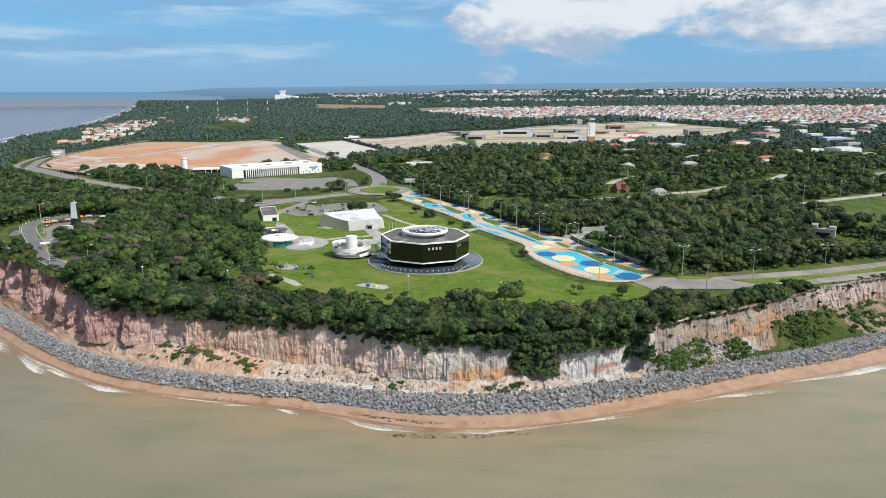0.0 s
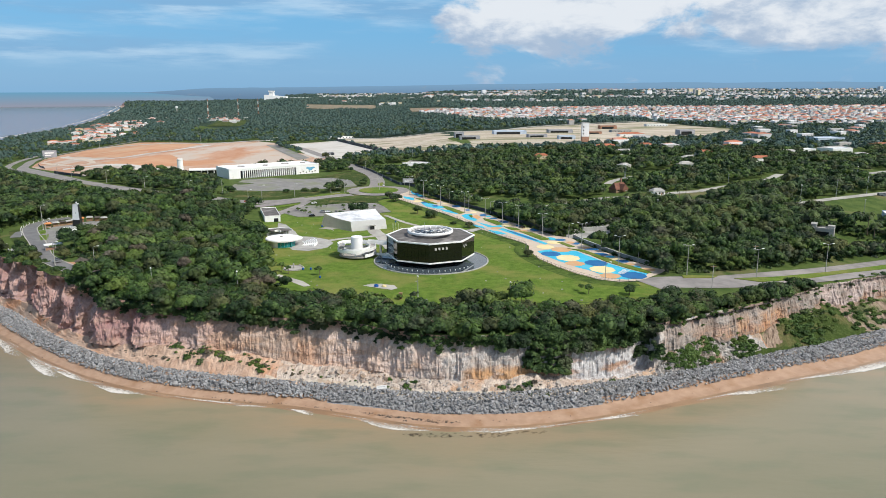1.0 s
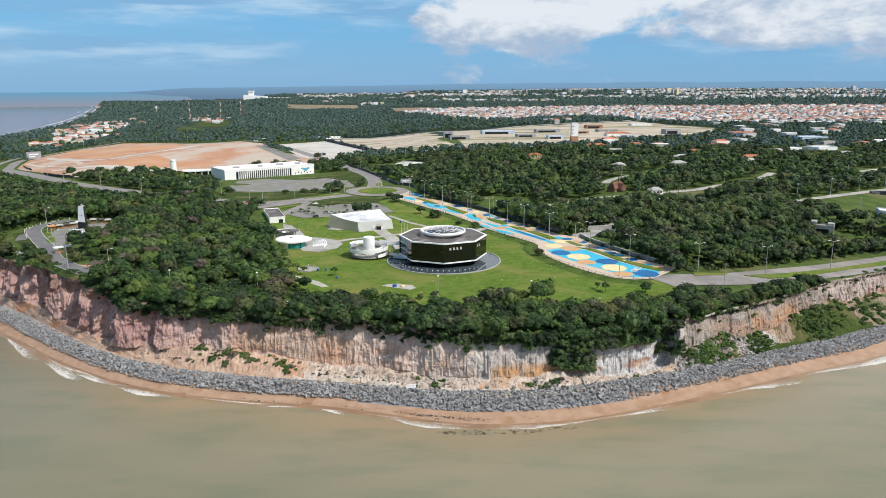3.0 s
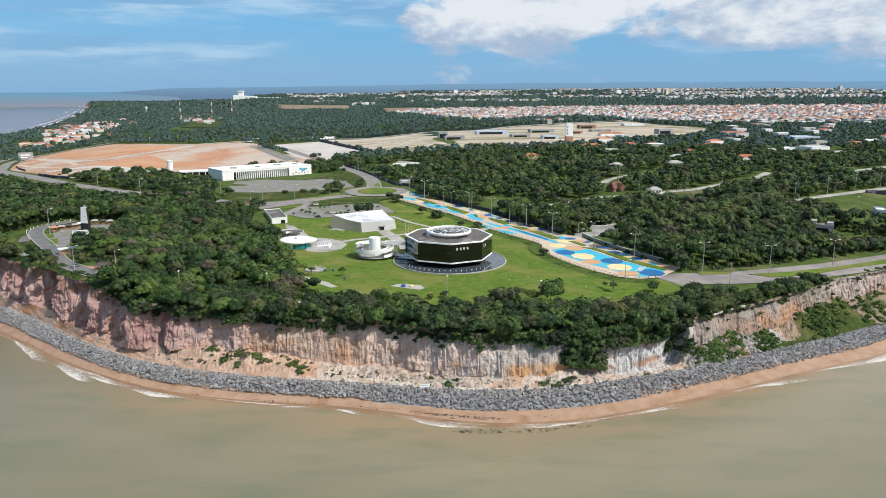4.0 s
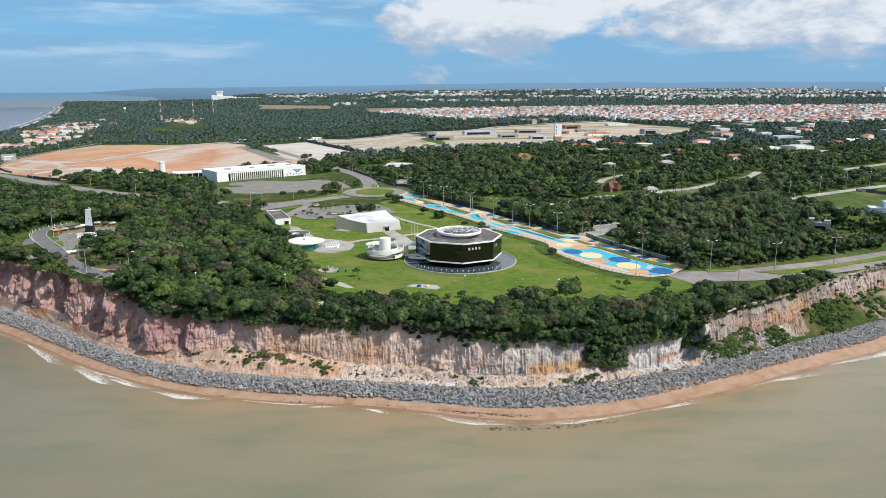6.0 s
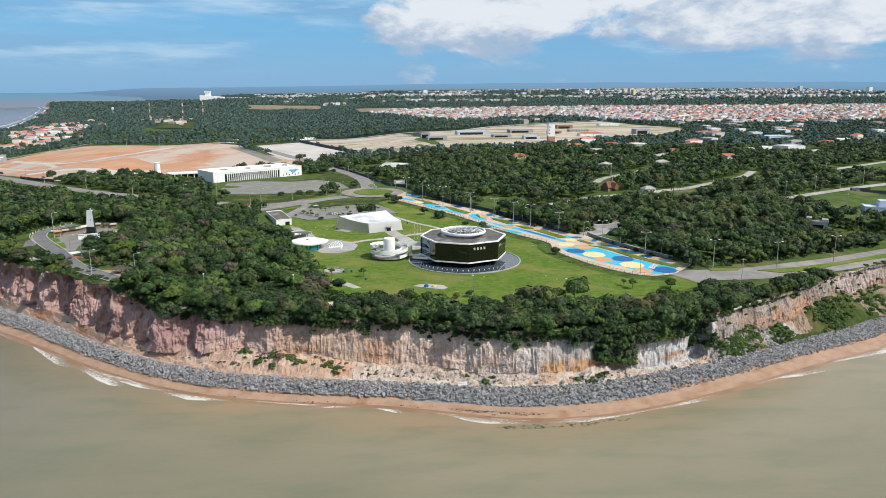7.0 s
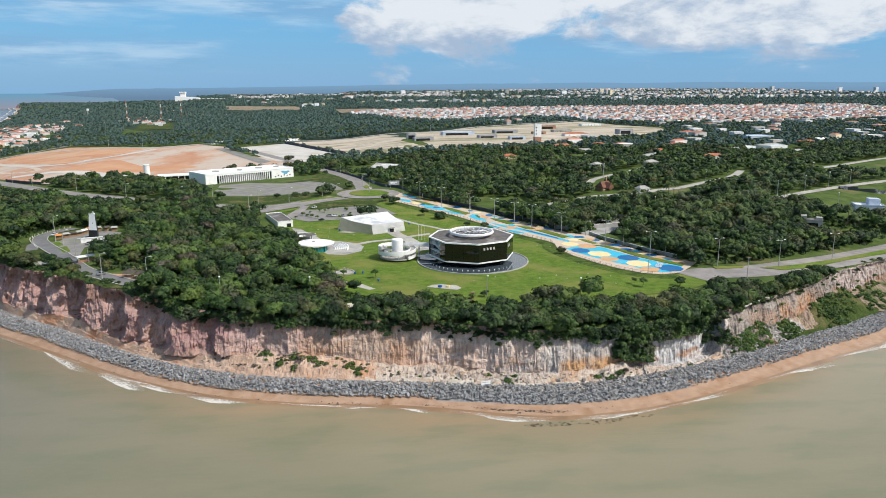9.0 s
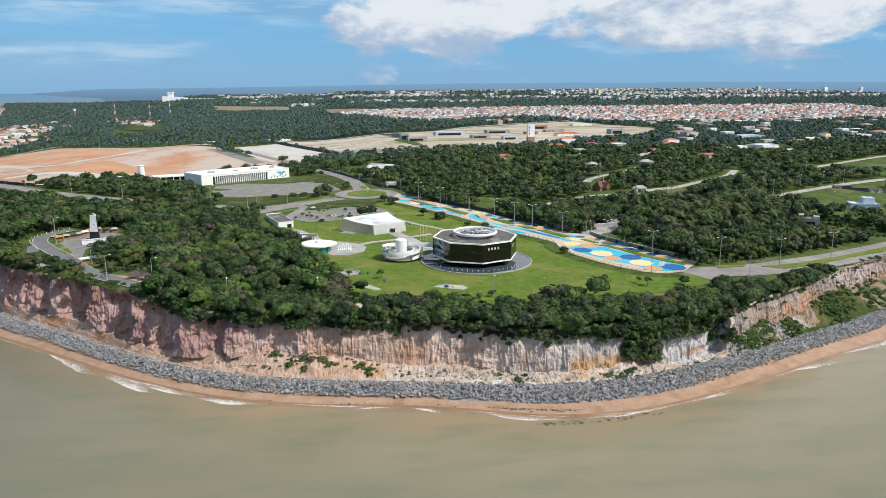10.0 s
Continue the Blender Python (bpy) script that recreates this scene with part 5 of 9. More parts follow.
VILLAGE = [(-610, 1250), (-720, 1250), (-900, 1850), (-870, 2080), (-760, 1960), (-690, 1700), (-620, 1450)]
GLADES = [[(28, 268), (49, 262), (63, 263), (76, 268), (88, 276), (100, 296), (60, 300), (30, 290)], [(-78, 263), (-70, 262), (-68, 281), (-77, 283)], [(-960, 3700), (-630, 3700), (-640, 3990), (-980, 3990)], [(230, 425), (248, 470), (302, 490), (362, 506), (335, 455), (305, 425), (288, 398), (258, 402)], [(-262, 400), (-240, 368), (-215, 336), (-195, 312), (-170, 290), (-160, 303), (-180, 318), (-205, 350), (-232, 388), (-250, 415)],
          [(-42, 550), (-18, 548), (10, 490), (34, 440), (48, 400), (60, 362), (97, 300), (60, 318), (38, 360), (22, 420), (-2, 470), (-30, 535)],
          [(-132, 500), (-128, 480), (-100, 468), (-36, 486), (-34, 552), (-60, 562), (-110, 548), (-138, 522)],
          [(-134, 448), (-134, 490), (-100, 490), (-96, 400), (-106, 400), (-112, 436)],
          [(-250, 425), (-236, 444), (-205, 440), (-196, 418), (-190, 385), (-196, 350), (-222, 362), (-236, 396)],
          [(-104, 462), (-129, 492), (-132, 445), (-108, 440)], [(-195, 332), (-165, 329), (-155, 315), (-162, 303), (-180, 312)],
          [(-255, 735), (-270, 708), (-250, 672), (-222, 655), (-200, 630), (-183, 570), (-70, 600), (-64, 700), (-95, 725), (-112, 718), (-130, 760)],
          [(-84, 552), (-150, 518), (-185, 560), (-173, 578), (-115, 592), (-73, 615), (-66, 690), (-100, 720), (-128, 664)], [(-275, 735), (-250, 735), (-250, 705), (-275, 705)],
          [(-37, 555), (-24, 540), (-14, 600), (-36, 645), (-50, 690), (-66, 690), (-58, 600)],
          [(92, 284), (95, 297), (230, 338), (420, 420), (420, 330), (165, 296), (138, 288), (118, 283)], [(140, 262), (140, 300), (420, 420), (420, 300)],
          [(234.1, 444.3), (261.9, 465.6), (308.9, 482.3), (299.5, 461), (262.8, 428.1), (247.4, 418.4), (231.3, 427.6)], [(167.2, 457.7), (189.8, 461.5), (194, 468.9), (178.4, 468.5)], [(197.2, 526.5), (200.9, 507.2), (215.5, 510.1), (223.5, 531.5)],
          [(362.1, 555.3), (398.3, 601.6), (472, 656.9), (568.5, 660.4), (490.3, 565.4), (390.8, 540.5)], [(256.4, 413.2), (273.2, 404.9), (302.9, 418.8), (294.9, 439.5), (271.1, 430.2)], [(132.7, 681.8), (160.7, 711.3), (196.2, 736.9), (185.8, 707.4), (158.8, 684.9)],
          [(-480, 1390), (-390, 1410), (-440, 1700), (-480, 1895), (-575, 1895), (-520, 1600)], [(-430, 2440), (-330, 2500), (-190, 2380), (-225, 2844), (-540, 3036)], [(-70, 2080), (40, 1960), (69, 2265), (-90, 2533)], [(-33.1, 824.1), (-7, 789.8), (-8.5, 748), (-13.3, 728.3), (-40, 721), (-52, 700), (-80, 760), (-48, 787.5)], [(385, 735), (470, 735), (500, 830), (420, 836)],
          [(66, 400), (115.3, 447.4), (119.3, 437.5), (90, 400), (100, 345), (92, 345), (76, 392)], [(197, 394), (228, 398), (236, 374), (210, 364)], [(125.8, 554.1), (145.9, 543), (147.2, 524.3), (130.5, 530.5)]]

# ---------------- buildings ----------------
def glass(name, tint, rough=0.04, ior=1.9):
    m = bpy.data.materials.new(name)
    m.use_nodes = True
    nt = m.node_tree
    b = nt.nodes["Principled BSDF"]
    n, geo, bp = nt.nodes.new("ShaderNodeTexNoise"), nt.nodes.new("ShaderNodeNewGeometry"), nt.nodes.new("ShaderNodeBump")
    n.inputs["Scale"].default_value = 0.5
    nt.links.new(geo.outputs["Position"], n.inputs[0])
    nt.links.new(n.outputs[0], bp.inputs["Height"])
    bp.inputs["Strength"].default_value, bp.inputs["Distance"].default_value = 0.08, 0.05
    nt.links.new(bp.outputs[0], b.inputs["Normal"])
    b.inputs["Base Color"].default_value = (*tint, 1)
    b.inputs["Roughness"].default_value, b.inputs["IOR"].default_value = rough, ior
    return m


M_MIRROR = glass("dark_mirror_glass", (0.008, 0.009, 0.007), 0.05, 1.5)
M_TEALGLASS = glass("teal_glass", (0.02, 0.22, 0.22), 0.06, 1.5)
M_DARKGLASS = glass("dark_window_glass", (0.015, 0.018, 0.02), 0.08, 1.5)
M_POOL = glass("shallow_pool_water", (0.065, 0.085, 0.100), 0.03, 1.45)
M_BRICKY = surface("raw_brick", (0.30, 0.16, 0.10), (0.38, 0.22, 0.15), 0.5, 0.95, 0.2, 3.0)
M_GREYWALL = surface("grey_render", (0.30, 0.31, 0.34), (0.38, 0.39, 0.42), 0.4, 0.9, 0.1, 3.0, (0.24, 0.24, 0.26), 0.15, 0.54, 0.68)
M_BLUEWALL = surface("pale_blue_render", (0.42, 0.50, 0.62), (0.48, 0.56, 0.68), 0.4, 0.9, 0.1, 3.0)
M_METALROOF = surface("blue_grey_sheet_roof", (0.42, 0.50, 0.60), (0.52, 0.59, 0.68), 0.2, 0.5, 0.1, 3.0)
M_DARKWALL = surface("dark_site_hoarding", (0.035, 0.04, 0.05), (0.07, 0.075, 0.085), 0.15, 0.8, 0.1, 3.0, (0.32, 0.33, 0.35), 0.12, 0.60, 0.64)
M_ORANGECLOTH = surface("orange_awning", (0.55, 0.20, 0.06), (0.62, 0.26, 0.09), 0.6, 0.8, 0.0)
M_THATCH = surface("dark_thatch", (0.055, 0.045, 0.04), (0.10, 0.085, 0.07), 0.8, 0.95, 0.6, 5.0)
M_WOOD = surface("weathered_wood", (0.24, 0.15, 0.08), (0.33, 0.22, 0.13), 1.0, 0.9, 0.3, 6.0)
M_MURAL = surface("blue_mural_paint", (0.10, 0.34, 0.52), (0.16, 0.42, 0.60), 0.5, 0.7, 0.0)


def polar(r, deg, x=0.0, y=0.0):
    return (x + r * math.cos(radians(deg)), y + r * math.sin(radians(deg)))


def octagon(r, a0=-1.5):
    return [polar(r, a0 + 45 * i) for i in range(8)]


def oct_ring(r0, r1, z0, z1):
    """A band between two octagons, solid."""
    bm = bmesh.new()
    loops = [[bm.verts.new((x, y, z)) for x, y in octagon(r)] for r, z in ((r0, z0), (r1, z0), (r1, z1), (r0, z1))]
    for a, b in zip(loops, loops[1:] + loops[:1]):
        for i in range(8):
            bm.faces.new((a[i], a[(i + 1) % 8], b[(i + 1) % 8], b[i]))
    bmesh.ops.recalc_face_normals(bm, faces=bm.faces[:])
    return bm


def slab_between(a, b, z0, z1, thick):
    """An upright slab from plan point a to b."""
    a, b = Vector(a), Vector(b)
    n = (b - a).normalized()
    n = Vector((-n.y, n.x)) * thick / 2
    return solid([tuple(a - n), tuple(b - n), tuple(b + n), tuple(a + n)], z0, z1)


def bar(p, q, r=0.08, n=5):
    """A round bar from p to q."""
    p, q = Vector(p), Vector(q)
    d = q - p
    bm = bmesh.new()
    bmesh.ops.create_cone(bm, cap_ends=True, segments=n, radius1=r, radius2=r, depth=d.length)
    bmesh.ops.transform(bm, matrix=Matrix.Translation((p + q) / 2) @ d.to_track_quat("Z", "Y").to_matrix().to_4x4(), verts=bm.verts)
    return bm


def joined(*parts):
    out = bmesh.new()
    for b in parts:
        me = bpy.data.meshes.new("tmp")
        b.to_mesh(me)
        b.free()
        out.from_mesh(me)
        bpy.data.meshes.remove(me)
    return out


OCT_X, OCT_Y, OCT_Z = -9.2, 350.4, 22.15
OCT_R, GLASS_Z0, GLASS_Z1 = 22.2, 3.4, 12.3


def observation_building():
    e = empty("observation_building", OCT_X, OCT_Y, OCT_Z, "octagonal dark mirror-glass building with white bands", "building")
    part("pedestal", lathe([(0, -0.4), (11.5, -0.4), (11.5, 0.8), (13, 1.6), (0, 1.6)], 48), M_BLACK, e, "dark recessed round base")
    part("soffit", prism(bmesh.new(), octagon(13.5), 1.4, GLASS_Z0 - 0.7, octagon(OCT_R + 0.1)), M_MIRROR, e, "dark glossy sloping underside")
    part("lower_band", oct_ring(OCT_R - 1.0, OCT_R + 0.28, GLASS_Z0 - 0.65, GLASS_Z0), M_WHITE, e, "white lower band")
    part("upper_band", oct_ring(OCT_R - 0.7, OCT_R + 0.28, GLASS_Z1, GLASS_Z1 + 0.6), M_WHITE, e, "white roof parapet")
    part("roof", solid(octagon(OCT_R - 0.6), GLASS_Z1 - 0.4, GLASS_Z1 + 0.35), M_ROOFDARK, e, "dark stained roof membrane")
    cor = octagon(OCT_R)
    # the body behind the glass, open in one bay where the stairs stand
    inner = octagon(OCT_R - 0.35)
    open_face = 4
    for i in range(8):
        a, b = Vector(inner[i]), Vector(inner[(i + 1) % 8])
        if i == open_face:
            # loggia: back wall, floor, side cheek, stairs
            inn = (a + b) / 2
            inn = inn.normalized() * (-2.4)
            c0, c1 = a + inn, b + inn
            part("loggia_wall", slab_between(c0, c1, GLASS_Z0, GLASS_Z1, 0.3), M_DARKWALL, e, "dark inner wall of an open bay")
            part("loggia_floor", solid([tuple(a), tuple(b), tuple(c1), tuple(c0)], GLASS_Z0 - 0.1, GLASS_Z0 + 0.2), M_PATH, e)
            for u in (0.0, 0.66):
                p = a.lerp(b, u)
                part("cheek_wall", slab_between(p, p + inn, GLASS_Z0, GLASS_Z1, 0.25), M_GREYWALL, e, "grey end wall of the open bay")
            for lift in (3.0, 6.0):
                q0, q1 = a, a.lerp(b, 0.66)
                part("landing", solid([tuple(q0), tuple(q1), tuple(q1 + inn), tuple(q0 + inn)], GLASS_Z0 + lift - 0.12, GLASS_Z0 + lift + 0.12), M_WHITE, e, "white landing slab")
            for u in (0.06, 0.14, 0.22, 0.30, 0.38, 0.46, 0.54, 0.62):
                p = a.lerp(b, u)
                part("mullion", slab_between(p, a.lerp(b, u + 0.014), GLASS_Z0 + 6.1, GLASS_Z1, 0.2), M_WHITE, e)
            for u0, u1, z0, z1 in ((0.05, 0.62, 10.6, 7.0), (0.62, 0.10, 7.0, 3.6)):
                p, q = a.lerp(b, u0) + inn * 0.35, a.lerp(b, u1) + inn * 0.35
                w = inn.normalized() * 1.2
                bm = bmesh.new()
                prism_pts = [(p.x, p.y), (q.x, q.y), (q.x + w.x, q.y + w.y), (p.x + w.x, p.y + w.y)]
                prism(bm, prism_pts, [z0 - 0.4, z1 - 0.4, z1 - 0.4, z0 - 0.4], [z0, z1, z1, z0])
                stair = part("stair", bm, M_WHITE, e, "white stair flight in the open bay")
                part("railing", joined(*[bar((p.x + (q.x - p.x) * t, p.y + (q.y - p.y) * t, z0 + (z1 - z0) * t), (p.x + (q.x - p.x) * t, p.y + (q.y - p.y) * t, z0 + (z1 - z0) * t + 1.0), 0.07, 4) for t in np.linspace(0, 1, 10)],
                                       bar((p.x, p.y, z0 + 1.0), (q.x, q.y, z1 + 1.0), 0.08, 4)), M_WHITE, stair)
            part("column", slab_between(a.lerp(b, 0.0), a.lerp(b, 0.02), GLASS_Z0, GLASS_Z1, 0.5), M_BLACK, e)
            continue
        part("core_wall", slab_between(a, b, GLASS_Z0, GLASS_Z1, 0.3), M_BLACK, e)
    # mirror panels, sharing one mesh for each row
    panel_w = (Vector(cor[1]) - Vector(cor[0])).length / 9
    bm = box(-panel_w / 2 + 0.025, -0.06, 0.03, panel_w / 2 - 0.025, 0.06, (GLASS_Z1 - GLASS_Z0) / 4 - 0.03)
    me = bpy.data.meshes.new("glass_panel")
    bm.to_mesh(me)
    bm.free()
    me.materials.append(M_MIRROR)
    rng = random.Random(4)
    for i in range(8):
        a, b = Vector(cor[i]), Vector(cor[(i + 1) % 8])
        ang = math.degrees(math.atan2(b.y - a.y, b.x - a.x))
        for c in range(9):
            if i == open_face and c < 6:
                continue
            for r in range(4):
                p = a.lerp(b, (c + 0.5) / 9)
                ob = new("glass_panel", me)
                ob.parent = e
                ob.matrix_basis = pose(p.x, p.y, GLASS_Z0 + r * (GLASS_Z1 - GLASS_Z0) / 4, rng.uniform(-0.5, 0.5), 0, ang + rng.uniform(-0.5, 0.5))
    # tilted-out vent windows
    for i, cs, z in ((6, (1.75, 2.75, 3.75, 4.75), 9.4), (7, (1.2, 2.6), 9.4)):
        a, b = Vector(cor[i]), Vector(cor[(i + 1) % 8])
        ang = math.degrees(math.atan2(b.y - a.y, b.x - a.x))
        out = (a + b).normalized() * 0.45
        for c in cs:
            p = a.lerp(b, c / 9) + out
            w = part("vent_window", box(-0.48, -0.05, 0, 0.48, 0.05, 1.25), M_CONCRETE, e, "small tilted-out pale window")
            w.matrix_basis = pose(p.x, p.y, z, -14, 0, ang)
    # round lantern on the roof
    top = GLASS_Z1 + 0.35
    part("lantern_drum", tube_ring(8.2, 8.9, top, top + 1.4, 64), M_ROOFDARK, e, "dark round drum on the roof")
    part("lantern_ring", lathe([(10.6, top + 1.9), (10.7, top + 1.5), (11.2, top + 1.5), (11.6, top + 1.9), (11.6, top + 2.6), (11.4, top + 2.9), (10.8, top + 2.9), (10.6, top + 2.5), (10.6, top + 1.9)], 72), M_WHITE, e, "white flying ring round the roof lantern")
    part("lantern_glass", lathe([(0, top + 2.55), (4, top + 2.5), (8.3, top + 1.9), (8.3, top + 1.3), (0, top + 1.3)], 40), M_DARKGLASS, e, "dark glass of the roof lantern")
    for k in range(20):
        a = 18 * k
        part("spoke", bar((*polar(8.0, a), top + 1.9), (*polar(10.6, a), top + 2.3), 0.2, 4), M_WHITE, e, "white spoke of the roof lantern")
    for k in range(14):
        a = k * 360 / 14 + 6
        h = 0.15 * math.sin(k * 2.3)
        part("rib", bar((*polar(2.0, a), top + 2.62), (*polar(8.2, a + 12), top + 2.05 + h), 0.12, 4), M_GREYWALL if k % 4 else M_WHITE, e)
    rng = random.Random(11)
    for k in range(26):
        a, r = rng.uniform(0, 360), rng.uniform(1.5, 7.2)
        x, y = polar(r, a)
        s = rng.uniform(0.5, 1.4)
        pnl = part("roof_panel", box(-s, -s * 0.6, 0, s, s * 0.6, 0.08), rng.choice((M_WHITE, M_CONCRETE, M_GREYWALL, M_ROOFDARK)), e, "loose pale panel on the roof lantern")
        pnl.matrix_basis = pose(x, y, top + 2.68 - 0.085 * r, rng.uniform(-10, 10), rng.uniform(-10, 10), rng.uniform(0, 180))
    part("mast", bar((-3, 4, top), (-3, 4, top + 5.5), 0.07), M_GREYMETAL, e, "thin roof mast")
    part("roof_box", box(6, 13, top, 8, 15, top + 1.2), M_CONCRETE, e)
    # the reflecting pool
    p = empty("reflecting_pool", OCT_X + 0.4, OCT_Y - 2.2, OCT_Z - 0.05, "round shallow reflecting pool with a pale rim", "pool")
    part("rim", tube_ring(28.5, 29.1, -0.3, 0.42, 96), M_CONCRETE, p, "pale concrete rim")
    part("water", lathe([(0, 0.22), (28.55, 0.22), (28.55, -0.2), (0, -0.2)], 96), M_POOL, p, "shallow still water over a dark floor")
    for k in range(24):
        a = -165 + k * 150 / 23 if k < 20 else 0
        if k >= 20:
            break
        x, y = polar(23.6, a)
        l = empty("pool_light", OCT_X + 0.4 + x, OCT_Y - 2.2 + y, OCT_Z + 0.15, "small pale light standing in the pool", "light", "pool lights")
        part("base", lathe([(0, -0.2), (0.16, -0.2), (0.12, 0.2), (0, 0.2)], 8), M_CONCRETE, l)
        part("head", lathe([(0, 0.2), (0.22, 0.22), (0.2, 0.45), (0, 0.5)], 8), M_WHITE, l)


observation_building()


def helix(r0, r1, a0, a1, z_of, h0, h1, n=120):
    """A band sweeping between radii r0..r1, from angle a0 to a1, its floor at z_of(t)+h0 and top at z_of(t)+h1."""
    bm = bmesh.new()
    last = None
    for i in range(n + 1):
        t = i / n
        a, z = a0 + (a1 - a0) * t, z_of(t)
        cur = [bm.verts.new((*polar(r, a), z + h)) for r, h in ((r0, h0), (r1, h0), (r1, h1), (r0, h1))]
        if last:
            for k in range(4):
                bm.faces.new((last[k], last[(k + 1) % 4], cur[(k + 1) % 4], cur[k]))
        else:
            bm.faces.new(cur)
        last = cur
    bm.faces.new(last[::-1])
    bmesh.ops.recalc_face_normals(bm, faces=bm.faces[:])
    return bm


def ramp_pavilion():
    x, y, z = -47.4, 358.2, 22.1
    e = empty("ramp_pavilion", x, y, z, "round white pavilion with a spiral ramp round a drum", "pavilion")
    part("drum", lathe([(0, 0), (3.0, 0), (3.0, 10.3), (2.85, 10.5), (0, 10.5)], 48), M_WHITE, e, "tall white drum")
    rise = lambda t: 1.7 + 4.9 * t
    part("ramp", helix(6.9, 9.9, -60, 570, rise, -0.3, 0.0, 160), M_CONCRETE, e, "pale spiral ramp slab")
    part("outer_parapet", helix(9.75, 10.0, -60, 570, rise, -0.6, 1.05, 160), M_WHITE, e, "white outer parapet of the ramp")
    part("inner_parapet", helix(6.7, 6.9, -60, 570, rise, -0.35, 0.9, 160), M_WHITE, e, "white inner parapet of the ramp")
    part("floor", lathe([(0, 0.0), (6.4, 0.0), (9.2, 0.9), (9.2, 1.2), (0, 1.2)], 48), M_PATH, e, "pale floor on an undercut base")
    for k in range(6):
        part("column", bar((*polar(7.6, 30 + 60 * k), 1.0), (*polar(7.6, 30 + 60 * k), 1.7 + 4.9 * ((90 + 60 * k) % 360) / 630), 0.22, 8), M_WHITE, e)
    # bridge from the ramp's top to the glass building
    b = empty("footbridge", 0, 0, z, "white footbridge between pavilion and glass building", "bridge")
    a0, a1 = Vector((x + 7.2 * math.cos(radians(-80 + 130)), y + 7.4)), Vector((-29.5, 361.5))
    d = (a1 - a0).normalized()
    n = Vector((-d.y, d.x))
    part("deck", slab_between(a0, a1, 5.6, 6.0, 3.4), M_CONCRETE, b)
    for s in (-1, 1):
        part("parapet", slab_between(a0 + n * 1.7 * s, a1 + n * 1.7 * s, 5.4, 7.0, 0.25), M_WHITE, b, "white parapet")
    m = a0.lerp(a1, 0.55)
    part("pier", slab_between(m - n * 0.9, m + n * 0.9, 0, 5.6, 0.6), M_WHITE, b)
    # entrance bridge over the ground floor, and low walls
    w = empty("low_bridge", 0, 0, z, "low pale walkway to the glass building", "bridge")
    part("deck", slab_between((-37, 357), (-27, 352.5), 1.2, 1.6, 3.0), M_CONCRETE, w)
    part("parapet", slab_between((-37, 355.4), (-27, 351), 1.2, 2.4, 0.2), M_WHITE, w)


ramp_pavilion()


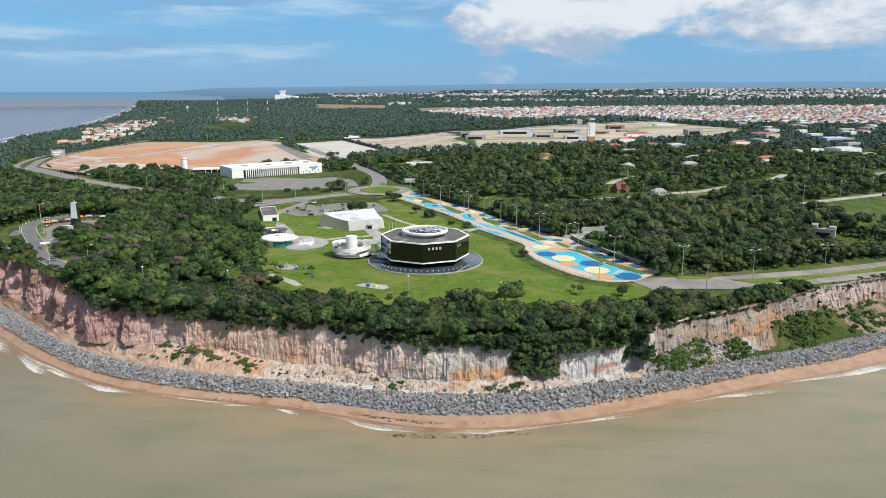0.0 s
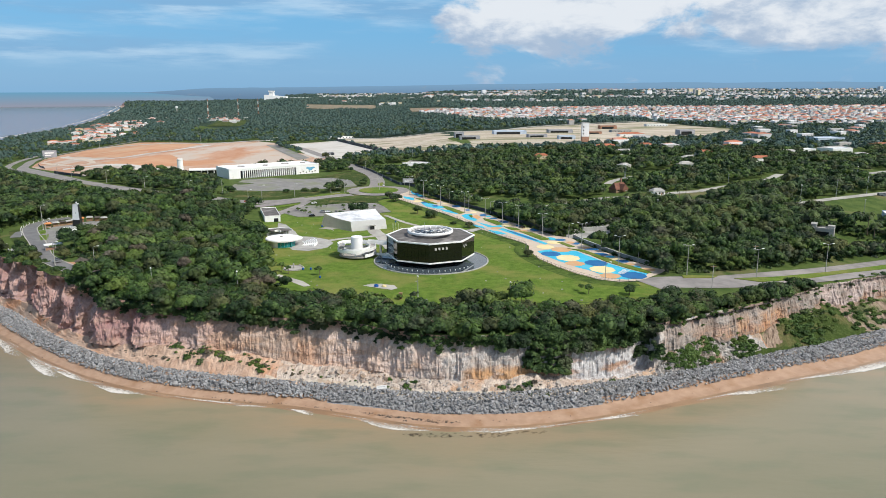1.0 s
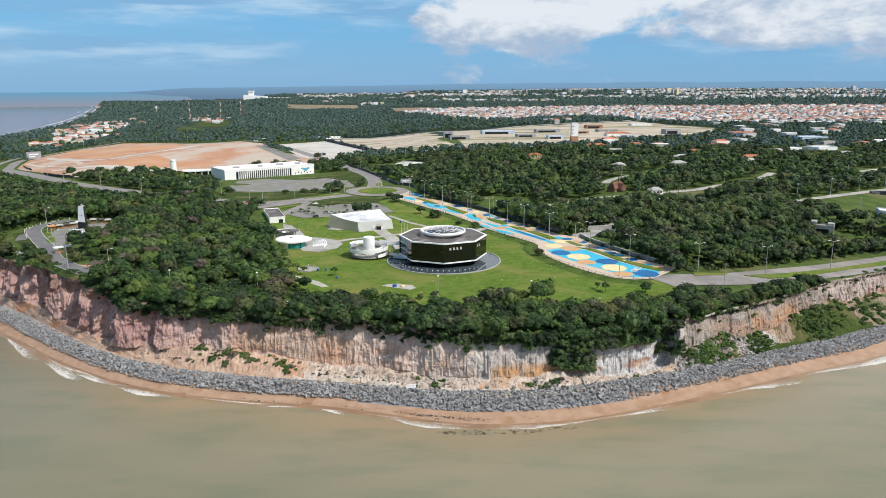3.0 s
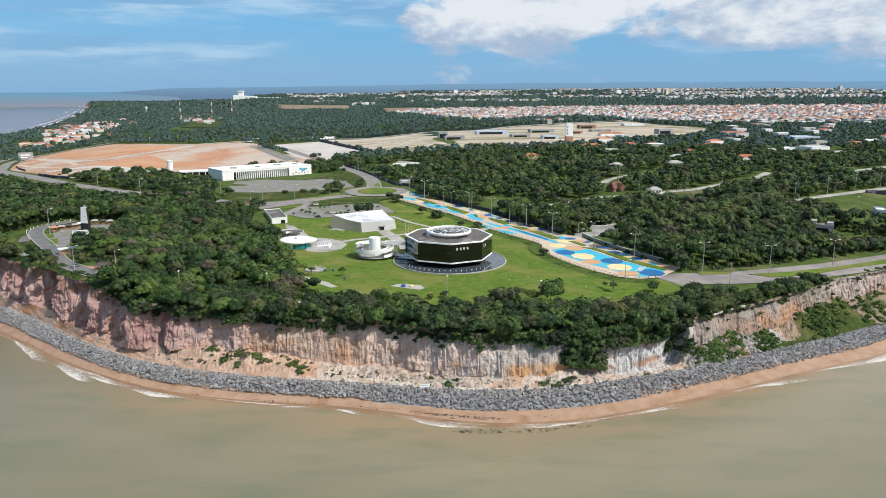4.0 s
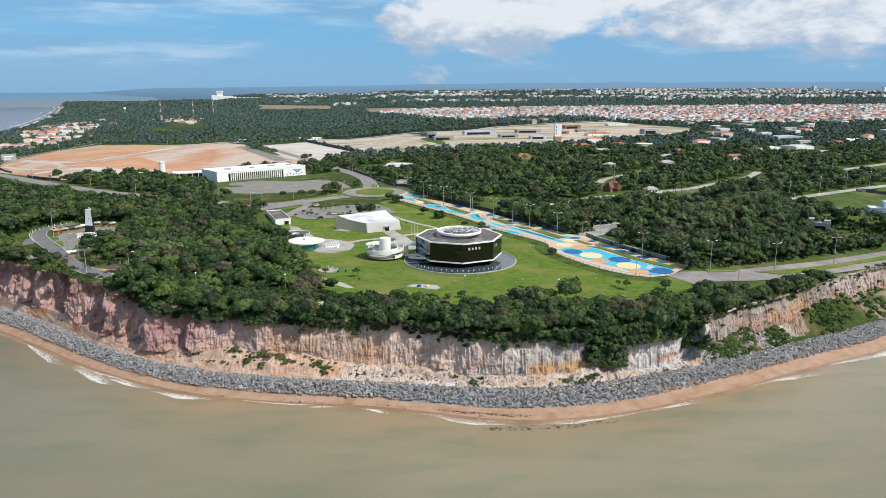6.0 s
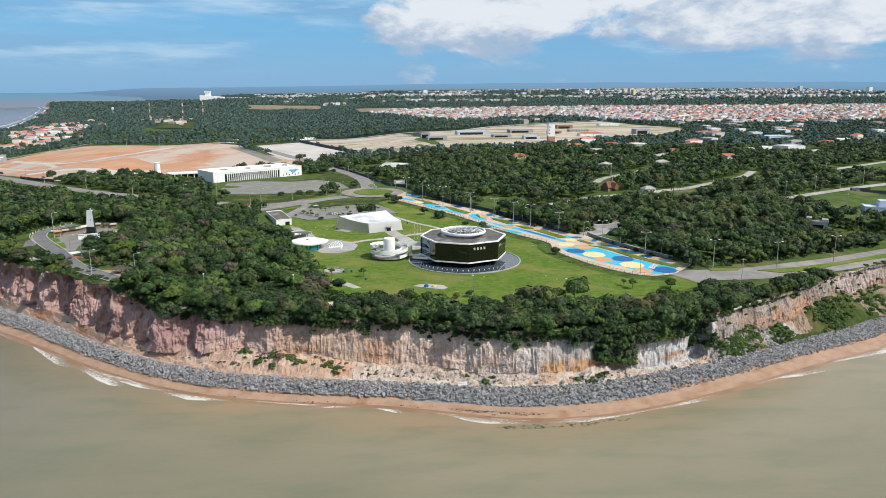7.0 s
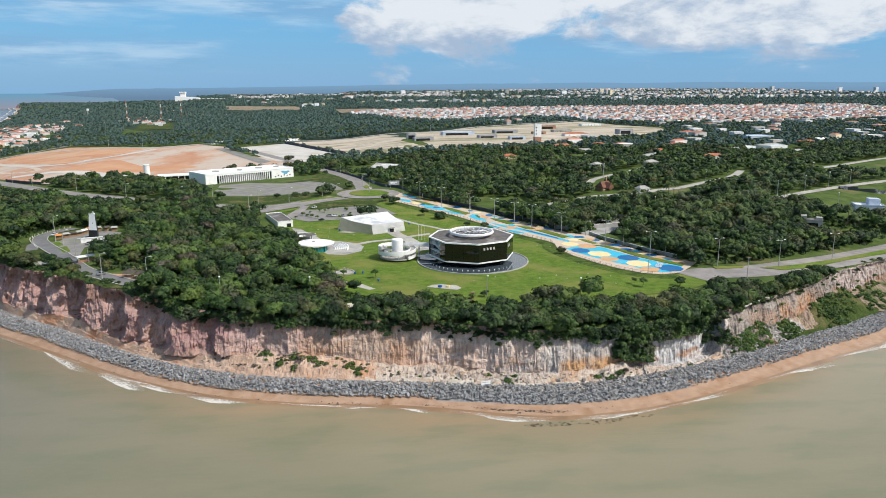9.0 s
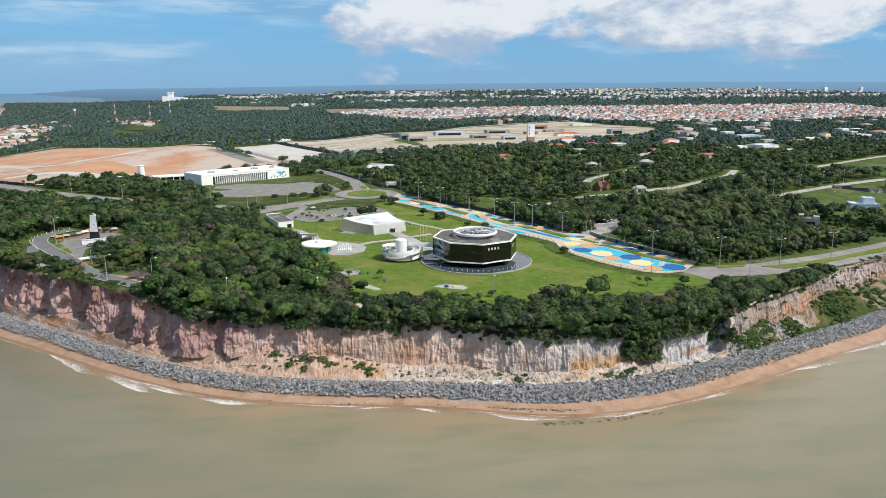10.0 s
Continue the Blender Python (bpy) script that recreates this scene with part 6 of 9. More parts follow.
def auditorium():
    e = empty("auditorium", 0, 0, 22.1, "white auditorium with leaning walls and a sagging roof", "building")
    bot = [(-57.2, 423.0), (-36.3, 432.3), (-41.5, 462.5), (-78.8, 441.3)]
    top = [(-57.9, 424.2), (-37.3, 433.4), (-45.6, 460.6), (-76.3, 441.6)]
    zt = [5.4, 5.3, 7.2, 7.4]
    n = 10
    # roof: ruled between front and back edges, sagging in the middle
    bm = bmesh.new()
    g = [[None] * (n + 1) for _ in range(n + 1)]
    for i in range(n + 1):
        for j in range(n + 1):
            u, v = i / n, j / n
            p = Vector(top[0]).lerp(Vector(top[1]), u).lerp(Vector(top[3]).lerp(Vector(top[2]), u), v)
            z = (zt[0] * (1 - u) + zt[1] * u) * (1 - v) + (zt[3] * (1 - u) + zt[2] * u) * v - 0.6 * math.sin(math.pi * v) + 0.45
            g[i][j] = bm.verts.new((p.x, p.y, z))
    for i in range(n):
        for j in range(n):
            bm.faces.new((g[i][j], g[i + 1][j], g[i + 1][j + 1], g[i][j + 1]))
    part("roof", bm, surface("white_roof_sheet", (0.70, 0.71, 0.73), (0.78, 0.79, 0.81), 0.15, 0.55, 0.1, 1.0, (0.46, 0.47, 0.50), 0.12, 0.50, 0.64), e, "pale stained sagging roof", True)

    def wall(k0, k1, mat, word, sag):
        b2 = bmesh.new()
        lo, hi = [], []
        for i in range(n + 1):
            t = i / n
            p, q = Vector(bot[k0]).lerp(Vector(bot[k1]), t), Vector(top[k0]).lerp(Vector(top[k1]), t)
            lo.append(b2.verts.new((p.x, p.y, -0.3)))
            hi.append(b2.verts.new((q.x, q.y, zt[k0] * (1 - t) + zt[k1] * t - (0.6 * math.sin(math.pi * t) if sag else 0) + 0.6)))
        for i in range(n):
            b2.faces.new((lo[i], lo[i + 1], hi[i + 1], hi[i]))
        bmesh.ops.solidify(b2, geom=b2.faces[:], thickness=0.5)
        part("wall", b2, mat, e, word)

    wall(0, 1, M_FRESHWHITE, "white front wall", False)
    wall(1, 2, M_WHITE, "white side wall", True)
    wall(2, 3, M_WHITE, "white rear wall", False)
    # this side is pale cream, the other three walls white
    wall(3, 0, surface("pale_cream_side", (0.74, 0.68, 0.52), (0.80, 0.75, 0.60), 0.3, 0.8, 0.05, 2.0, (0.60, 0.54, 0.40), 0.1, 0.58, 0.72), "cream side wall", True)
    d = (Vector(bot[1]) - Vector(bot[0])).normalized()
    nrm = Vector((d.y, -d.x))
    p = Vector(bot[0]).lerp(Vector(bot[1]), 0.50)
    part("porch", solid([tuple(p - nrm * 0.2), tuple(p + d * 3.4 - nrm * 0.2), tuple(p + d * 3.4 + nrm * 1.6), tuple(p + nrm * 1.6)], 2.7, 3.1), M_CONCRETE, e, "concrete porch roof")
    door = part("door", solid([tuple(p + d * 0.3), tuple(p + d * 3.1), tuple(p + d * 3.1 + nrm * 0.12), tuple(p + d * 0.3 + nrm * 0.12)], 0, 2.7), M_DARKGLASS, e, "dark glass entrance")
    part("frame", solid([tuple(p + d * 1.65), tuple(p + d * 1.75), tuple(p + d * 1.75 + nrm * 0.2), tuple(p + d * 1.65 + nrm * 0.2)], 0, 2.7), M_BLACK, door)
    for k in range(3):
        q = Vector((-27.6 - 1.7 * k, 401.5 + 1.2 * k))
        f = empty("flagpole", q.x, q.y, 22.1, "thin white flagpole on the lawn", "flagpole", "flagpoles")
        part("pole", bar((0, 0, 0), (0, 0, 9), 0.07), M_WHITE, f)
        part("base", box(-0.3, -0.3, 0, 0.3, 0.3, 0.3), M_CONCRETE, f)


auditorium()


def amphitheatre():
    e = empty("theatre_canopy", -91.6, 384.5, 22.1, "round white canopy roof over a teal glass room", "pavilion")
    drop = [polar(9.2, a) for a in np.linspace(62, 306, 34)] + [(9.0, -4.2), (11.0, -0.8), (11.2, 1.6), (8.6, 5.2)]
    bm = bmesh.new()
    loops = [[bm.verts.new((x * q, y * q, z)) for x, y in drop] for q, z in ((0.86, 3.2), (0.98, 3.5), (1.0, 4.2), (0.95, 4.7), (0.55, 4.95))]
    for lo, hi in zip(loops, loops[1:]):
        for i in range(len(drop)):
            j = (i + 1) % len(drop)
            bm.faces.new((lo[i], lo[j], hi[j], hi[i]))
    bm.faces.new(loops[0][::-1])
    bm.faces.new(loops[-1])
    part("roof", bm, M_WHITE, e, "thick drop-shaped white roof")
    part("wall", helix(6.6, 6.9, 150, 400, lambda t: 0.0, 0.0, 3.3, 50), M_WHITE, e, "curved white wall")
    for k in range(9):
        part("window", helix(7.1, 7.25, 262 + 14.5 * k, 275.5 + 14.5 * k, lambda t: 0.0, 0.2, 3.25, 6), M_TEALGLASS, e, "teal glass pane")
    part("end_wall", slab_between(polar(8.2, -42), polar(6.0, -42), 0, 3.4, 0.35), M_TEALGLASS, e, "teal end wall")
    part("roof_vent", box(-1, -0.5, 4.95, 0.4, 0.5, 5.4), M_CONCRETE, e)
    c = empty("crescent_canopy", -99.3, 408.5, 22.1, "low white crescent canopy with a dark roof", "pavilion")
    part("roof", helix(2.0, 8.6, 30, 165, lambda t: 0.0, 3.0, 3.4, 40), M_ROOFDARK, c, "dark roof deck")
    part("fascia", helix(8.5, 8.9, 25, 170, lambda t: 0.0, 2.7, 3.8, 40), M_WHITE, c, "white curved fascia")
    part("front_fascia", helix(1.7, 2.0, 30, 165, lambda t: 0.0, 2.7, 3.8, 30), M_WHITE, c)
    for k in range(5):
        part("column", bar((*polar(6, 40 + 28 * k), 0), (*polar(6, 40 + 28 * k), 3.0), 0.25, 8), M_WHITE, c)
    part("wall", helix(7.2, 7.5, 40, 160, lambda t: 0.0, 0, 3.0, 30), M_WHITE, c)
    s = empty("seating_steps", -91.6, 386.5, 22.1, "curved concrete seating steps of an open-air theatre", "steps")
    for k in range(7):
        r = 11.5 + 1.15 * k
        part("step", helix(r, r + 0.55, -18, 34, lambda t: 0.0, 0.1, 0.45 + 0.16 * k, 20), M_WHITE, s)


amphitheatre()


def gatehouse():
    e = empty("service_building", 0, 0, 22.1, "low white service building with a dark flat roof", "building")
    pts = [(-116.8, 452.5), (-107.4, 456), (-118, 490), (-127.5, 486.5)]
    part("wall", solid(pts, -0.2, 3.9), M_WHITE, e)
    inset = [Vector(p).lerp(Vector((-117.4, 471)), 0.04) for p in pts]
    part("roof", solid([tuple(p) for p in inset], 3.9, 4.05), M_ROOFDARK, e, "dark flat roof")
    for i in range(4):
        part("parapet", slab_between(pts[i], pts[(i + 1) % 4], 3.9, 4.4, 0.3), M_WHITE, e)
    a, b = Vector(pts[0]), Vector(pts[1])
    n = Vector((b.y - a.y, a.x - b.x)).normalized()
    for u0, u1 in ((0.58, 0.86),):
        p, q = a.lerp(b, u0) + n * 0.06, a.lerp(b, u1) + n * 0.06
        part("door", slab_between(p, q, 0, 2.6, 0.16), M_DARKGLASS, e, "dark doorway")


gatehouse()


def hall():
    Z = float(height(-160, 690))
    e = empty("convention_hall", 0, 0, Z, "long white hall with a row of vertical fins", "building")
    a, b, c, d = Vector((-197.2, 660.5)), Vector((-121.7, 711.5)), Vector((-141.5, 739)), Vector((-217, 688))
    ax = (b - a).normalized()
    n = Vector((ax.y, -ax.x))
    ft = [tuple(a), tuple(b), tuple(c), tuple(d)]
    part("wall", solid([tuple(a - n * 1.6), tuple(b - n * 1.6), tuple(c), tuple(d)], -0.5, 8.6), M_WHITE, e)
    part("roof", solid([tuple(Vector(p).lerp((a + c) / 2, 0.02)) for p in ft], 8.6, 9.0), M_WHITE, e, "white flat roof")
    for i in range(4):
        p, q = Vector(ft[i]), Vector(ft[(i + 1) % 4])
        part("parapet", slab_between(p, q, 8.6, 9.6, 0.4), M_WHITE, e)
    L_ = (b - a).length
    part("fascia", slab_between(a - n * 0.8, b - n * 0.8, 7.2, 8.62, 1.62), M_WHITE, e, "white deep fascia")
    part("end_wall", slab_between(a - n * 0.8, a.lerp(b, 0.12) - n * 0.8, -0.5, 7.25, 1.62), M_WHITE, e)
    part("end_wall", slab_between(a.lerp(b, 0.735) - n * 0.8, b - n * 0.8, -0.5, 7.25, 1.62), M_WHITE, e)
    part("window_band", slab_between(a.lerp(b, 0.12) - n * 1.5, a.lerp(b, 0.735) - n * 1.5, 0, 7.2, 0.1), M_DARKGLASS, e, "dark glass behind the fins")
    for k in range(26):
        u = 0.15 + 0.56 * k / 25
        p = a.lerp(b, u)
        part("fin", solid([tuple(p - ax * 0.35), tuple(p + ax * 0.35), tuple(p + ax * 0.35 - n * 1.4), tuple(p - ax * 0.35 - n * 1.4)], 0, 7.3), M_WHITE, e)
    # painted motif on the blank end: a soft blue shape
    pts = []
    for k in range(14):
        t = 2 * math.pi * k / 14
        r = 1 + 0.35 * math.sin(3 * t)
        q = a.lerp(b, 0.90) + ax * 4.2 * r * math.cos(t) + n * 0.02
        pts.append((q.x, q.y, 5.2 + 1.6 * r * math.sin(t)))
    bm = bmesh.new()
    f = bm.faces.new([bm.verts.new(p) for p in pts])
    ret = bmesh.ops.extrude_face_region(bm, geom=[f])
    for q in ret["geom"]:
        if isinstance(q, bmesh.types.BMVert):
            q.co += Vector((n.x, n.y, 0)) * 0.05
    part("mural", bm, M_MURAL, e, "blue painted motif")
    for k in range(6):
        p = a.lerp(b, 0.78 + 0.035 * k) + n * 0.03
        part("window", slab_between(p - ax * 0.5, p + ax * 0.5, 1.0 + 0.9 * (k % 2), 2.2 + 0.9 * (k % 2), 0.1), M_DARKGLASS, e)
    for u, v, s in ((0.2, 0.5, 3), (0.45, 0.4, 2.2), (0.7, 0.55, 3.4), (0.9, 0.5, 2.5)):
        p = a.lerp(b, u).lerp(d.lerp(c, u), v)
        part("roof_unit", box(p.x - s, p.y - s * 0.6, 9.0, p.x + s, p.y + s * 0.6, 10.2), M_CONCRETE, e, "grey roof plant")
    # low wing
    w = empty("hall_wing", 0, 0, Z, "low white wing with dark openings", "building")
    p0, p1 = Vector((-247, 698)), Vector((-219, 707))
    wx = (p1 - p0).normalized()
    wn = Vector((wx.y, -wx.x))
    part("roof", solid([tuple(p0 + wn * 2), tuple(p1 + wn * 2), tuple(p1 - wn * 12), tuple(p0 - wn * 12)], 3.8, 4.9), M_WHITE, w, "white slab roof")
    part("wall", solid([tuple(p0), tuple(p1), tuple(p1 - wn * 11), tuple(p0 - wn * 11)], -0.4, 3.8), M_DARKGLASS, w, "dark glazed wall")
    for k in range(6):
        p = p0.lerp(p1, k / 5) + wn * 1.2
        part("column", bar((p.x, p.y, 0), (p.x, p.y, 3.9), 0.35, 8), M_WHITE, w)
    # storage tank
    t = empty("water_tank", -262.6, 719.5, float(height(-262.6, 719.5)), "tall slim white water tank", "tank")
    part("shell", lathe([(0, 0), (2.9, 0), (2.9, 13.2), (2.6, 13.7), (0, 13.9)], 28), M_WHITE, t, smooth_faces=False)
    part("stain_band", lathe([(2.93, 12.2), (2.97, 12.2), (2.97, 12.8), (2.93, 12.8)], 28), M_CONCRETE, t)


hall()


def lighthouse():
    z = float(height(-208.5, 402)) + 0.1
    e = empty("lighthouse", -211.6, 402, z, "slender three-sided white lighthouse on a black base", "lighthouse")
    tri = lambda r, a0: [polar(r, a0 + 120 * i) for i in range(3)]
    a0 = -48
    part("base", prism(bmesh.new(), tri(3.5, a0), -0.3, 6.4, tri(2.9, a0)), M_BLACK, e, "black three-sided base")
    shaft = part("shaft", prism(bmesh.new(), tri(2.9, a0), 6.4, 15.2, tri(2.0, a0)), [M_WHITE, M_BLACK], e, "tapering shaft, white with one black side")
    for face in shaft.data.polygons:
        face.material_index = 1 if face.normal.x > 0.8 else 0
    part("gallery", prism(bmesh.new(), tri(2.15, a0), 15.2, 15.45, tri(2.15, a0)), M_WHITE, e)
    part("lantern", lathe([(0, 15.4), (0.5, 15.4), (0.5, 16.2), (0.3, 16.6), (0, 16.7)], 12), M_GREYMETAL, e, "small lantern")
    part("window", box(-0.3, -1.35, 10.0, 0.3, -1.1, 10.6), M_DARKGLASS, e)
    w = empty("boundary_wall", 0, 0, z, "long low white wall by the lighthouse", "wall")
    part("wall", slab_between((-217.5, 396.5), (-199.5, 404), -0.3, 2.6, 0.5), M_WHITE, w)
    part("coping", slab_between((-217.5, 396.5), (-199.5, 404), 2.6, 2.85, 1.3), M_WHITE, w)
    t = empty("tent", -207, 392, float(height(-207, 392)), "small white pitched tent", "tent")
    part("canopy", prism(bmesh.new(), [(-3, -2.4), (3, -2.4), (3, 2.4), (-3, 2.4)], 2.2, 3.6, [(-0.3, -0.2), (0.3, -0.2), (0.3, 0.2), (-0.3, 0.2)]), M_WHITE, t)
    for sx in (-2.8, 2.8):
        for sy in (-2.2, 2.2):
            part("leg", bar((sx, sy, 0), (sx, sy, 2.3), 0.06), M_GREYMETAL, t)
    # craft stalls round the yard
    rng = random.Random(3)
    spots = [(-234, 411), (-231.3, 414.5), (-228.5, 417), (-226, 419.8), (-224.6, 424), (-223.5, 429), (-219.5, 432), (-214.5, 431.5), (-210, 430.5)]
    for k, (x, y) in enumerate(spots):
        zz = float(height(x, y)) + 0.1
        roof = (M_ORANGECLOTH, M_CONCRETE, M_THATCH, M_CONCRETE, M_WHITE)[k % 5]
        s = empty("market_stall", x, y, zz, ("small craft stall with an orange awning", "small craft stall with a grey roof", "small craft stall with a dark thatched roof",
                  "small craft stall with a grey roof", "small craft stall with a white roof")[k % 5], "stall", "stalls by the lighthouse", turn=rng.uniform(20, 50))
        part("roof", prism(bmesh.new(), [(-2, -1.7), (2, -1.7), (2, 1.7), (-2, 1.7)], 2.2, 3.0, [(-1.4, -0.2), (1.4, -0.2), (1.4, 0.2), (-1.4, 0.2)]), roof, s)
        part("counter", box(-1.6, -1.3, 0, 1.6, -0.9, 1.0), M_WOOD, s)
        part("back", box(-1.6, 1.1, 0, 1.6, 1.25, 2.2), M_WOOD, s)
        for sx in (-1.7, 1.7):
            part("post", bar((sx, -1.4, 0), (sx, -1.4, 2.25), 0.07), M_WOOD, s)
    for x, y, r in ((-172.3, 322.2, 3.6), (-167.2, 319.5, 3.4)):
        g = empty("gazebo", x, y, float(height(x, y)) + 0.1, "hipped gazebo with a dark thatched roof", "gazebo", "gazebos")
        part("roof", prism(bmesh.new(), [polar(r, 45 + 90 * i) for i in range(4)], 2.2, 4.0, [polar(0.3, 45 + 90 * i) for i in range(4)]), M_THATCH, g)
        for i in range(4):
            p = polar(r * 0.85, 45 + 90 * i)
            part("post", bar((*p, 0), (*p, 2.5), 0.12), M_WOOD, g)
    k = empty("kiosk", -201.2, 353.5, float(height(-201, 353)) + 0.1, "flat-roofed roadside kiosk with a white roof", "kiosk", turn=35)
    part("roof", box(-4.2, -1.8, 2.6, 4.2, 1.8, 3.0), M_WHITE, k)
    part("counter", box(-3.6, -1.2, 0, 3.6, 1.2, 1.1), M_BRICKY, k)
    for sx in (-3.8, 0, 3.8):
        part("post", bar((sx, -1.5, 0), (sx, -1.5, 2.6), 0.08), M_GREYMETAL, k)


lighthouse()

# ---------------- the shore: boulders, foam, scrub on the cliff ----------------
def cliff_face(x, q):
    """A point on the cliff at x, a fraction q of the way up."""
    i = int(np.argmin(np.abs(PROFILE["x"] - x)))
    lo, hi = PROFILE["talus"], len(PROFILE["d"]) - 1
    j = lo + int(round((hi - lo) * min(1.0, max(0.0, q))))
    s, k = shore(x)
    return float(s + PROFILE["d"][j, i] * k), float(PROFILE["z"][j, i])


def ground_z(x, d):
    """Height of the beach, the boulder bed's floor or the fallen earth at x, a distance d inland."""
    i = int(np.argmin(np.abs(PROFILE["x"] - x)))
    n = PROFILE["talus"]
    return float(np.interp(d, PROFILE["d"][:n, i], PROFILE["z"][:n, i]))


def along_shore(rng, n, x0, x1):
    """x places spread evenly by length of shore."""
    g = np.arange(x0, x1, 1.0)
    c = np.cumsum(shore(g)[1])
    return np.interp(rng.uniform(0, c[-1], n), c, g)


def boulder_mesh(seed):
    rng = np.random.default_rng(seed)
    p = rng.normal(0, 1, (11, 3))
    p /= np.linalg.norm(p, axis=1)[:, None]
    p *= rng.uniform(0.8, 1.1, (11, 1)) * np.array([1.0, 0.78, 0.62])
    bm = bmesh.new()
    for q in p:
        bm.verts.new(q)
    ret = bmesh.ops.convex_hull(bm, input=bm.verts[:])
    bmesh.ops.delete(bm, geom=[v for v in bm.verts if not v.link_faces], context="VERTS")
    bmesh.ops.triangulate(bm, faces=bm.faces[:])
    bm.verts.ensure_lookup_table()
    bm.verts.index_update()
    v = np.array([q.co[:] for q in bm.verts])
    f = np.array([[q.index for q in t.verts] for t in bm.faces])
    return v, f, bm


BED_D, BED_Z = [3.5, 5, 7, 9.5, 12, 14.5, 17], [0.4, 0.9, 2.0, 3.4, 4.4, 4.6, 4.2]


def build_boulders():
    rng = np.random.default_rng(21)
    temps = [boulder_mesh(500 + i) for i in range(16)]
    e = empty("boulder_revetment", 0, 0, 0, "long bank of grey granite boulders below the cliff", "boulders")
    e["kind"] = "structure"
    n = 26000
    xs = along_shore(rng, n, -420, 330)
    wide = 1 + 0.08 * np.sin(xs * 0.05)
    slim = 0.66 + 0.20 * smooth(xs, -60, 0) - 0.12 * smooth(xs, 30, 80)
    ds = 5.0 + 5.6 * wide + (rng.random(n) - 0.5) * 11.2 * wide * slim
    zs = np.interp(ds, BED_D, BED_Z)
    ds = ds + bank(xs) + rng.uniform(-0.35, 0.35, n)
    s, k = shore(xs)
    ys = s + ds * k
    size = rng.gamma(9.0, 0.058, n).clip(0.28, 0.90)
    turn = np.stack([rng.normal(0.25, 0.42, n), rng.normal(0, 0.42, n), rng.uniform(0, 6.283, n)], 1)
    near = np.argsort(np.abs(xs - 5) + 3.0 * np.abs(ds - bank(xs) - 8))[:290]
    chosen = np.zeros(n, bool)
    chosen[near] = True
    singles = []
    for v, f, bm in temps:
        me = bpy.data.meshes.new("boulder")
        bm.to_mesh(me)
        bm.free()
        me.materials.append(M_ROCKPART)
        singles.append(me)
    for i in near:
        ob = new("boulder", singles[i % 16])
        ob.parent = e
        ob.matrix_basis = Matrix.LocRotScale((xs[i], ys[i], zs[i]), Euler(turn[i]), (size[i] * 1.05,) * 3)
    vs, fs, base = [], [], 0
    for i in np.where(~chosen)[0]:
        v, f, _ = temps[i % 16]
        r = np.array(Euler(turn[i]).to_matrix())
        vs.append(v @ r.T * size[i] + np.array([xs[i], ys[i], zs[i]]))
        fs.append(f + base)
        base += len(v)
    me = mesh_of("boulder_bed", np.concatenate(vs), np.concatenate(fs), [M_ROCK])
    ob = new("boulder_bed", me)
    ob.parent = e
    ob["kind"] = "stuff"
    # rubble below the northern cliff
    n = 900
    xs = np.concatenate([along_shore(rng, 600, 76, 112), along_shore(rng, 300, -60, 75)])
    q = rng.uniform(0, 1, n) ** 1.5
    vs, fs, base = [], [], 0
    for i in range(n):
        s1, k1 = shore(xs[i])
        dt, zt = cliff_top(xs[i])
        foot = float(dt) - 4
        d = 15 + float(bank(xs[i])) + (foot - 15 - float(bank(xs[i]))) * q[i]
        zt2 = ground_z(xs[i], d)
        v, f, _ = temps[i % 16]
        sc = rng.uniform(0.2, 0.75) if rng.random() < 0.9 else rng.uniform(0.8, 1.6)
        r = np.array(Euler(rng.uniform(0, 6, 3)).to_matrix())
        vs.append(v @ r.T * sc + np.array([xs[i], float(s1 + d * k1), zt2 + 0.2]))
        fs.append(f + base)
        base += len(v)
    tagged(new("rubble", mesh_of("rubble", np.concatenate(vs), np.concatenate(fs), [M_SCREE])), "pale chalky rubble fallen from the cliff", "rubble", kind="stuff")


build_boulders()


def foam_material():
    m = bpy.data.materials.new("sea_foam")
    m.use_nodes = True
    nt = m.node_tree
    N, L = nt.nodes.new, nt.links.new
    b = nt.nodes["Principled BSDF"]
    b.inputs["Base Color"].default_value, b.inputs["Roughness"].default_value = (0.74, 0.71, 0.66, 1), 0.8
    geo, n, mr, at, add = N("ShaderNodeNewGeometry"), N("ShaderNodeTexNoise"), N("ShaderNodeMapRange"), N("ShaderNodeAttribute"), N("ShaderNodeMath")
    n.inputs["Scale"].default_value, n.inputs["Detail"].default_value, n.inputs["Roughness"].default_value, n.inputs["Distortion"].default_value = 0.75, 9.0, 0.72, 1.6
    L(geo.outputs["Position"], n.inputs[0])
    at.attribute_name = "froth"
    add.operation = "MULTIPLY_ADD"
    L(at.outputs["Fac"], add.inputs[0])
    add.inputs[1].default_value = 0.40
    L(n.outputs[0], add.inputs[2])
    L(add.outputs[0], mr.inputs[0])
    mr.inputs[1].default_value, mr.inputs[2].default_value, mr.inputs[4].default_value = 0.58, 0.86, 0.85
    L(mr.outputs[0], b.inputs["Alpha"])
    return m


M_FOAM = foam_material()
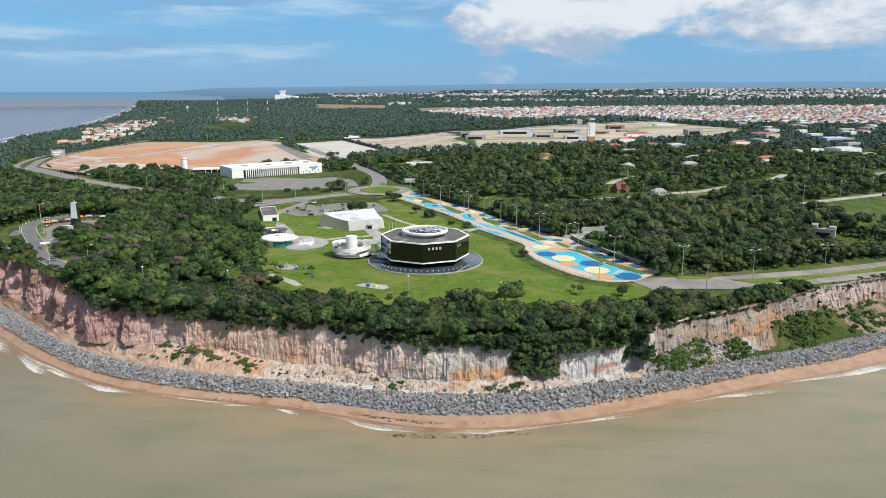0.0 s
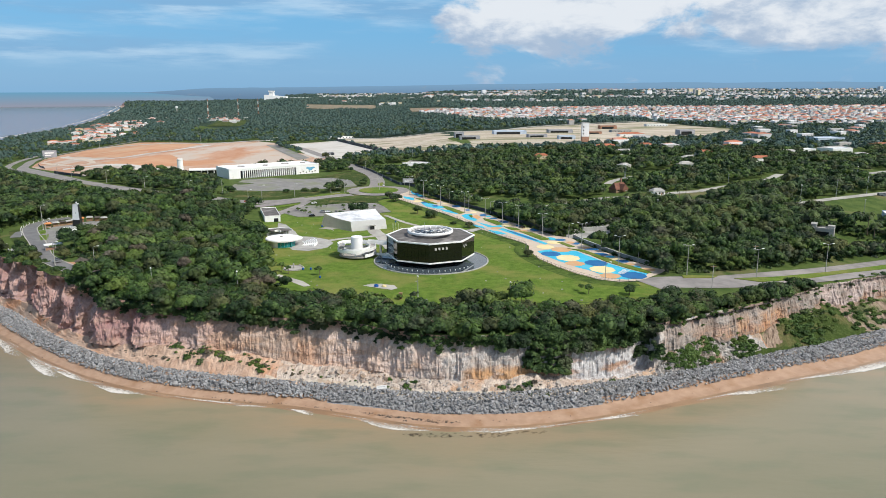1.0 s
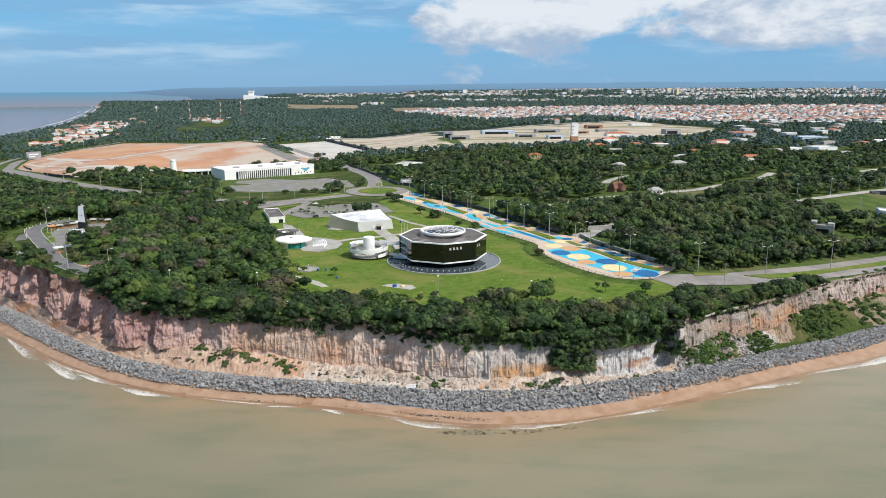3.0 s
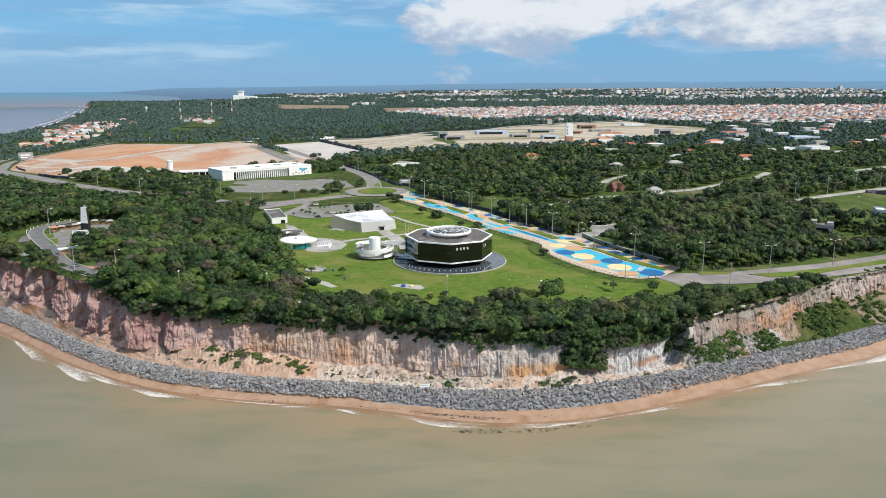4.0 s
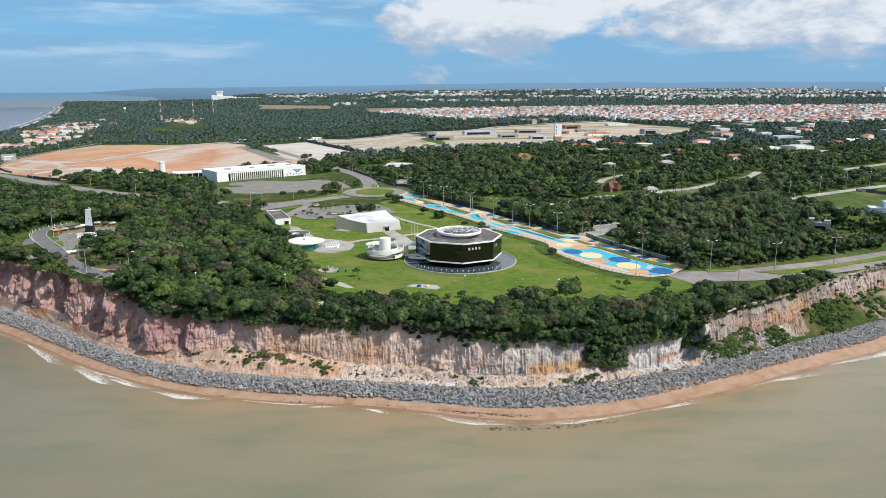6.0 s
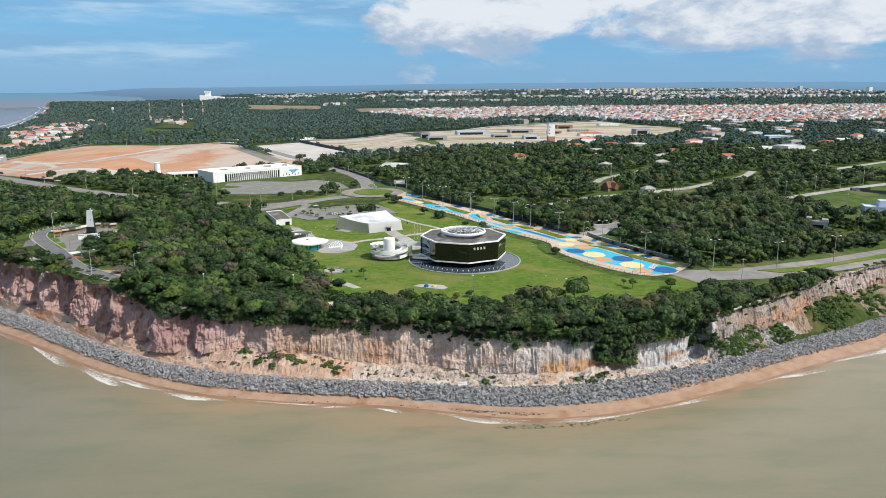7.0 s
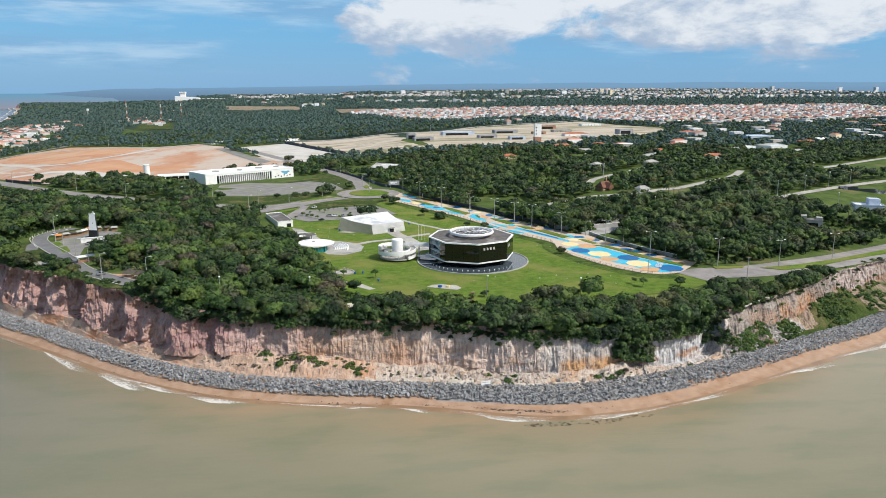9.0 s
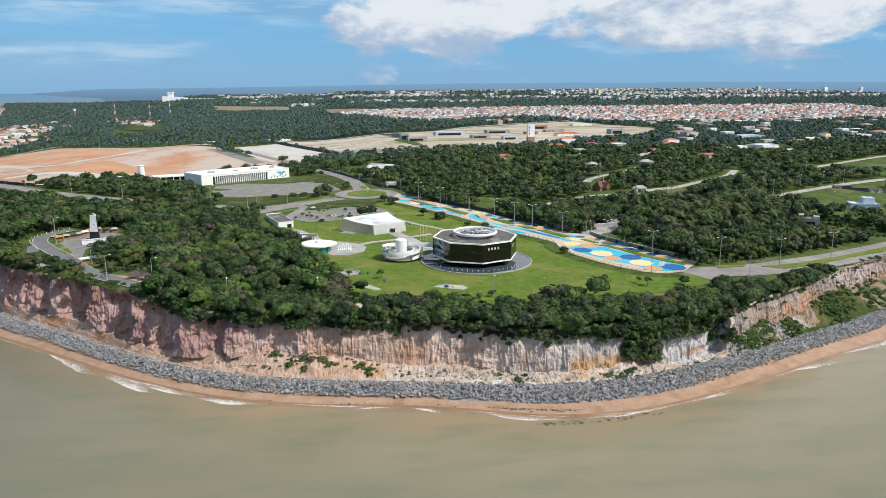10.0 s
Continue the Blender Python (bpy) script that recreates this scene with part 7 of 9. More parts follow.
# breaking waves: points of x and distance inland along each crest, and the reach of the froth behind it
WAVES = [([(-222, 0.5), (-207, 1.0), (-191, -3.4), (-183, -4.4), (-178, -3.0)], 5.0), ([(-174, -1.5), (-166, -4.4), (-156, -5.6), (-150, -4)], 4.6), ([(-157, -1.5), (-143, -1.6), (-136, -0.5)], 1.8),
         ([(-136, -1.6), (-126, -3.1), (-117, -2.3), (-110, -0.5)], 2.6), ([(-99, 1.2), (-87, 0.6), (-80, -0.8)], 2.2), ([(-78, -1.4), (-69, -0.4), (-64, 0.8)], 1.4), ([(-64, 2.4), (-57, 0.4), (-51, -3.0), (-48, -1.5)], 3.6),
         ([(-37, 3.0), (-31, -1.4), (-25, -3.4), (-14, -2.4), (-8, -1.0)], 2.6), ([(0, -1.2), (14, -1.6), (26, 0.2), (36, 2.0)], 2.0), ([(24, -1.0), (40, 1.6), (52, -0.4), (63, -2.2)], 3.2),
         ([(72, 0.4), (84, 1.6), (95, 0.8), (108, -2.4), (122, -4.8)], 3.4), ([(122, 1.4), (136, 0.0), (150, -1.8), (172, -3.6), (200, -3)], 4.0), ([(205, 0.5), (230, -2), (262, -1), (290, 1)], 3.0), ([(-300, 0.5), (-268, -3.0), (-236, -1.0)], 4.0)]


def build_foam():
    v, f, froth = [], [], []

    def strip(xs, d, reach, full, z):
        """Froth thick on the crest's seaward edge, thinning to lace behind it."""
        s, k = shore(xs)
        for i in range(len(xs)):
            n = len(v)
            for u, q in ((-0.12, 0.0), (0.0, 0.95), (0.12, 0.8), (0.36, 0.48), (0.7, 0.34), (1.0, 0.0)):
                v.append((xs[i], s[i] + (d[i] + u * reach[i]) * k[i], z))
                froth.append(q * full[i])
            if i:
                f.extend((n - 6 + r, n + r, n + r + 1, n - 5 + r) for r in range(5))

    for n, (pts, reach) in enumerate(WAVES):
        xs = np.arange(pts[0][0], pts[-1][0], 0.5)
        t = (xs - xs[0]) / (xs[-1] - xs[0])
        d = np.interp(xs, [p[0] for p in pts], [p[1] for p in pts])
        d = np.convolve(np.pad(d, 8, mode="edge"), np.ones(17) / 17, "valid") + np.array([0.7 * fbm(x * 0.10, n, 3.0, 3) for x in xs])
        full = np.sin(math.pi * np.clip(t, 0.02, 0.98)) ** 0.5 * (0.9 + np.array([0.5 * fbm(x * 0.07, n, 6.0, 2) for x in xs]))
        strip(xs, d, np.full(len(xs), 2.1 * reach) * (0.5 + 0.5 * np.sin(math.pi * t)), full, 0.06 + 0.004 * n)
    # thin lace left at the water's edge
    xs = np.arange(-320, 330, 0.8)
    d = np.array([1.6 + 1.5 * fbm(x * 0.03, 3.0, 1.0, 4) - 1.6 * abs(math.sin(x * 0.085 + 2.2 * fbm(x * 0.012, 3.0, 9.0, 2))) for x in xs])
    strip(xs, d, np.full(len(xs), 2.6), np.array([0.52 + 0.5 * fbm(x * 0.03, 5.0, 2.0, 3) for x in xs]), 0.16)
    # surf on the far beach, in three lines
    xs = np.arange(-2450, -620, 6.0)
    for n, (d0, reach) in enumerate(((-4, 16), (-30, 14), (-62, 12))):
        d = np.array([d0 + 6 * fbm(x * 0.012, n, 3.0, 3) for x in xs])
        strip(xs, d, np.full(len(xs), float(reach)), np.array([max(0.0, 0.95 - 0.3 * n + 0.6 * fbm(x * 0.01, n, 8.0, 3)) for x in xs]), 0.2)
    me = mesh_of("surf", v, f, [M_FOAM])
    me.attributes.new("froth", "FLOAT", "POINT").data.foreach_set("value", np.array(froth, np.float32))
    tagged(new("surf", me), "broken white foam and low breaking waves along the shore", "foam", kind="stuff")


build_foam()


def build_reef():
    """Dark weed on the sand in the shallows off the point."""
    m = bpy.data.materials.new("drowned_weed")
    m.use_nodes = True
    nt = m.node_tree
    b = nt.nodes["Principled BSDF"]
    b.inputs["Base Color"].default_value, b.inputs["Roughness"].default_value = (0.075, 0.055, 0.035, 1), 0.6
    geo, n, mr = nt.nodes.new("ShaderNodeNewGeometry"), nt.nodes.new("ShaderNodeTexNoise"), nt.nodes.new("ShaderNodeMapRange")
    n.inputs["Scale"].default_value, n.inputs["Detail"].default_value = 0.5, 7.0
    nt.links.new(geo.outputs["Position"], n.inputs[0])
    nt.links.new(n.outputs[0], mr.inputs[0])
    mr.inputs[1].default_value, mr.inputs[2].default_value, mr.inputs[4].default_value = 0.48, 0.66, 0.75
    nt.links.new(mr.outputs[0], b.inputs["Alpha"])
    for x, y, w, d in ((-8, 204.5, 9, 2.2), (8, 204, 8, 2.4), (22, 206, 6, 1.5)):
        pts = [(x + w * math.cos(a) * (1 + 0.25 * math.sin(3 * a)), y + d * math.sin(a) * (1 + 0.3 * math.cos(2 * a)), 0.05) for a in np.linspace(0, 2 * math.pi, 28, endpoint=False)]
        bm = bmesh.new()
        bm.faces.new([bm.verts.new(p) for p in pts])
        tagged(part("drowned_weed", bm, m), "dark patch of weed in the shallows", "weed", kind="stuff")


build_reef()


def bush_cluster(name, spots, material, label, seed, cards=150):
    """Scrub: spots of x, y, z, radius, joined in one mesh of leaf clumps."""
    rng = np.random.default_rng(seed)
    temps = [crown_template(700 + seed * 10 + i, int(cards * 0.8), 0.27, 5, 0.5, 4) for i in range(4)]
    vs, fs, base = [], [], 0
    for x, y, z, r in spots:
        tv, tf = temps[rng.integers(0, 4)]
        a = rng.uniform(0, 6.28)
        c, s_ = math.cos(a), math.sin(a)
        v = np.stack([(tv[:, 0] * c - tv[:, 1] * s_) * r + x, (tv[:, 0] * s_ + tv[:, 1] * c) * r + y, tv[:, 2] * r * 0.9 + z - r * 0.3], 1)
        vs.append(v)
        fs.append(tf + base)
        base += len(v)
    tagged(new(name, mesh_of(name, np.concatenate(vs), np.concatenate(fs), [material], None, True)), label, "scrub", kind="stuff")


def build_scrub():
    rng = random.Random(8)
    hang, talus, dry, slope, hang2 = [], [], [], [], []
    for _ in range(430):        # creepers and trees hanging down the face
        x = rng.uniform(14, 77)
        deep = 0.74 if x < 25 else 0.12 if x < 40 else 0.62 if x < 68 else 0.3
        q = rng.uniform(deep, 1.02)
        y, z = cliff_face(x, q)
        hang.append((x, y - rng.uniform(0.3, 2.8), z - 0.5, rng.uniform(1.3, 3.3)))
    for _ in range(230):        # thickets spilling over the edge
        x = rng.uniform(-152, -70)
        y, z = cliff_face(x, rng.uniform(0.78, 1.0))
        hang.append((x, y - rng.uniform(0.0, 1.4), z - 0.1, rng.uniform(1.2, 2.4)))
    for _ in range(520):        # lip of the cliff elsewhere
        x = rng.uniform(-158, 78)
        y, z = cliff_face(x, rng.uniform(0.80, 1.0) if rng.random() < 0.9 else rng.uniform(0.64, 0.85))
        hang.append((x, y + rng.uniform(-1.2, 1.5), z - 0.3, rng.uniform(1.0, 2.6)))
    for mid in (-62, -51, -38, -33, -19, -6, 4, 11):        # tongues of creeper of uneven length
        deep = rng.uniform(0.62, 0.84)
        for _ in range(9):
            x = mid + rng.gauss(0, 1.8)
            y, z = cliff_face(x, rng.uniform(deep, 1.0))
            hang.append((x, y - rng.uniform(0.2, 1.0), z - 0.3, rng.uniform(0.7, 1.7)))
    bush_cluster("creepers", hang, M_LEAF, "dark creepers and shrubs hanging over the cliff", 1)
    for x, d, r, n in ((-104, 21, 1.9, 12), (-98, 19.5, 2.0, 10), (-93, 20.5, 2.2, 14), (-86, 20, 2.1, 12), (-79, 20.5, 1.8, 8), (-73, 19, 1.9, 9), (-70, 21.5, 2.0, 6), (-64, 19, 1.0, 4), (-110, 19, 1.4, 5), (-47, 19, 1.2, 4), (-38, 19, 1.0, 3), (-17, 20, 2.0, 6), (-15, 21, 1.6, 3), (21, 19, 2.0, 8), (26, 20, 2.2, 8), (29, 18, 1.6, 5), (46, 17, 1.1, 6), (52, 17.5, 1.2, 7), (58, 17, 1.2, 7), (65, 17, 1.2, 6), (-57, 18, 0.9, 3)):
        for _ in range(n):
            xx, dd = x + rng.gauss(0, 2.6), d + rng.gauss(0.1, 1.3)
            s, k = shore(xx)
            (dry if rng.random() < 0.22 else talus).append((xx, float(s + dd * k), ground_z(xx, dd) + 0.1, r * rng.uniform(0.3, 1.0)))
    for _ in range(330):        # green slope to the north
        x = rng.choice((rng.gauss(85, 4), rng.gauss(94, 5), rng.gauss(115, 3), rng.gauss(148, 5), rng.gauss(155, 6), rng.gauss(188, 10)))
        dt, zt = cliff_top(x)
        q = rng.random()
        d = 15 + float(bank(x)) + (float(dt) - 3.5 - 15 - float(bank(x))) * q
        z = ground_z(x, d) + 0.2
        s, k = shore(x)
        slope.append((x, float(s + d * k), z, rng.uniform(0.9, 2.4)))
    for _ in range(260):        # shrubs along the southern lip
        x = rng.uniform(-245, -95)
        y, z = cliff_face(x, 1.0)
        if rng.random() < 0.6 or -215 < x < -190:
            hang2.append((x, y + rng.uniform(0.2, 9), z + 0.3, rng.uniform(0.9, 2.3)))
    for _ in range(150):
        x = rng.uniform(70, 145) if rng.random() < 0.7 else rng.uniform(145, 260)
        y, z = cliff_face(x, rng.uniform(0.72, 1.0))
        (hang2 if rng.random() < 0.6 else slope).append((x, y + rng.uniform(-0.5, 2.5), z, rng.uniform(0.8, 2.4)))
    for _ in range(16):        # shrubs clinging to the northern face
        x = rng.uniform(80, 215)
        y, z = cliff_face(x, rng.uniform(0.1, 0.85))
        slope.append((x, y - 0.6, z, rng.uniform(0.5, 1.5)))
    bush_cluster("lip_shrubs", hang2, M_LEAF, "dark shrubs along the cliff edge", 4)
    bush_cluster("slope_scrub", talus + slope, M_BUSH, "bright green scrub on the slipped earth", 2)
    for _ in range(40):
        x = rng.choice((-128, -120, -112, -60, -180, -195, 10)) + rng.uniform(-4, 4)
        s, k = shore(x)
        d = rng.uniform(15.5, 20)
        dry.append((x, float(s + d * k), ground_z(x, d) + 0.1, rng.uniform(0.4, 1.0)))
    bush_cluster("dry_scrub", dry, M_DRYBUSH, "dry brown scrub at the cliff's foot", 3, 90)
    # weed washed up along the beach
    g = np.random.default_rng(5)
    xs = np.concatenate([g.normal(-14, 16, 260), g.normal(-40, 30, 90), g.uniform(-200, 160, 60)])
    d = 3.6 + 0.8 * np.sin(xs * 0.11) + 0.6 * np.sin(xs * 0.31) + g.normal(0, 0.7, len(xs)) + 0.7 * bank(xs)
    s, k = shore(xs)
    p = np.stack([xs, s + d * k, np.full(len(xs), 0.62)], 1)
    v = leaf_cards(g, p, np.tile([[0, 0, 1.0]], (len(xs), 1)), 0.7, 0.12)
    tagged(new("seaweed", mesh_of("seaweed", v, np.arange(len(v)).reshape(-1, 4), [M_THATCH])), "dark seaweed washed up on the sand", "seaweed", kind="stuff")
    b = empty("notice_board", -26.2, 229.3, 4.9, "white notice board lying on the boulders", "sign", turn=8)
    part("board", solid([(-1.8, -0.05), (1.8, -0.05), (1.8, 0.05), (-1.8, 0.05)], 0, 1.3), M_WHITE, b)
    part("bar", box(-1.4, -0.09, 0.75, 1.2, -0.05, 0.9), M_GREYWALL, b, "grey line of writing")
    for sx in (-1.5, 1.5):
        part("leg", bar((sx, 0.1, -1.2), (sx, 0.1, 1.0), 0.06), M_GREYMETAL, b)


build_scrub()

# ---------------- woods ----------------
TOWN = [(-49.7, 2074.3), (87.7, 1708.4), (210.8, 1604.8), (298.1, 1746), (472.1, 1756.1), (533.5, 1464.9), (660.7, 1375.2), (982.1, 1434.4), (1497.4, 1637.2), (1622.5, 2136), (1002.7, 2176.9), (544.6, 2211.1), (224.8, 2174.5)]


def trunk_mesh(seed):
    rng = random.Random(seed)
    bm = bmesh.new()

    def limb(p, q, r0, r1):
        p, q = Vector(p), Vector(q)
        d = q - p
        ret = bmesh.ops.create_cone(bm, cap_ends=True, segments=6, radius1=r0, radius2=r1, depth=d.length)
        bmesh.ops.transform(bm, matrix=Matrix.Translation((p + q) / 2) @ d.to_track_quat("Z", "Y").to_matrix().to_4x4(), verts=ret["verts"])

    top = (rng.uniform(-0.08, 0.08), rng.uniform(-0.08, 0.08), 0.75)
    limb((0, 0, -0.15), top, 0.075, 0.045)
    for i in range(5):
        a = i * 1.257 + rng.uniform(-0.4, 0.4)
        limb((top[0] * 0.8, top[1] * 0.8, 0.5 + 0.05 * i), (0.55 * math.cos(a), 0.55 * math.sin(a), rng.uniform(0.9, 1.2)), 0.035, 0.015)
    me = bpy.data.meshes.new("trunk")
    bm.to_mesh(me)
    bm.free()
    me.materials.append(M_TRUNK)
    return me


def crown_mesh(name, seed, cards, size, material, lobes=8, flat=0.62):
    v, f = crown_template(seed, cards, size, lobes, flat)
    return mesh_of(name, v, f, [material], None, True)


def thinned(rng, px, py, r, gap):
    """Keep the larger of any two crowns that stand too close."""
    order = np.argsort(-r)
    kept, cells = [], {}
    for i in order:
        c = (int(px[i] // 8), int(py[i] // 8))
        ok = True
        for dx in (-1, 0, 1):
            for dy in (-1, 0, 1):
                for j in cells.get((c[0] + dx, c[1] + dy), ()):
                    if (px[i] - px[j]) ** 2 + (py[i] - py[j]) ** 2 < (gap * (r[i] + r[j])) ** 2:
                        ok = False
        if ok:
            kept.append(i)
            cells.setdefault(c, []).append(i)
    return np.array(kept, int)


def view(px, py, m=1.0):
    a = np.arctan2(px + 40, py + 20)
    return (a > radians(-40 * m)) & (a < radians(44 * m))


def place_tree(x, y, r, h, trunks, crowns, rng, label, group="trees on the cliff top", z=None):
    z = float(height(x, y)) if z is None else z
    e = empty("tree", x, y, z, label, "tree", group, turn=rng.uniform(0, 360))
    t = new("trunk", trunks[rng.randrange(len(trunks))])
    t.parent = e
    t.matrix_basis = Matrix.Diagonal((r, r, h * 0.8, 1))
    c = new("crown", crowns[rng.randrange(len(crowns))])
    c.parent = e
    c.matrix_basis = Matrix.Translation((0, 0, h - r * 1.1)) @ Matrix.Diagonal((r, r, r * 1.0, 1))
    return e


def build_woods():
    rng = np.random.default_rng(7)
    pyr = random.Random(17)
    t_near = [crown_template(100 + i, 460, 0.158, 9) for i in range(10)]
    t_mid = [crown_template(200 + i, 136, 0.25, 6, 0.62, 4) for i in range(8)]
    t_low = [crown_template(250 + i, 26, 0.46, 3, 0.62, 3) for i in range(5)]
    t_far = [crown_template(300 + i, 20, 0.44, 2, 0.62, 4) for i in range(5)]
    t_dist = [crown_template(400 + i, 6, 0.6, 1, 0.62, 3) for i in range(4)]
    trunks = [trunk_mesh(i) for i in range(4)]
    crowns = [crown_mesh("crown", 900 + i, 900, 0.135, (M_LEAF, M_LEAF, M_LEAF_B, M_LEAF_C)[i % 4], 11) for i in range(8)]

    def sizes(n, lo, hi):
        return lo + (hi - lo) * rng.beta(1.5, 2.6, n)

    # near woods
    px, py = scatter(rng, -400, 330, 225, 480, 2.9, lambda x, y: wooded(x, y) & view(x, y))
    # glimpses of ground: thin the cover by a slow noise
    open_ = np.array([noise.fractal(Vector((x * 0.022, y * 0.022, 2.0)), 1, 2, 3) for x, y in zip(px, py)])
    keep = (open_ < np.where(px > 90, 0.34, 0.52)) & ~yards(px, py)
    px, py = px[keep], py[keep]
    r = sizes(len(px), 2.0, 8.4)
    k = thinned(rng, px, py, r, 0.60)
    px, py, r = px[k], py[k], r[k]
    h = np.clip(r * rng.uniform(1.0, 1.6, len(r)) + 0.8, 2.6, 9.5)
    d = inland(px, py) - cliff_top(px)[0]
    h = np.where((d < 30) & (px > -150), np.clip(r * rng.uniform(0.95, 1.35, len(r)) + 0.6, 2.2, 6.4), h)
    front = (d < 26) & (px > -130) & (px < 140) & (r > 2.0)
    idx = np.where(front)[0]
    idx = idx[np.argsort(d[idx] - 0.6 * r[idx])][:290]
    single = np.zeros(len(px), bool)
    single[idx] = True
    for i in idx:
        place_tree(float(px[i]), float(py[i]), float(r[i]), float(h[i]), trunks, crowns, pyr, "dense dark green broadleaf tree above the cliff")
    rest = ~single
    forest_mesh("woodland", rng, t_near, px[rest], py[rest], r[rest], h[rest], [M_LEAF, M_LEAF_B, M_LEAF_C], "dense dark green coastal woodland on the plateau", [0.47, 0.34, 0.19])
    # undergrowth that closes the floor between the trunks
    ux, uy = scatter(rng, -400, 330, 225, 480, 4.4, lambda x, y: wooded(x, y) & view(x, y))
    forest_mesh("undergrowth", rng, t_low, ux, uy, rng.uniform(1.4, 2.8, len(ux)), rng.uniform(0.8, 1.9, len(ux)), [M_LEAF, M_LEAF_B], "low dark undergrowth below the trees")
    # middle woods
    px, py = scatter(rng, -600, 640, 480, 830, 4.0, lambda x, y: wooded(x, y) & view(x, y))
    open_ = np.array([noise.fractal(Vector((x * 0.016, y * 0.016, 5.0)), 1, 2, 3) for x, y in zip(px, py)])
    keep = (open_ < np.where(px > 0, 0.22, 0.5)) & ~yards(px, py)
    px, py = px[keep], py[keep]
    r = sizes(len(px), 2.0, 8.6)
    k = thinned(rng, px, py, r, 0.60)
    px, py, r = px[k], py[k], r[k]
    forest_mesh("woodland", rng, t_mid, px, py, r, np.clip(r * rng.uniform(0.85, 1.3, len(r)) + 0.6, 2.4, 8.6), [M_LEAF, M_LEAF_MID, M_LEAF_B, M_LEAF_C], "dense green woodland beside the roads", [0.44, 0.30, 0.16, 0.10])
    # woods beyond the fields
    px, py = scatter(rng, -1000, 1300, 830, 1500, 10.4, lambda x, y: wooded(x, y) & view(x, y) & ~yards(x, y) & ~(inside(x, y, VILLAGE) & (rng.random(len(x)) < 0.7)))
    r = sizes(len(px), 4.0, 9.2)
    forest_mesh("woodland", rng, t_far, px, py, r, np.clip(r * 0.85 + 1, 4, 8.5), [M_LEAF_HAZY, M_LEAF_MID], "green woodland beyond the fields, mostly tinted for haze", [0.7, 0.3])
    out = lambda x, y: wooded(x, y) & view(x, y) & ~(inside(x, y, TOWN) & (rng.random(len(x)) < 0.86)) & ~(inside(x, y, VILLAGE) & (rng.random(len(x)) < 0.7))
    px, py = scatter(rng, -1700, 2300, 1500, 2700, 14.5, out)
    r = sizes(len(px), 5.5, 10.5)
    forest_mesh("woodland", rng, t_dist, px, py, r, r * 0.6 + rng.uniform(1, 3, len(r)), M_LEAF_HAZY, "far green forest tinted blue for haze")
    px, py = scatter(rng, -2600, 2550, 2700, 4500, 28, lambda x, y: wooded(x, y) & view(x, y))
    r = sizes(len(px), 11, 20)
    forest_mesh("woodland", rng, t_dist, px, py, r, r * 0.42 + rng.uniform(1, 3, len(r)), M_LEAF_HAZY, "forest near the horizon, tinted blue for haze")
    # single trees on the lawn, in the car parks and along the avenue
    bright = [crown_mesh("crown", 950 + i, 260, 0.24, M_BUSH, 8) for i in range(3)]
    for x, y, r, h, word, cs in ((-61.2, 319.5, 2.0, 4.6, "small bright green tree alone on the lawn", bright), (-36, 531, 5.2, 6.5, "broad dark green tree by the promenade", crowns),
                                 (-18.5, 482, 3.6, 5.6, "dark green tree on a grassy bank", crowns), (-8.5, 468.6, 5.0, 5.6, "broad dark green tree on a grassy bank", crowns), (5.2, 443, 2.2, 2.6, "low dark green shrub on a grassy bank", crowns),
                                 (15.1, 434, 3.0, 4.2, "dark green tree by the promenade", crowns), (-41.2, 543, 4.4, 6.2, "dark green tree by the promenade", crowns), (41.4, 355.3, 3.2, 4.4, "dark green tree by a fence", crowns),
                                 (55.7, 291, 1.5, 3.4, "slim young tree on the lawn", bright), (58, 286.5, 2.2, 4.6, "slim young tree on the lawn", bright), (75, 285, 3.0, 4.4, "round dark green tree on the lawn's edge", crowns),
                                 (-22, 280, 1.6, 2.4, "low green shrub on the lawn", crowns), (-16, 282, 1.9, 3.0, "low green shrub on the lawn", crowns), (28, 275, 2.6, 4.6, "yellow-green tree above the cliff", bright),
                                 (-80, 326, 2.2, 5.0, "slim green tree on the lawn's edge", bright), (-76, 322, 1.7, 4.4, "slim green tree on the lawn's edge", bright), 
                                 (-170, 566, 4.6, 5.4, "round dark green tree below a car park", crowns), (-127, 573, 3.0, 3.4, "round green shrub below a car park", crowns), (-112, 577, 3.6, 4.0, "round green shrub below a car park", crowns),
                                 (-104, 578, 3.4, 4.0, "round green shrub below a car park", crowns), (-93, 588, 2.6, 3.2, "round green shrub below a car park", crowns), (-137, 864, 6.0, 8.0, "large dark green tree by a sand lot", crowns), (-111, 840, 4.2, 5.6, "dark green tree by a sand lot", crowns), (-100, 858, 4.6, 6.0, "dark green tree by a sand lot", crowns)):
        place_tree(x, y, r, h, trunks, cs, pyr, word, "single trees")
    for x, y in ((-107, 480.6), (-102.9, 493.6), (-99.6, 489.6), (-96.3, 485.6), (-92.4, 481.6), (-77.7, 479.3), (-91.3, 505.9), (-87.9, 501.8), (-81.7, 515.5), (-78.4, 512.7), (-72.4, 506.5), (-58.4, 511.8),
                 (-66, 516), (-62, 500), (-50, 506), (-54, 496), (-70, 490), (-85, 510), (-98, 500)):
        place_tree(x, y, pyr.uniform(1.1, 1.9), pyr.uniform(2.0, 3.0), trunks, bright, pyr, "small round green tree in a car park", "car park trees")
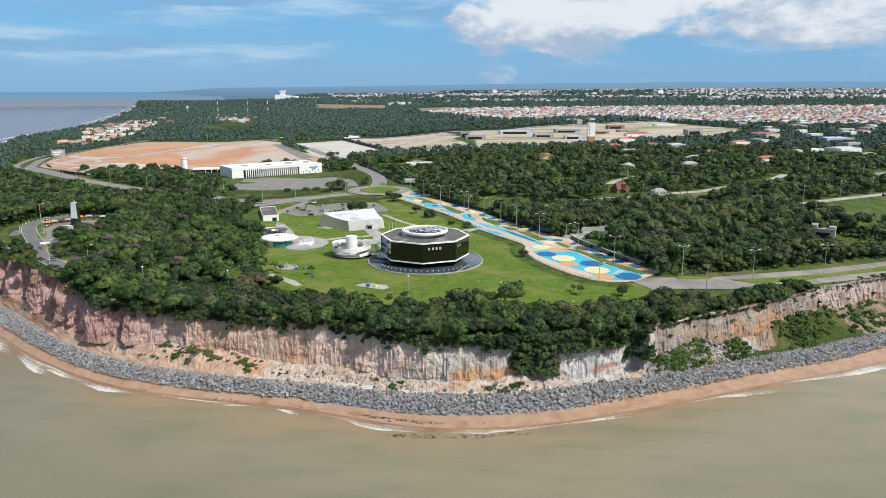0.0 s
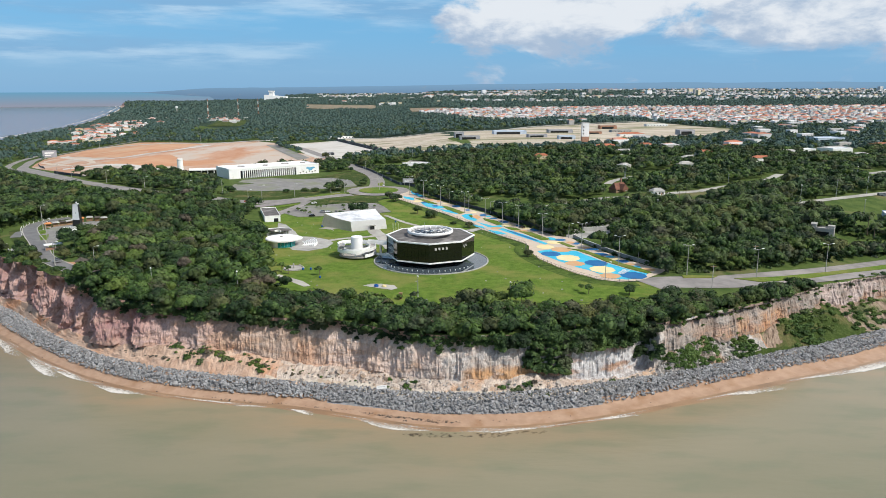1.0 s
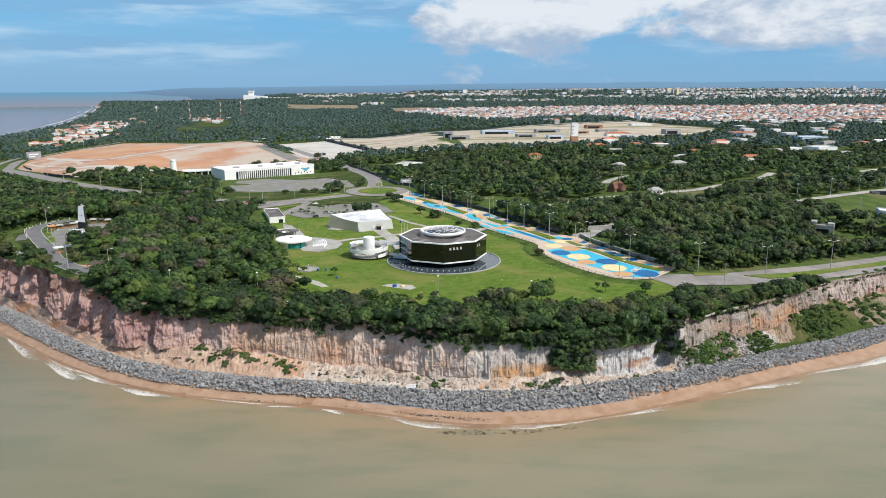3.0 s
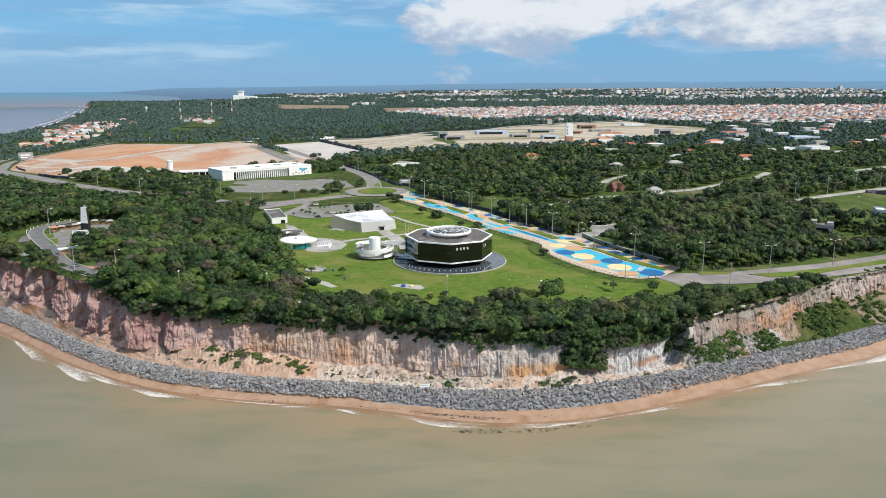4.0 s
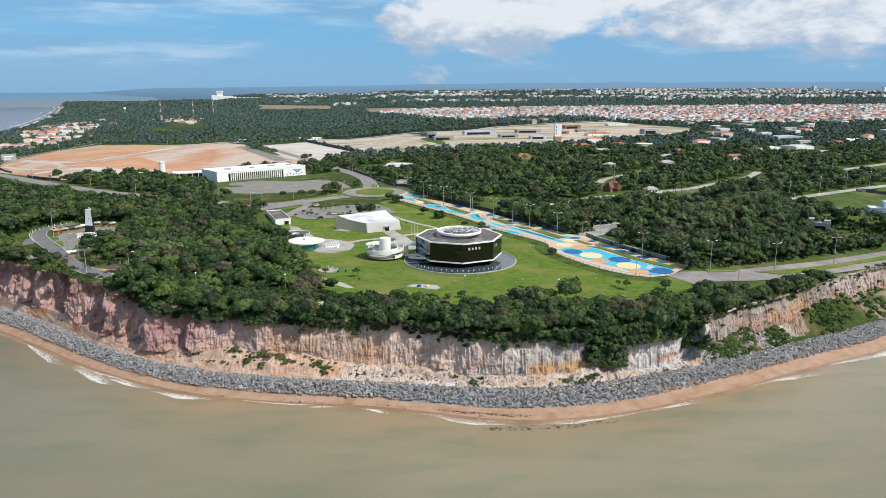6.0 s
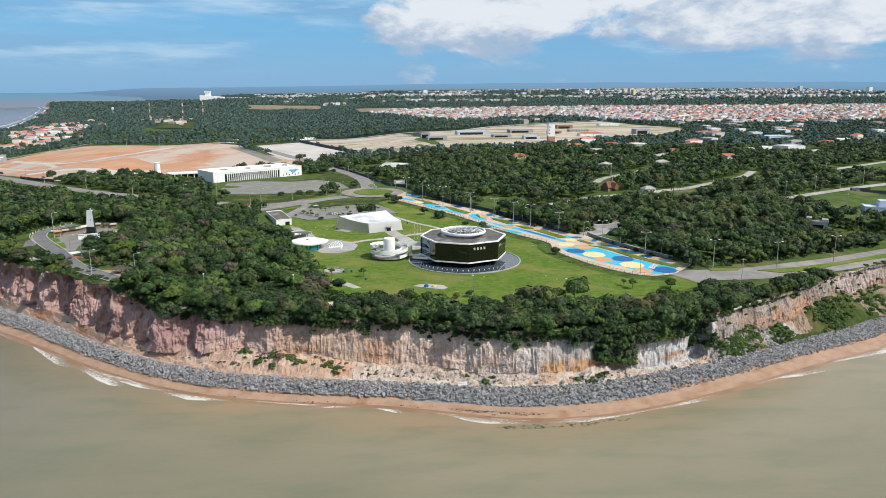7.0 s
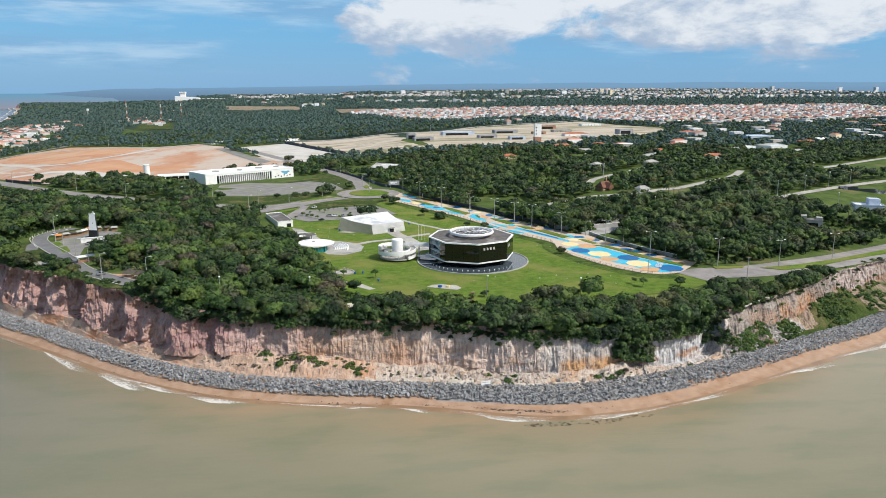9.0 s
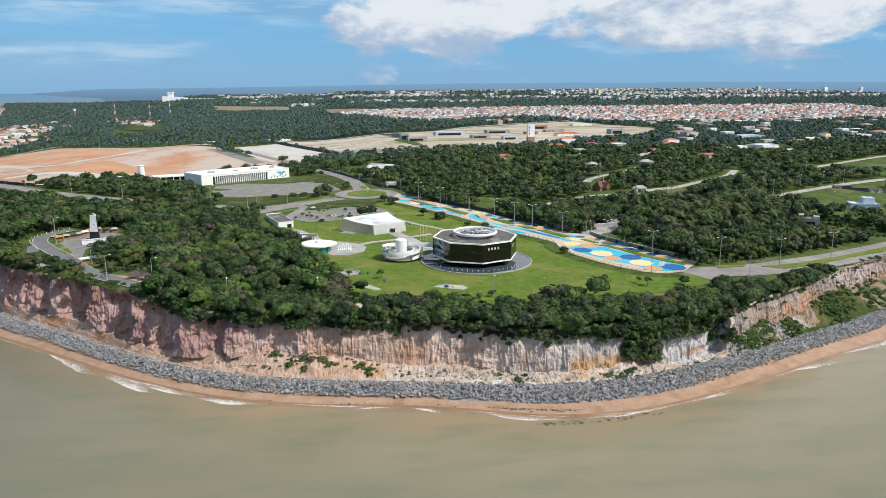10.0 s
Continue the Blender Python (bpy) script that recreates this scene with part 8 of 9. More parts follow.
    for x, y, r, h in ((-203, 328, 3.6, 4.0), (-186, 334, 4.0, 5.4), (-203, 371, 3.0, 4.2), (-186, 353, 4.2, 5.6), (-196.5, 321, 2.8, 3.2), (-209, 328, 3.0, 3.2),
                       (-181, 342, 3.6, 5.2), (-192, 344, 3.0, 4.4), (-208, 340, 5.0, 6.2), (-216, 350, 4.4, 5.6), (-200.5, 334, 4.2, 4.8), (-222, 360, 3.4, 4.2), (-178, 350, 4.4, 5.6), (-158, 300, 3.0, 3.4), (-163, 306, 2.4, 3.0)):
        place_tree(x, y, r, h, trunks, crowns, pyr, "round dark green tree by the cliff road", "cliff road trees")
    # the hedge of trees between the avenue and the cliff
    for _ in range(74):
        x = pyr.uniform(76, 160)
        s, k = shore(x)
        dt, zt = cliff_top(x)
        y = float(s + (float(dt) + pyr.uniform(-1.5, 6.5)) * k)
        if near_line(np.array([x]), np.array([y]), ROAD_E, 11)[0]:
            continue
        r = pyr.uniform(2.0, 4.2)
        place_tree(x, y, r, r * pyr.uniform(0.95, 1.25) + 0.4, trunks, crowns, pyr, "dense dark green broadleaf tree above the cliff")
    for x, e, r, h in ((-226, 3.5, 3.8, 5.4), (-238, 3.0, 3.4, 4.0), (-247, 5.0, 4.0, 5.6), (-256, 6.0, 4.6, 6.6), (-263, 4.0, 4.2, 6.0), (-250, 12.0, 4.0, 5.4), (-160, 5.0, 3.6, 4.4), (-168, 3.0, 2.4, 3.0)):
        s, k = shore(x)
        y = float(s + (float(cliff_top(x)[0]) + e) * k)
        place_tree(x, y, r, h, trunks, crowns, pyr, "spreading green tree at the edge of the cliff", "cliff road trees")
    for x, e, r, h in ((112, 2.0, 3.6, 4.6), (121, 1.5, 4.4, 6.0), (127, 2.5, 4.6, 6.4), (133, 1.5, 4.6, 6.6), (139, 2.5, 4.4, 6.2), (143, 4.0, 3.6, 5.0)):
        s, k = shore(x)
        y = float(s + (float(cliff_top(x)[0]) + e) * k)
        place_tree(x, y, r, h, trunks, crowns, pyr, "large round dark green tree at the edge of the cliff")
    dead = [crown_mesh("crown", 970 + i, 420, 0.20, M_DRYBUSH, 8) for i in range(2)]
    for x, y, r, h in ((-83, 287, 5.4, 8.4), (-78.5, 291, 4.2, 8.0), (-152, 407, 4.4, 11.0), (-147, 329, 4.6, 11.0), (-121, 312, 4.0, 10.4), (-181, 356, 4.4, 10.6), (-156, 316, 3.8, 9.8), (-181, 495, 4.4, 11.0), (-166, 343, 4.0, 10.4), (-133, 352, 4.0, 10.6), (82, 268, 3.0, 4.0)):
        place_tree(x, y, r, h, trunks, dead, pyr, "greyish brown half-bare tree among green ones", "half-bare trees")


build_woods()


def frond_mesh(seed):
    """A crown of arching palm fronds, each with leaflets hanging from its rib."""
    rng = random.Random(seed)
    v, f = [], []
    for i in range(17):
        a = 2 * math.pi * i / 17 + rng.uniform(-0.15, 0.15)
        rise, L_ = rng.uniform(-0.1, 0.95), rng.uniform(2.6, 3.5)
        c, s_ = math.cos(a), math.sin(a)
        pts = []
        for j in range(7):
            t = j / 6
            pts.append(Vector((c * L_ * t, s_ * L_ * t, rise * L_ * t - 1.15 * L_ * t * t * (0.6 + 0.4 * (1 - rise)))))
        side = Vector((-s_, c, 0))
        for j in range(6):
            w = 0.72 * math.sin(math.pi * (0.12 + 0.85 * (j + 0.5) / 6))
            for sg in (-1, 1):
                p, q = pts[j], pts[j + 1]
                o = side * sg * w + Vector((0, 0, -0.3 * w))
                n = len(v)
                v += [p, p.lerp(q, 0.75), p.lerp(q, 0.9) + o, p.lerp(q, 0.35) + o]
                f.append((n, n + 1, n + 2, n + 3))
    return mesh_of("fronds", [tuple(p) for p in v], f, [M_PALM])


def build_palms():
    rng = random.Random(31)
    fronds = [frond_mesh(60 + i) for i in range(4)]
    stem = bmesh.new()
    last = None
    for j in range(7):
        t = j / 6
        ring = [stem.verts.new((0.5 * t * t + (0.2 - 0.07 * t) * math.cos(2 * math.pi * k / 6), (0.2 - 0.07 * t) * math.sin(2 * math.pi * k / 6), t)) for k in range(6)]
        if last:
            for k in range(6):
                stem.faces.new((last[k], last[(k + 1) % 6], ring[(k + 1) % 6], ring[k]))
        last = ring
    sm = bpy.data.meshes.new("stem")
    stem.to_mesh(sm)
    stem.free()
    sm.materials.append(M_TRUNK)
    spots = [(117.8, 429), (112.3, 431.1), (131.2, 427.4), (141.8, 391.1), (147.8, 394.2), (149.9, 429), (172, 401.7), (185.5, 392), (203.6, 431.7), (213.5, 440.5), (209, 407.1), (219.4, 388.1), (243.6, 389.5), (211.8, 450.8), (185.7, 435.5), (171.3, 425.5), (200.1, 412.5), (217.5, 428.5)]
    for _ in range(60):
        spots.append((rng.uniform(115, 245), rng.uniform(375, 485)))
    for _ in range(26):
        spots.append((rng.uniform(20, 180), rng.uniform(560, 720)))
    for x, y in spots:
        if not wooded(np.array([x]), np.array([y]))[0]:
            continue
        h = rng.uniform(9.5, 14)
        e = empty("palm_tree", x, y, float(height(x, y)), "tall coconut palm among dark green trees", "palm tree", "palms", turn=rng.uniform(0, 360))
        t = new("stem", sm)
        t.parent = e
        t.matrix_basis = Matrix.Diagonal((1.2, 1.2, h, 1))
        c = new("fronds", fronds[rng.randrange(4)])
        c.parent = e
        c.matrix_basis = Matrix.Translation((0.6, 0, h)) @ Matrix.Diagonal((1.25, 1.25, 1.25, 1))


build_palms()

# ---------------- lamps, walls, fences, vehicles ----------------
def street_lamp(x, y, h, arms, label, group):
    e = empty("street_lamp", x, y, float(height(x, y)) + 0.1, label, "street lamp", group, turn=random.Random(int(x * 7 + y)).uniform(-12, 12))
    bm = bmesh.new()
    bmesh.ops.create_cone(bm, cap_ends=True, segments=8, radius1=0.22, radius2=0.10, depth=h)
    bmesh.ops.translate(bm, vec=(0, 0, h / 2), verts=bm.verts)
    part("pole", bm, M_CONCRETE if arms else M_GREYMETAL, e)
    part("foot", box(-0.3, -0.3, -0.4, 0.3, 0.3, 0.25), M_CONCRETE, e)
    for s in ((-1, 1) if arms == 2 else (1,) if arms == 1 else ()):
        arm = part("arm", bar((0, 0, h - 0.1), (1.9 * s, 0, h + 0.45), 0.07), M_GREYMETAL, e)
        part("lamp_head", joined(box(min(1.7 * s, 2.7 * s), -0.22, h + 0.36, max(1.7 * s, 2.7 * s), 0.22, h + 0.56)), M_WHITE, arm, "pale flat lamp head")
    if not arms:
        part("lamp_head", lathe([(0, h), (0.35, h + 0.05), (0.45, h + 0.35), (0.1, h + 0.6), (0, h + 0.6)], 10), M_WHITE, e, "white globe-like lamp head")


for _x, _y in ((55.6, 400.2), (72.4, 370.9), (83.7, 336.5), (45.4, 430), (36.5, 441), (26.7, 457.5), (14.5, 484), (-1.9, 512), (-14.7, 540), (-26, 562)):
    street_lamp(_x, _y, 14.5, 2, "tall concrete lamp post with two arms in the promenade", "promenade lamps")
for _x, _y, _h in ((110, 315, 14.5), (141, 311.5, 13.5), (181, 325.5, 14.0), (240, 350, 13)):
    street_lamp(_x, _y, _h, 2, "tall concrete lamp post with two arms on a road median", "road lamps")
for _x, _y in ((71.1, 400.2), (83.2, 370.9), (95.1, 342.3), (57.3, 419.4), (45.2, 452.5), (32, 480), (18.2, 501.3), (4.9, 522.7), (-10.8, 556)):
    street_lamp(_x, _y, 8.6, 1, "short lamp post with one arm beside the promenade", "short promenade lamps")
for _x, _y, _h in ((-90.3, 287, 10.2), (22.9, 270.5, 9.6), (-14.4, 284, 8.6), (70.5, 309, 8.0), (-128, 292, 9), (-163.5, 317, 10.5), (-183.8, 321, 11.5), (-233, 403.7, 14), (-224.2, 390.3, 8.5), (-208.2, 361.5, 9.5), (-199.3, 351.9, 7)):
    street_lamp(_x, _y, _h, 0 if _x > -130 and _x < 30 else 1, "slim lamp post among trees on the cliff top", "cliff-top lamps")
for _x, _y in ((-141.4, 509), (-137.4, 534), (-116, 552), (-174.5, 559), (-91, 576), (-79, 571), (-75.5, 721.6), (-52, 586.8), (-56.4, 624), (-196, 545), (-245, 583), (-300, 636), (-351, 676), (-381, 708)):
    street_lamp(_x, _y, 10.5, 1, "slim lamp post beside a pale road", "road lamps")
for _x, _y in ((-417, 1122), (-364, 1105), (-560, 1240), (-545, 1160), (-585, 1290), (-30.2, 821.5), (155.7, 593.6), (238.9, 465), (272.7, 482.2), (302.8, 496.4), (329.1, 506.7), (259.7, 427.6), (138, 449.9), (212.4, 520), (330, 275 + 280), (154.3, 591.3), (81.4, 1217.1), (-100, 1270)):
    street_lamp(_x, _y, 11.5, 0, "thin pale utility pole", "utility poles")


def utility_pole():
    e = empty("utility_pole", 114, 295, float(height(114, 295)), "concrete utility pole with a crossarm and wires", "utility pole")
    part("pole", bar((0, 0, -0.3), (0, 0, 10.5), 0.16, 8), M_CONCRETE, e)
    part("crossarm", box(-1.3, -0.1, 9.8, 1.3, 0.1, 10.0), M_WOOD, e)
    f = empty("utility_pole", 150, 334, float(height(150, 334)), "concrete utility pole with a transformer", "utility pole")
    part("pole", bar((0, 0, -0.3), (0, 0, 10.5), 0.16, 8), M_CONCRETE, f)
    part("crossarm", box(-1.3, -0.1, 9.8, 1.3, 0.1, 10.0), M_WOOD, f)
    part("transformer", lathe([(0, 7.6), (0.4, 7.6), (0.4, 8.8), (0, 8.8)], 10), M_GREYMETAL, f)


utility_pole()


def long_wall(name, pts, h, thick, material, label, post=None, cap=None):
    e = empty(name, 0, 0, 0, label, "wall")
    for a, b in zip(pts, pts[1:]):
        a, b = Vector(a), Vector(b)
        n = max(1, int((b - a).length / 9))
        for i in range(n):
            p, q = a.lerp(b, i / n), a.lerp(b, (i + 1) / n)
            z = float(height((p.x + q.x) / 2, (p.y + q.y) / 2))
            part("panel", slab_between(p, q, z - 0.6, z + h, thick), material, e)
            if cap:
                part("coping", slab_between(p, q, z + h, z + h + 0.15, thick + 0.15), cap, e)
    return e


long_wall("hoarding", [(-92, 777), (-86, 761), (-76, 738), (-67, 712), (-50, 660), (-38, 622), (-26, 613), (-8, 558), (8, 524), (20, 504), (32, 484), (39.8, 466.9), (46, 453.9), (54, 440), (59.5, 424)], 2.4, 0.2, M_DARKWALL, "long dark boundary hoarding with pale panels")
long_wall("yard_wall", [(59.5, 424), (66.5, 419), (71.5, 422), (76, 427), (93.4, 438.9), (107.2, 447.4), (116.4, 442.7), (108.8, 423.5), (84, 421)], 2.6, 0.25, M_CONCRETE, "grey concrete wall round a yard", cap=M_WHITE)
long_wall("yard_wall", [(74.6, 404), (77.4, 390), (84, 371), (91.2, 351.5), (99, 337)], 1.9, 0.25, M_CONCRETE, "low grey wall along the promenade", cap=M_WHITE)
long_wall("field_wall", [(-161, 1153), (-115, 1045), (-68, 934)], 4.5, 0.6, M_DARKWALL, "dark wall along a white sand lot")
long_wall("field_wall", [(306.1, 489.3), (329.5, 476.4), (389.1, 476.7)], 2.4, 0.3, M_DARKWALL, "dark wall along a clearing")
long_wall("site_wall", [(-399, 737), (-371, 705), (-347, 686)], 2.6, 0.3, M_DARKWALL, "dark low wall at an earth field")
long_wall("site_wall", [(-526, 940), (-489, 876), (-460, 832)], 2.2, 0.3, M_DARKWALL, "dark low wall at a road bend")
long_wall("ruin_wall", [(-53, 700), (-30, 716), (-10.4, 733.3), (-8.4, 726.8)], 2.2, 0.5, M_WHITE, "white broken garden wall")
long_wall("ruin_wall", [(-40, 772.2), (-12.5, 768.1)], 3.4, 4.0, M_WHITE, "white roofless outbuilding")


M_FENCE = surface("dull_green_fence_paint", (0.085, 0.10, 0.085), (0.13, 0.145, 0.125), 0.8, 0.7, 0.0)


def fence():
    e = empty("park_fence", 0, 0, 0, "grey wire fence between lawn and promenade", "fence")
    post = bmesh.new()
    bmesh.ops.create_cone(post, cap_ends=True, segments=5, radius1=0.07, radius2=0.07, depth=2.4)
    bmesh.ops.translate(post, vec=(0, 0, 1.0), verts=post.verts)
    me = bpy.data.meshes.new("post")
    post.to_mesh(me)
    post.free()
    me.materials.append(M_FENCE)
    line = offset_line(curve_points(COURT[:15], 3.4), -1.6)
    for p in line:
        ob = new("post", me)
        ob.parent = e
        ob.matrix_basis = pose(p.x, p.y, float(height(p.x, p.y)))
    for lift in (0.5, 1.2, 1.9):
        v, f = [], []
        for p in line:
            z = float(height(p.x, p.y)) + lift
            v += [(p.x - 0.03, p.y - 0.02, z), (p.x + 0.03, p.y + 0.02, z), (p.x, p.y, z + 0.07)]
        for i in range(len(line) - 1):
            j = 3 * i
            f += [(j, j + 3, j + 4, j + 1), (j + 1, j + 4, j + 5, j + 2), (j + 2, j + 5, j + 3, j)]
        part("rail", mesh_of("rail", v, f, [M_FENCE]), None, e)


fence()


def billboard(x, y, w, h, up, turn, label, mat):
    e = empty("billboard", x, y, float(height(x, y)), label, "billboard", turn=turn)
    part("board", box(-w / 2, -0.15, up, w / 2, 0.15, up + h), mat, e)
    part("frame", joined(box(-w / 2 - 0.15, -0.2, up - 0.15, w / 2 + 0.15, 0.2, up), box(-w / 2 - 0.15, -0.2, up + h, w / 2 + 0.15, 0.2, up + h + 0.15)), M_GREYMETAL, e)
    part("bar", box(-w * 0.35, -0.2, up + h * 0.55, w * 0.3, -0.155, up + h * 0.72), M_WHITE, e, "pale line of unreadable writing")
    part("bar", box(-w * 0.35, -0.2, up + h * 0.25, w * 0.1, -0.155, up + h * 0.38), M_WHITE, e, "pale line of unreadable writing")
    for s in (-0.35, 0.35):
        part("leg", bar((w * s, 0.2, -0.3), (w * s, 0.2, up + h * 0.8), 0.15), M_GREYMETAL, e)


billboard(-29, 617, 9.5, 3.6, 2.2, 5, "dark blue-grey billboard above a hoarding", M_GREYWALL)
billboard(-560, 1035, 18, 10, 3, 22, "large grey billboard by a road bend", M_GREYWALL)


def paint(name, rgb):
    return surface(name, rgb, tuple(min(1, c * 1.1 + 0.005) for c in rgb), 1.0, 0.25, 0.0)


P_BLACK, P_WHITE, P_RED, P_GREY, P_BLUE = paint("black_car_paint", (0.012, 0.012, 0.014)), paint("white_car_paint", (0.7, 0.7, 0.7)), paint("red_car_paint", (0.42, 0.03, 0.03)), paint("grey_car_paint", (0.2, 0.21, 0.22)), paint("blue_bin_plastic", (0.02, 0.10, 0.35))


def car(x, y, turn, mat, word):
    e = empty("car", x, y, float(height(x, y)) + 0.42, word + " hatchback car on pale paving", "car", "cars", turn=turn)
    bm = bmesh.new()
    side = [(-2.0, 0.35), (-2.0, 0.85), (-1.75, 0.95), (-0.95, 1.0), (1.85, 0.95), (2.0, 0.7), (2.0, 0.35)]
    lo = [bm.verts.new((a, -0.85, b)) for a, b in side]
    hi = [bm.verts.new((a, 0.85, b)) for a, b in side]
    bm.faces.new(lo)
    bm.faces.new(hi[::-1])
    for i in range(len(side)):
        j = (i + 1) % len(side)
        bm.faces.new((lo[i], hi[i], hi[j], lo[j]))
    bmesh.ops.recalc_face_normals(bm, faces=bm.faces[:])
    body = part("body", bm, mat, e)
    part("windows", prism(bmesh.new(), [(-1.0, -0.8), (1.7, -0.8), (1.7, 0.8), (-1.0, 0.8)], 0.97, 1.42, [(-0.35, -0.66), (1.35, -0.66), (1.35, 0.66), (-0.35, 0.66)]), M_DARKGLASS, e, "dark glass cabin")
    part("roof", prism(bmesh.new(), [(-0.35, -0.66), (1.35, -0.66), (1.35, 0.66), (-0.35, 0.66)], 1.42, 1.48), mat, e)
    for sx in (-1.3, 1.3):
        for sy in (-0.8, 0.8):
            w = part("wheel", bar((sx, sy - 0.1, 0.32), (sx, sy + 0.1, 0.32), 0.32, 12), M_BLACK, e)
            part("rim", bar((sx, sy - 0.115, 0.32), (sx, sy + 0.115, 0.32), 0.18, 8), M_GREYMETAL, w)


for _c in ((-89.6, 472.5, 10, P_BLACK, "black"), (-84.7, 487.2, 10, P_GREY, "grey"), (-80.8, 486.6, 12, P_WHITE, "white"), (-144.7, 517.5, 35, P_RED, "red"), (48, 432, 118, P_BLACK, "black"), (-96, 521, 40, P_WHITE, "white"),
           (-50, 609, 95, P_WHITE, "white"), (-212, 392, 60, P_GREY, "grey"), (-218, 408, 20, P_WHITE, "white"), (-186, 327, 35, P_GREY, "grey"), (-75, 485, 100, P_GREY, "grey"), (-240, 421, 80, P_WHITE, "white")):
    car(*_c)


def bollards():
    line = offset_line(curve_points(ROAD_LH[5:], 3.0), 4.6)
    for p in line:
        e = empty("bollard", p.x, p.y, float(height(p.x, p.y)) + 0.1, "short white painted bollard beside the lighthouse road", "bollard", "bollards")
        part("post", lathe([(0, -0.2), (0.16, -0.2), (0.14, 0.95), (0, 1.0)], 8), M_WHITE, e)
        part("cap", lathe([(0, 0.95), (0.18, 0.95), (0.12, 1.15), (0, 1.2)], 8), M_CONCRETE, e)


bollards()


def lookout_rail():
    e = empty("lookout_railing", 0, 0, 0, "low white railing round a cliff-top lookout", "railing")
    pts = [Vector(p) for p in ((-231.7, 365.3), (-222.5, 351), (-216.2, 352.8), (-211.5, 345.4))]
    for a, b in zip(pts, pts[1:]):
        n = max(2, int((b - a).length / 1.8))
        for i in range(n + 1):
            p = a.lerp(b, i / n)
            z = float(height(p.x, p.y))
            part("post", box(p.x - 0.11, p.y - 0.11, z - 0.4, p.x + 0.11, p.y + 0.11, z + 1.35), M_WHITE, e)
        za, zb = float(height(a.x, a.y)), float(height(b.x, b.y))
        for lift in (0.75, 1.3):
            part("rail", bar((a.x, a.y, za + lift), (b.x, b.y, zb + lift), 0.09, 6), M_WHITE, e)


lookout_rail()


def lawn_things():
    for x, y in ((-77.5, 437.5), (-66.8, 330), (-60, 314.5), (-32, 452), (-70.5, 329.5)):
        b = empty("litter_bin", x, y, float(height(x, y)) + 0.1, "round blue litter bin on the lawn", "bin", "litter bins")
        part("bin", lathe([(0, 0), (0.35, 0.05), (0.5, 0.4), (0.5, 0.9), (0.3, 1.1), (0, 1.15)], 14), P_BLUE, b)
        part("post", bar((0, 0, -0.2), (0, 0, 0.3), 0.12), M_GREYMETAL, b)
    t = empty("sculpture", -21.5, 281, 22.15, "small brown stacked wooden sculpture on the lawn", "sculpture")
    part("column", box(-0.55, -0.5, 0, 0.55, 0.5, 2.2), M_WOOD, t)
    part("cap", box(-0.8, -0.7, 2.2, 0.8, 0.7, 2.6), M_WOOD, t)
    s = empty("sundial", -75.5, 332.5, 22.3, "pale stone column on a round paved place", "monument")
    part("column", lathe([(0, 0), (0.45, 0), (0.35, 2.4), (0, 2.5)], 10), M_CONCRETE, s)
    part("ring", tube_ring(4.4, 4.9, -0.1, 0.35, 28), M_CONCRETE, s)
    for x, y, m in ((-33, 299.5, P_BLUE), (-29.5, 299, M_YELLOW)):
        k = empty("play_arch", x, y, 22.3, "small coloured play arch on a paved patch", "play equipment", "play arches")
        part("arch", lathe([(0.7, 0.0), (1.0, 0.0), (1.0, 0.7), (0.7, 0.8), (0.7, 0.0)], 14), m, k)
    rng = random.Random(77)
    n = 0
    while n < 60:                       # knee-high lawn lights and stones
        x, y = rng.uniform(-100, 80), rng.uniform(272, 460)
        if not inside(np.array([x]), np.array([y]), LAWN)[0] or math.hypot(x - OCT_X, y - OCT_Y) < 33 or math.hypot(x + 47, y - 358) < 14:
            continue
        n += 1
        st = empty("lawn_stone", x, y, float(height(x, y)) + 0.12, "small pale stone block on the lawn", "stone", "lawn stones")
        w = rng.uniform(0.2, 0.55)
        part("block", prism(bmesh.new(), [(-w, -w * 0.6), (w, -w * 0.6), (w, w * 0.6), (-w, w * 0.6)], -0.1, 0.3, [(-w * 0.8, -w * 0.5), (w * 0.8, -w * 0.5), (w * 0.8, w * 0.5), (-w * 0.8, w * 0.5)]), M_CONCRETE, st)


lawn_things()


# ---------------- houses ----------------
def gable_house(x, y, w, d, h, turn, wall, roof, label, hip=0.5, rise=2.2, floors=1, group=""):
    e = empty("house", x, y, float(height(x, y)), label, "house", group, turn=turn)
    part("wall", box(-w / 2, -d / 2, -0.5, w / 2, d / 2, h), wall, e)
    o = 0.6
    part("roof", prism(bmesh.new(), [(-w / 2 - o, -d / 2 - o), (w / 2 + o, -d / 2 - o), (w / 2 + o, d / 2 + o), (-w / 2 - o, d / 2 + o)], h, h + rise,
                       [(-w / 2 * hip, -0.1), (w / 2 * hip, -0.1), (w / 2 * hip, 0.1), (-w / 2 * hip, 0.1)]), roof, e)
    for fl in range(floors):
        for u in (-0.3, 0.05, 0.34):
            win = part("window", box(w * u - 0.6, -d / 2 - 0.06, 1.0 + 3 * fl, w * u + 0.6, -d / 2 + 0.02, 2.2 + 3 * fl), M_DARKGLASS, e)
            part("sill", box(w * u - 0.7, -d / 2 - 0.16, 0.9 + 3 * fl, w * u + 0.7, -d / 2 - 0.01, 1.0 + 3 * fl), M_WHITE, win)
    part("door", box(w * 0.17, -d / 2 - 0.05, 0, w * 0.17 + 0.95, -d / 2 + 0.02, 2.1), M_WOOD, e)
    return e


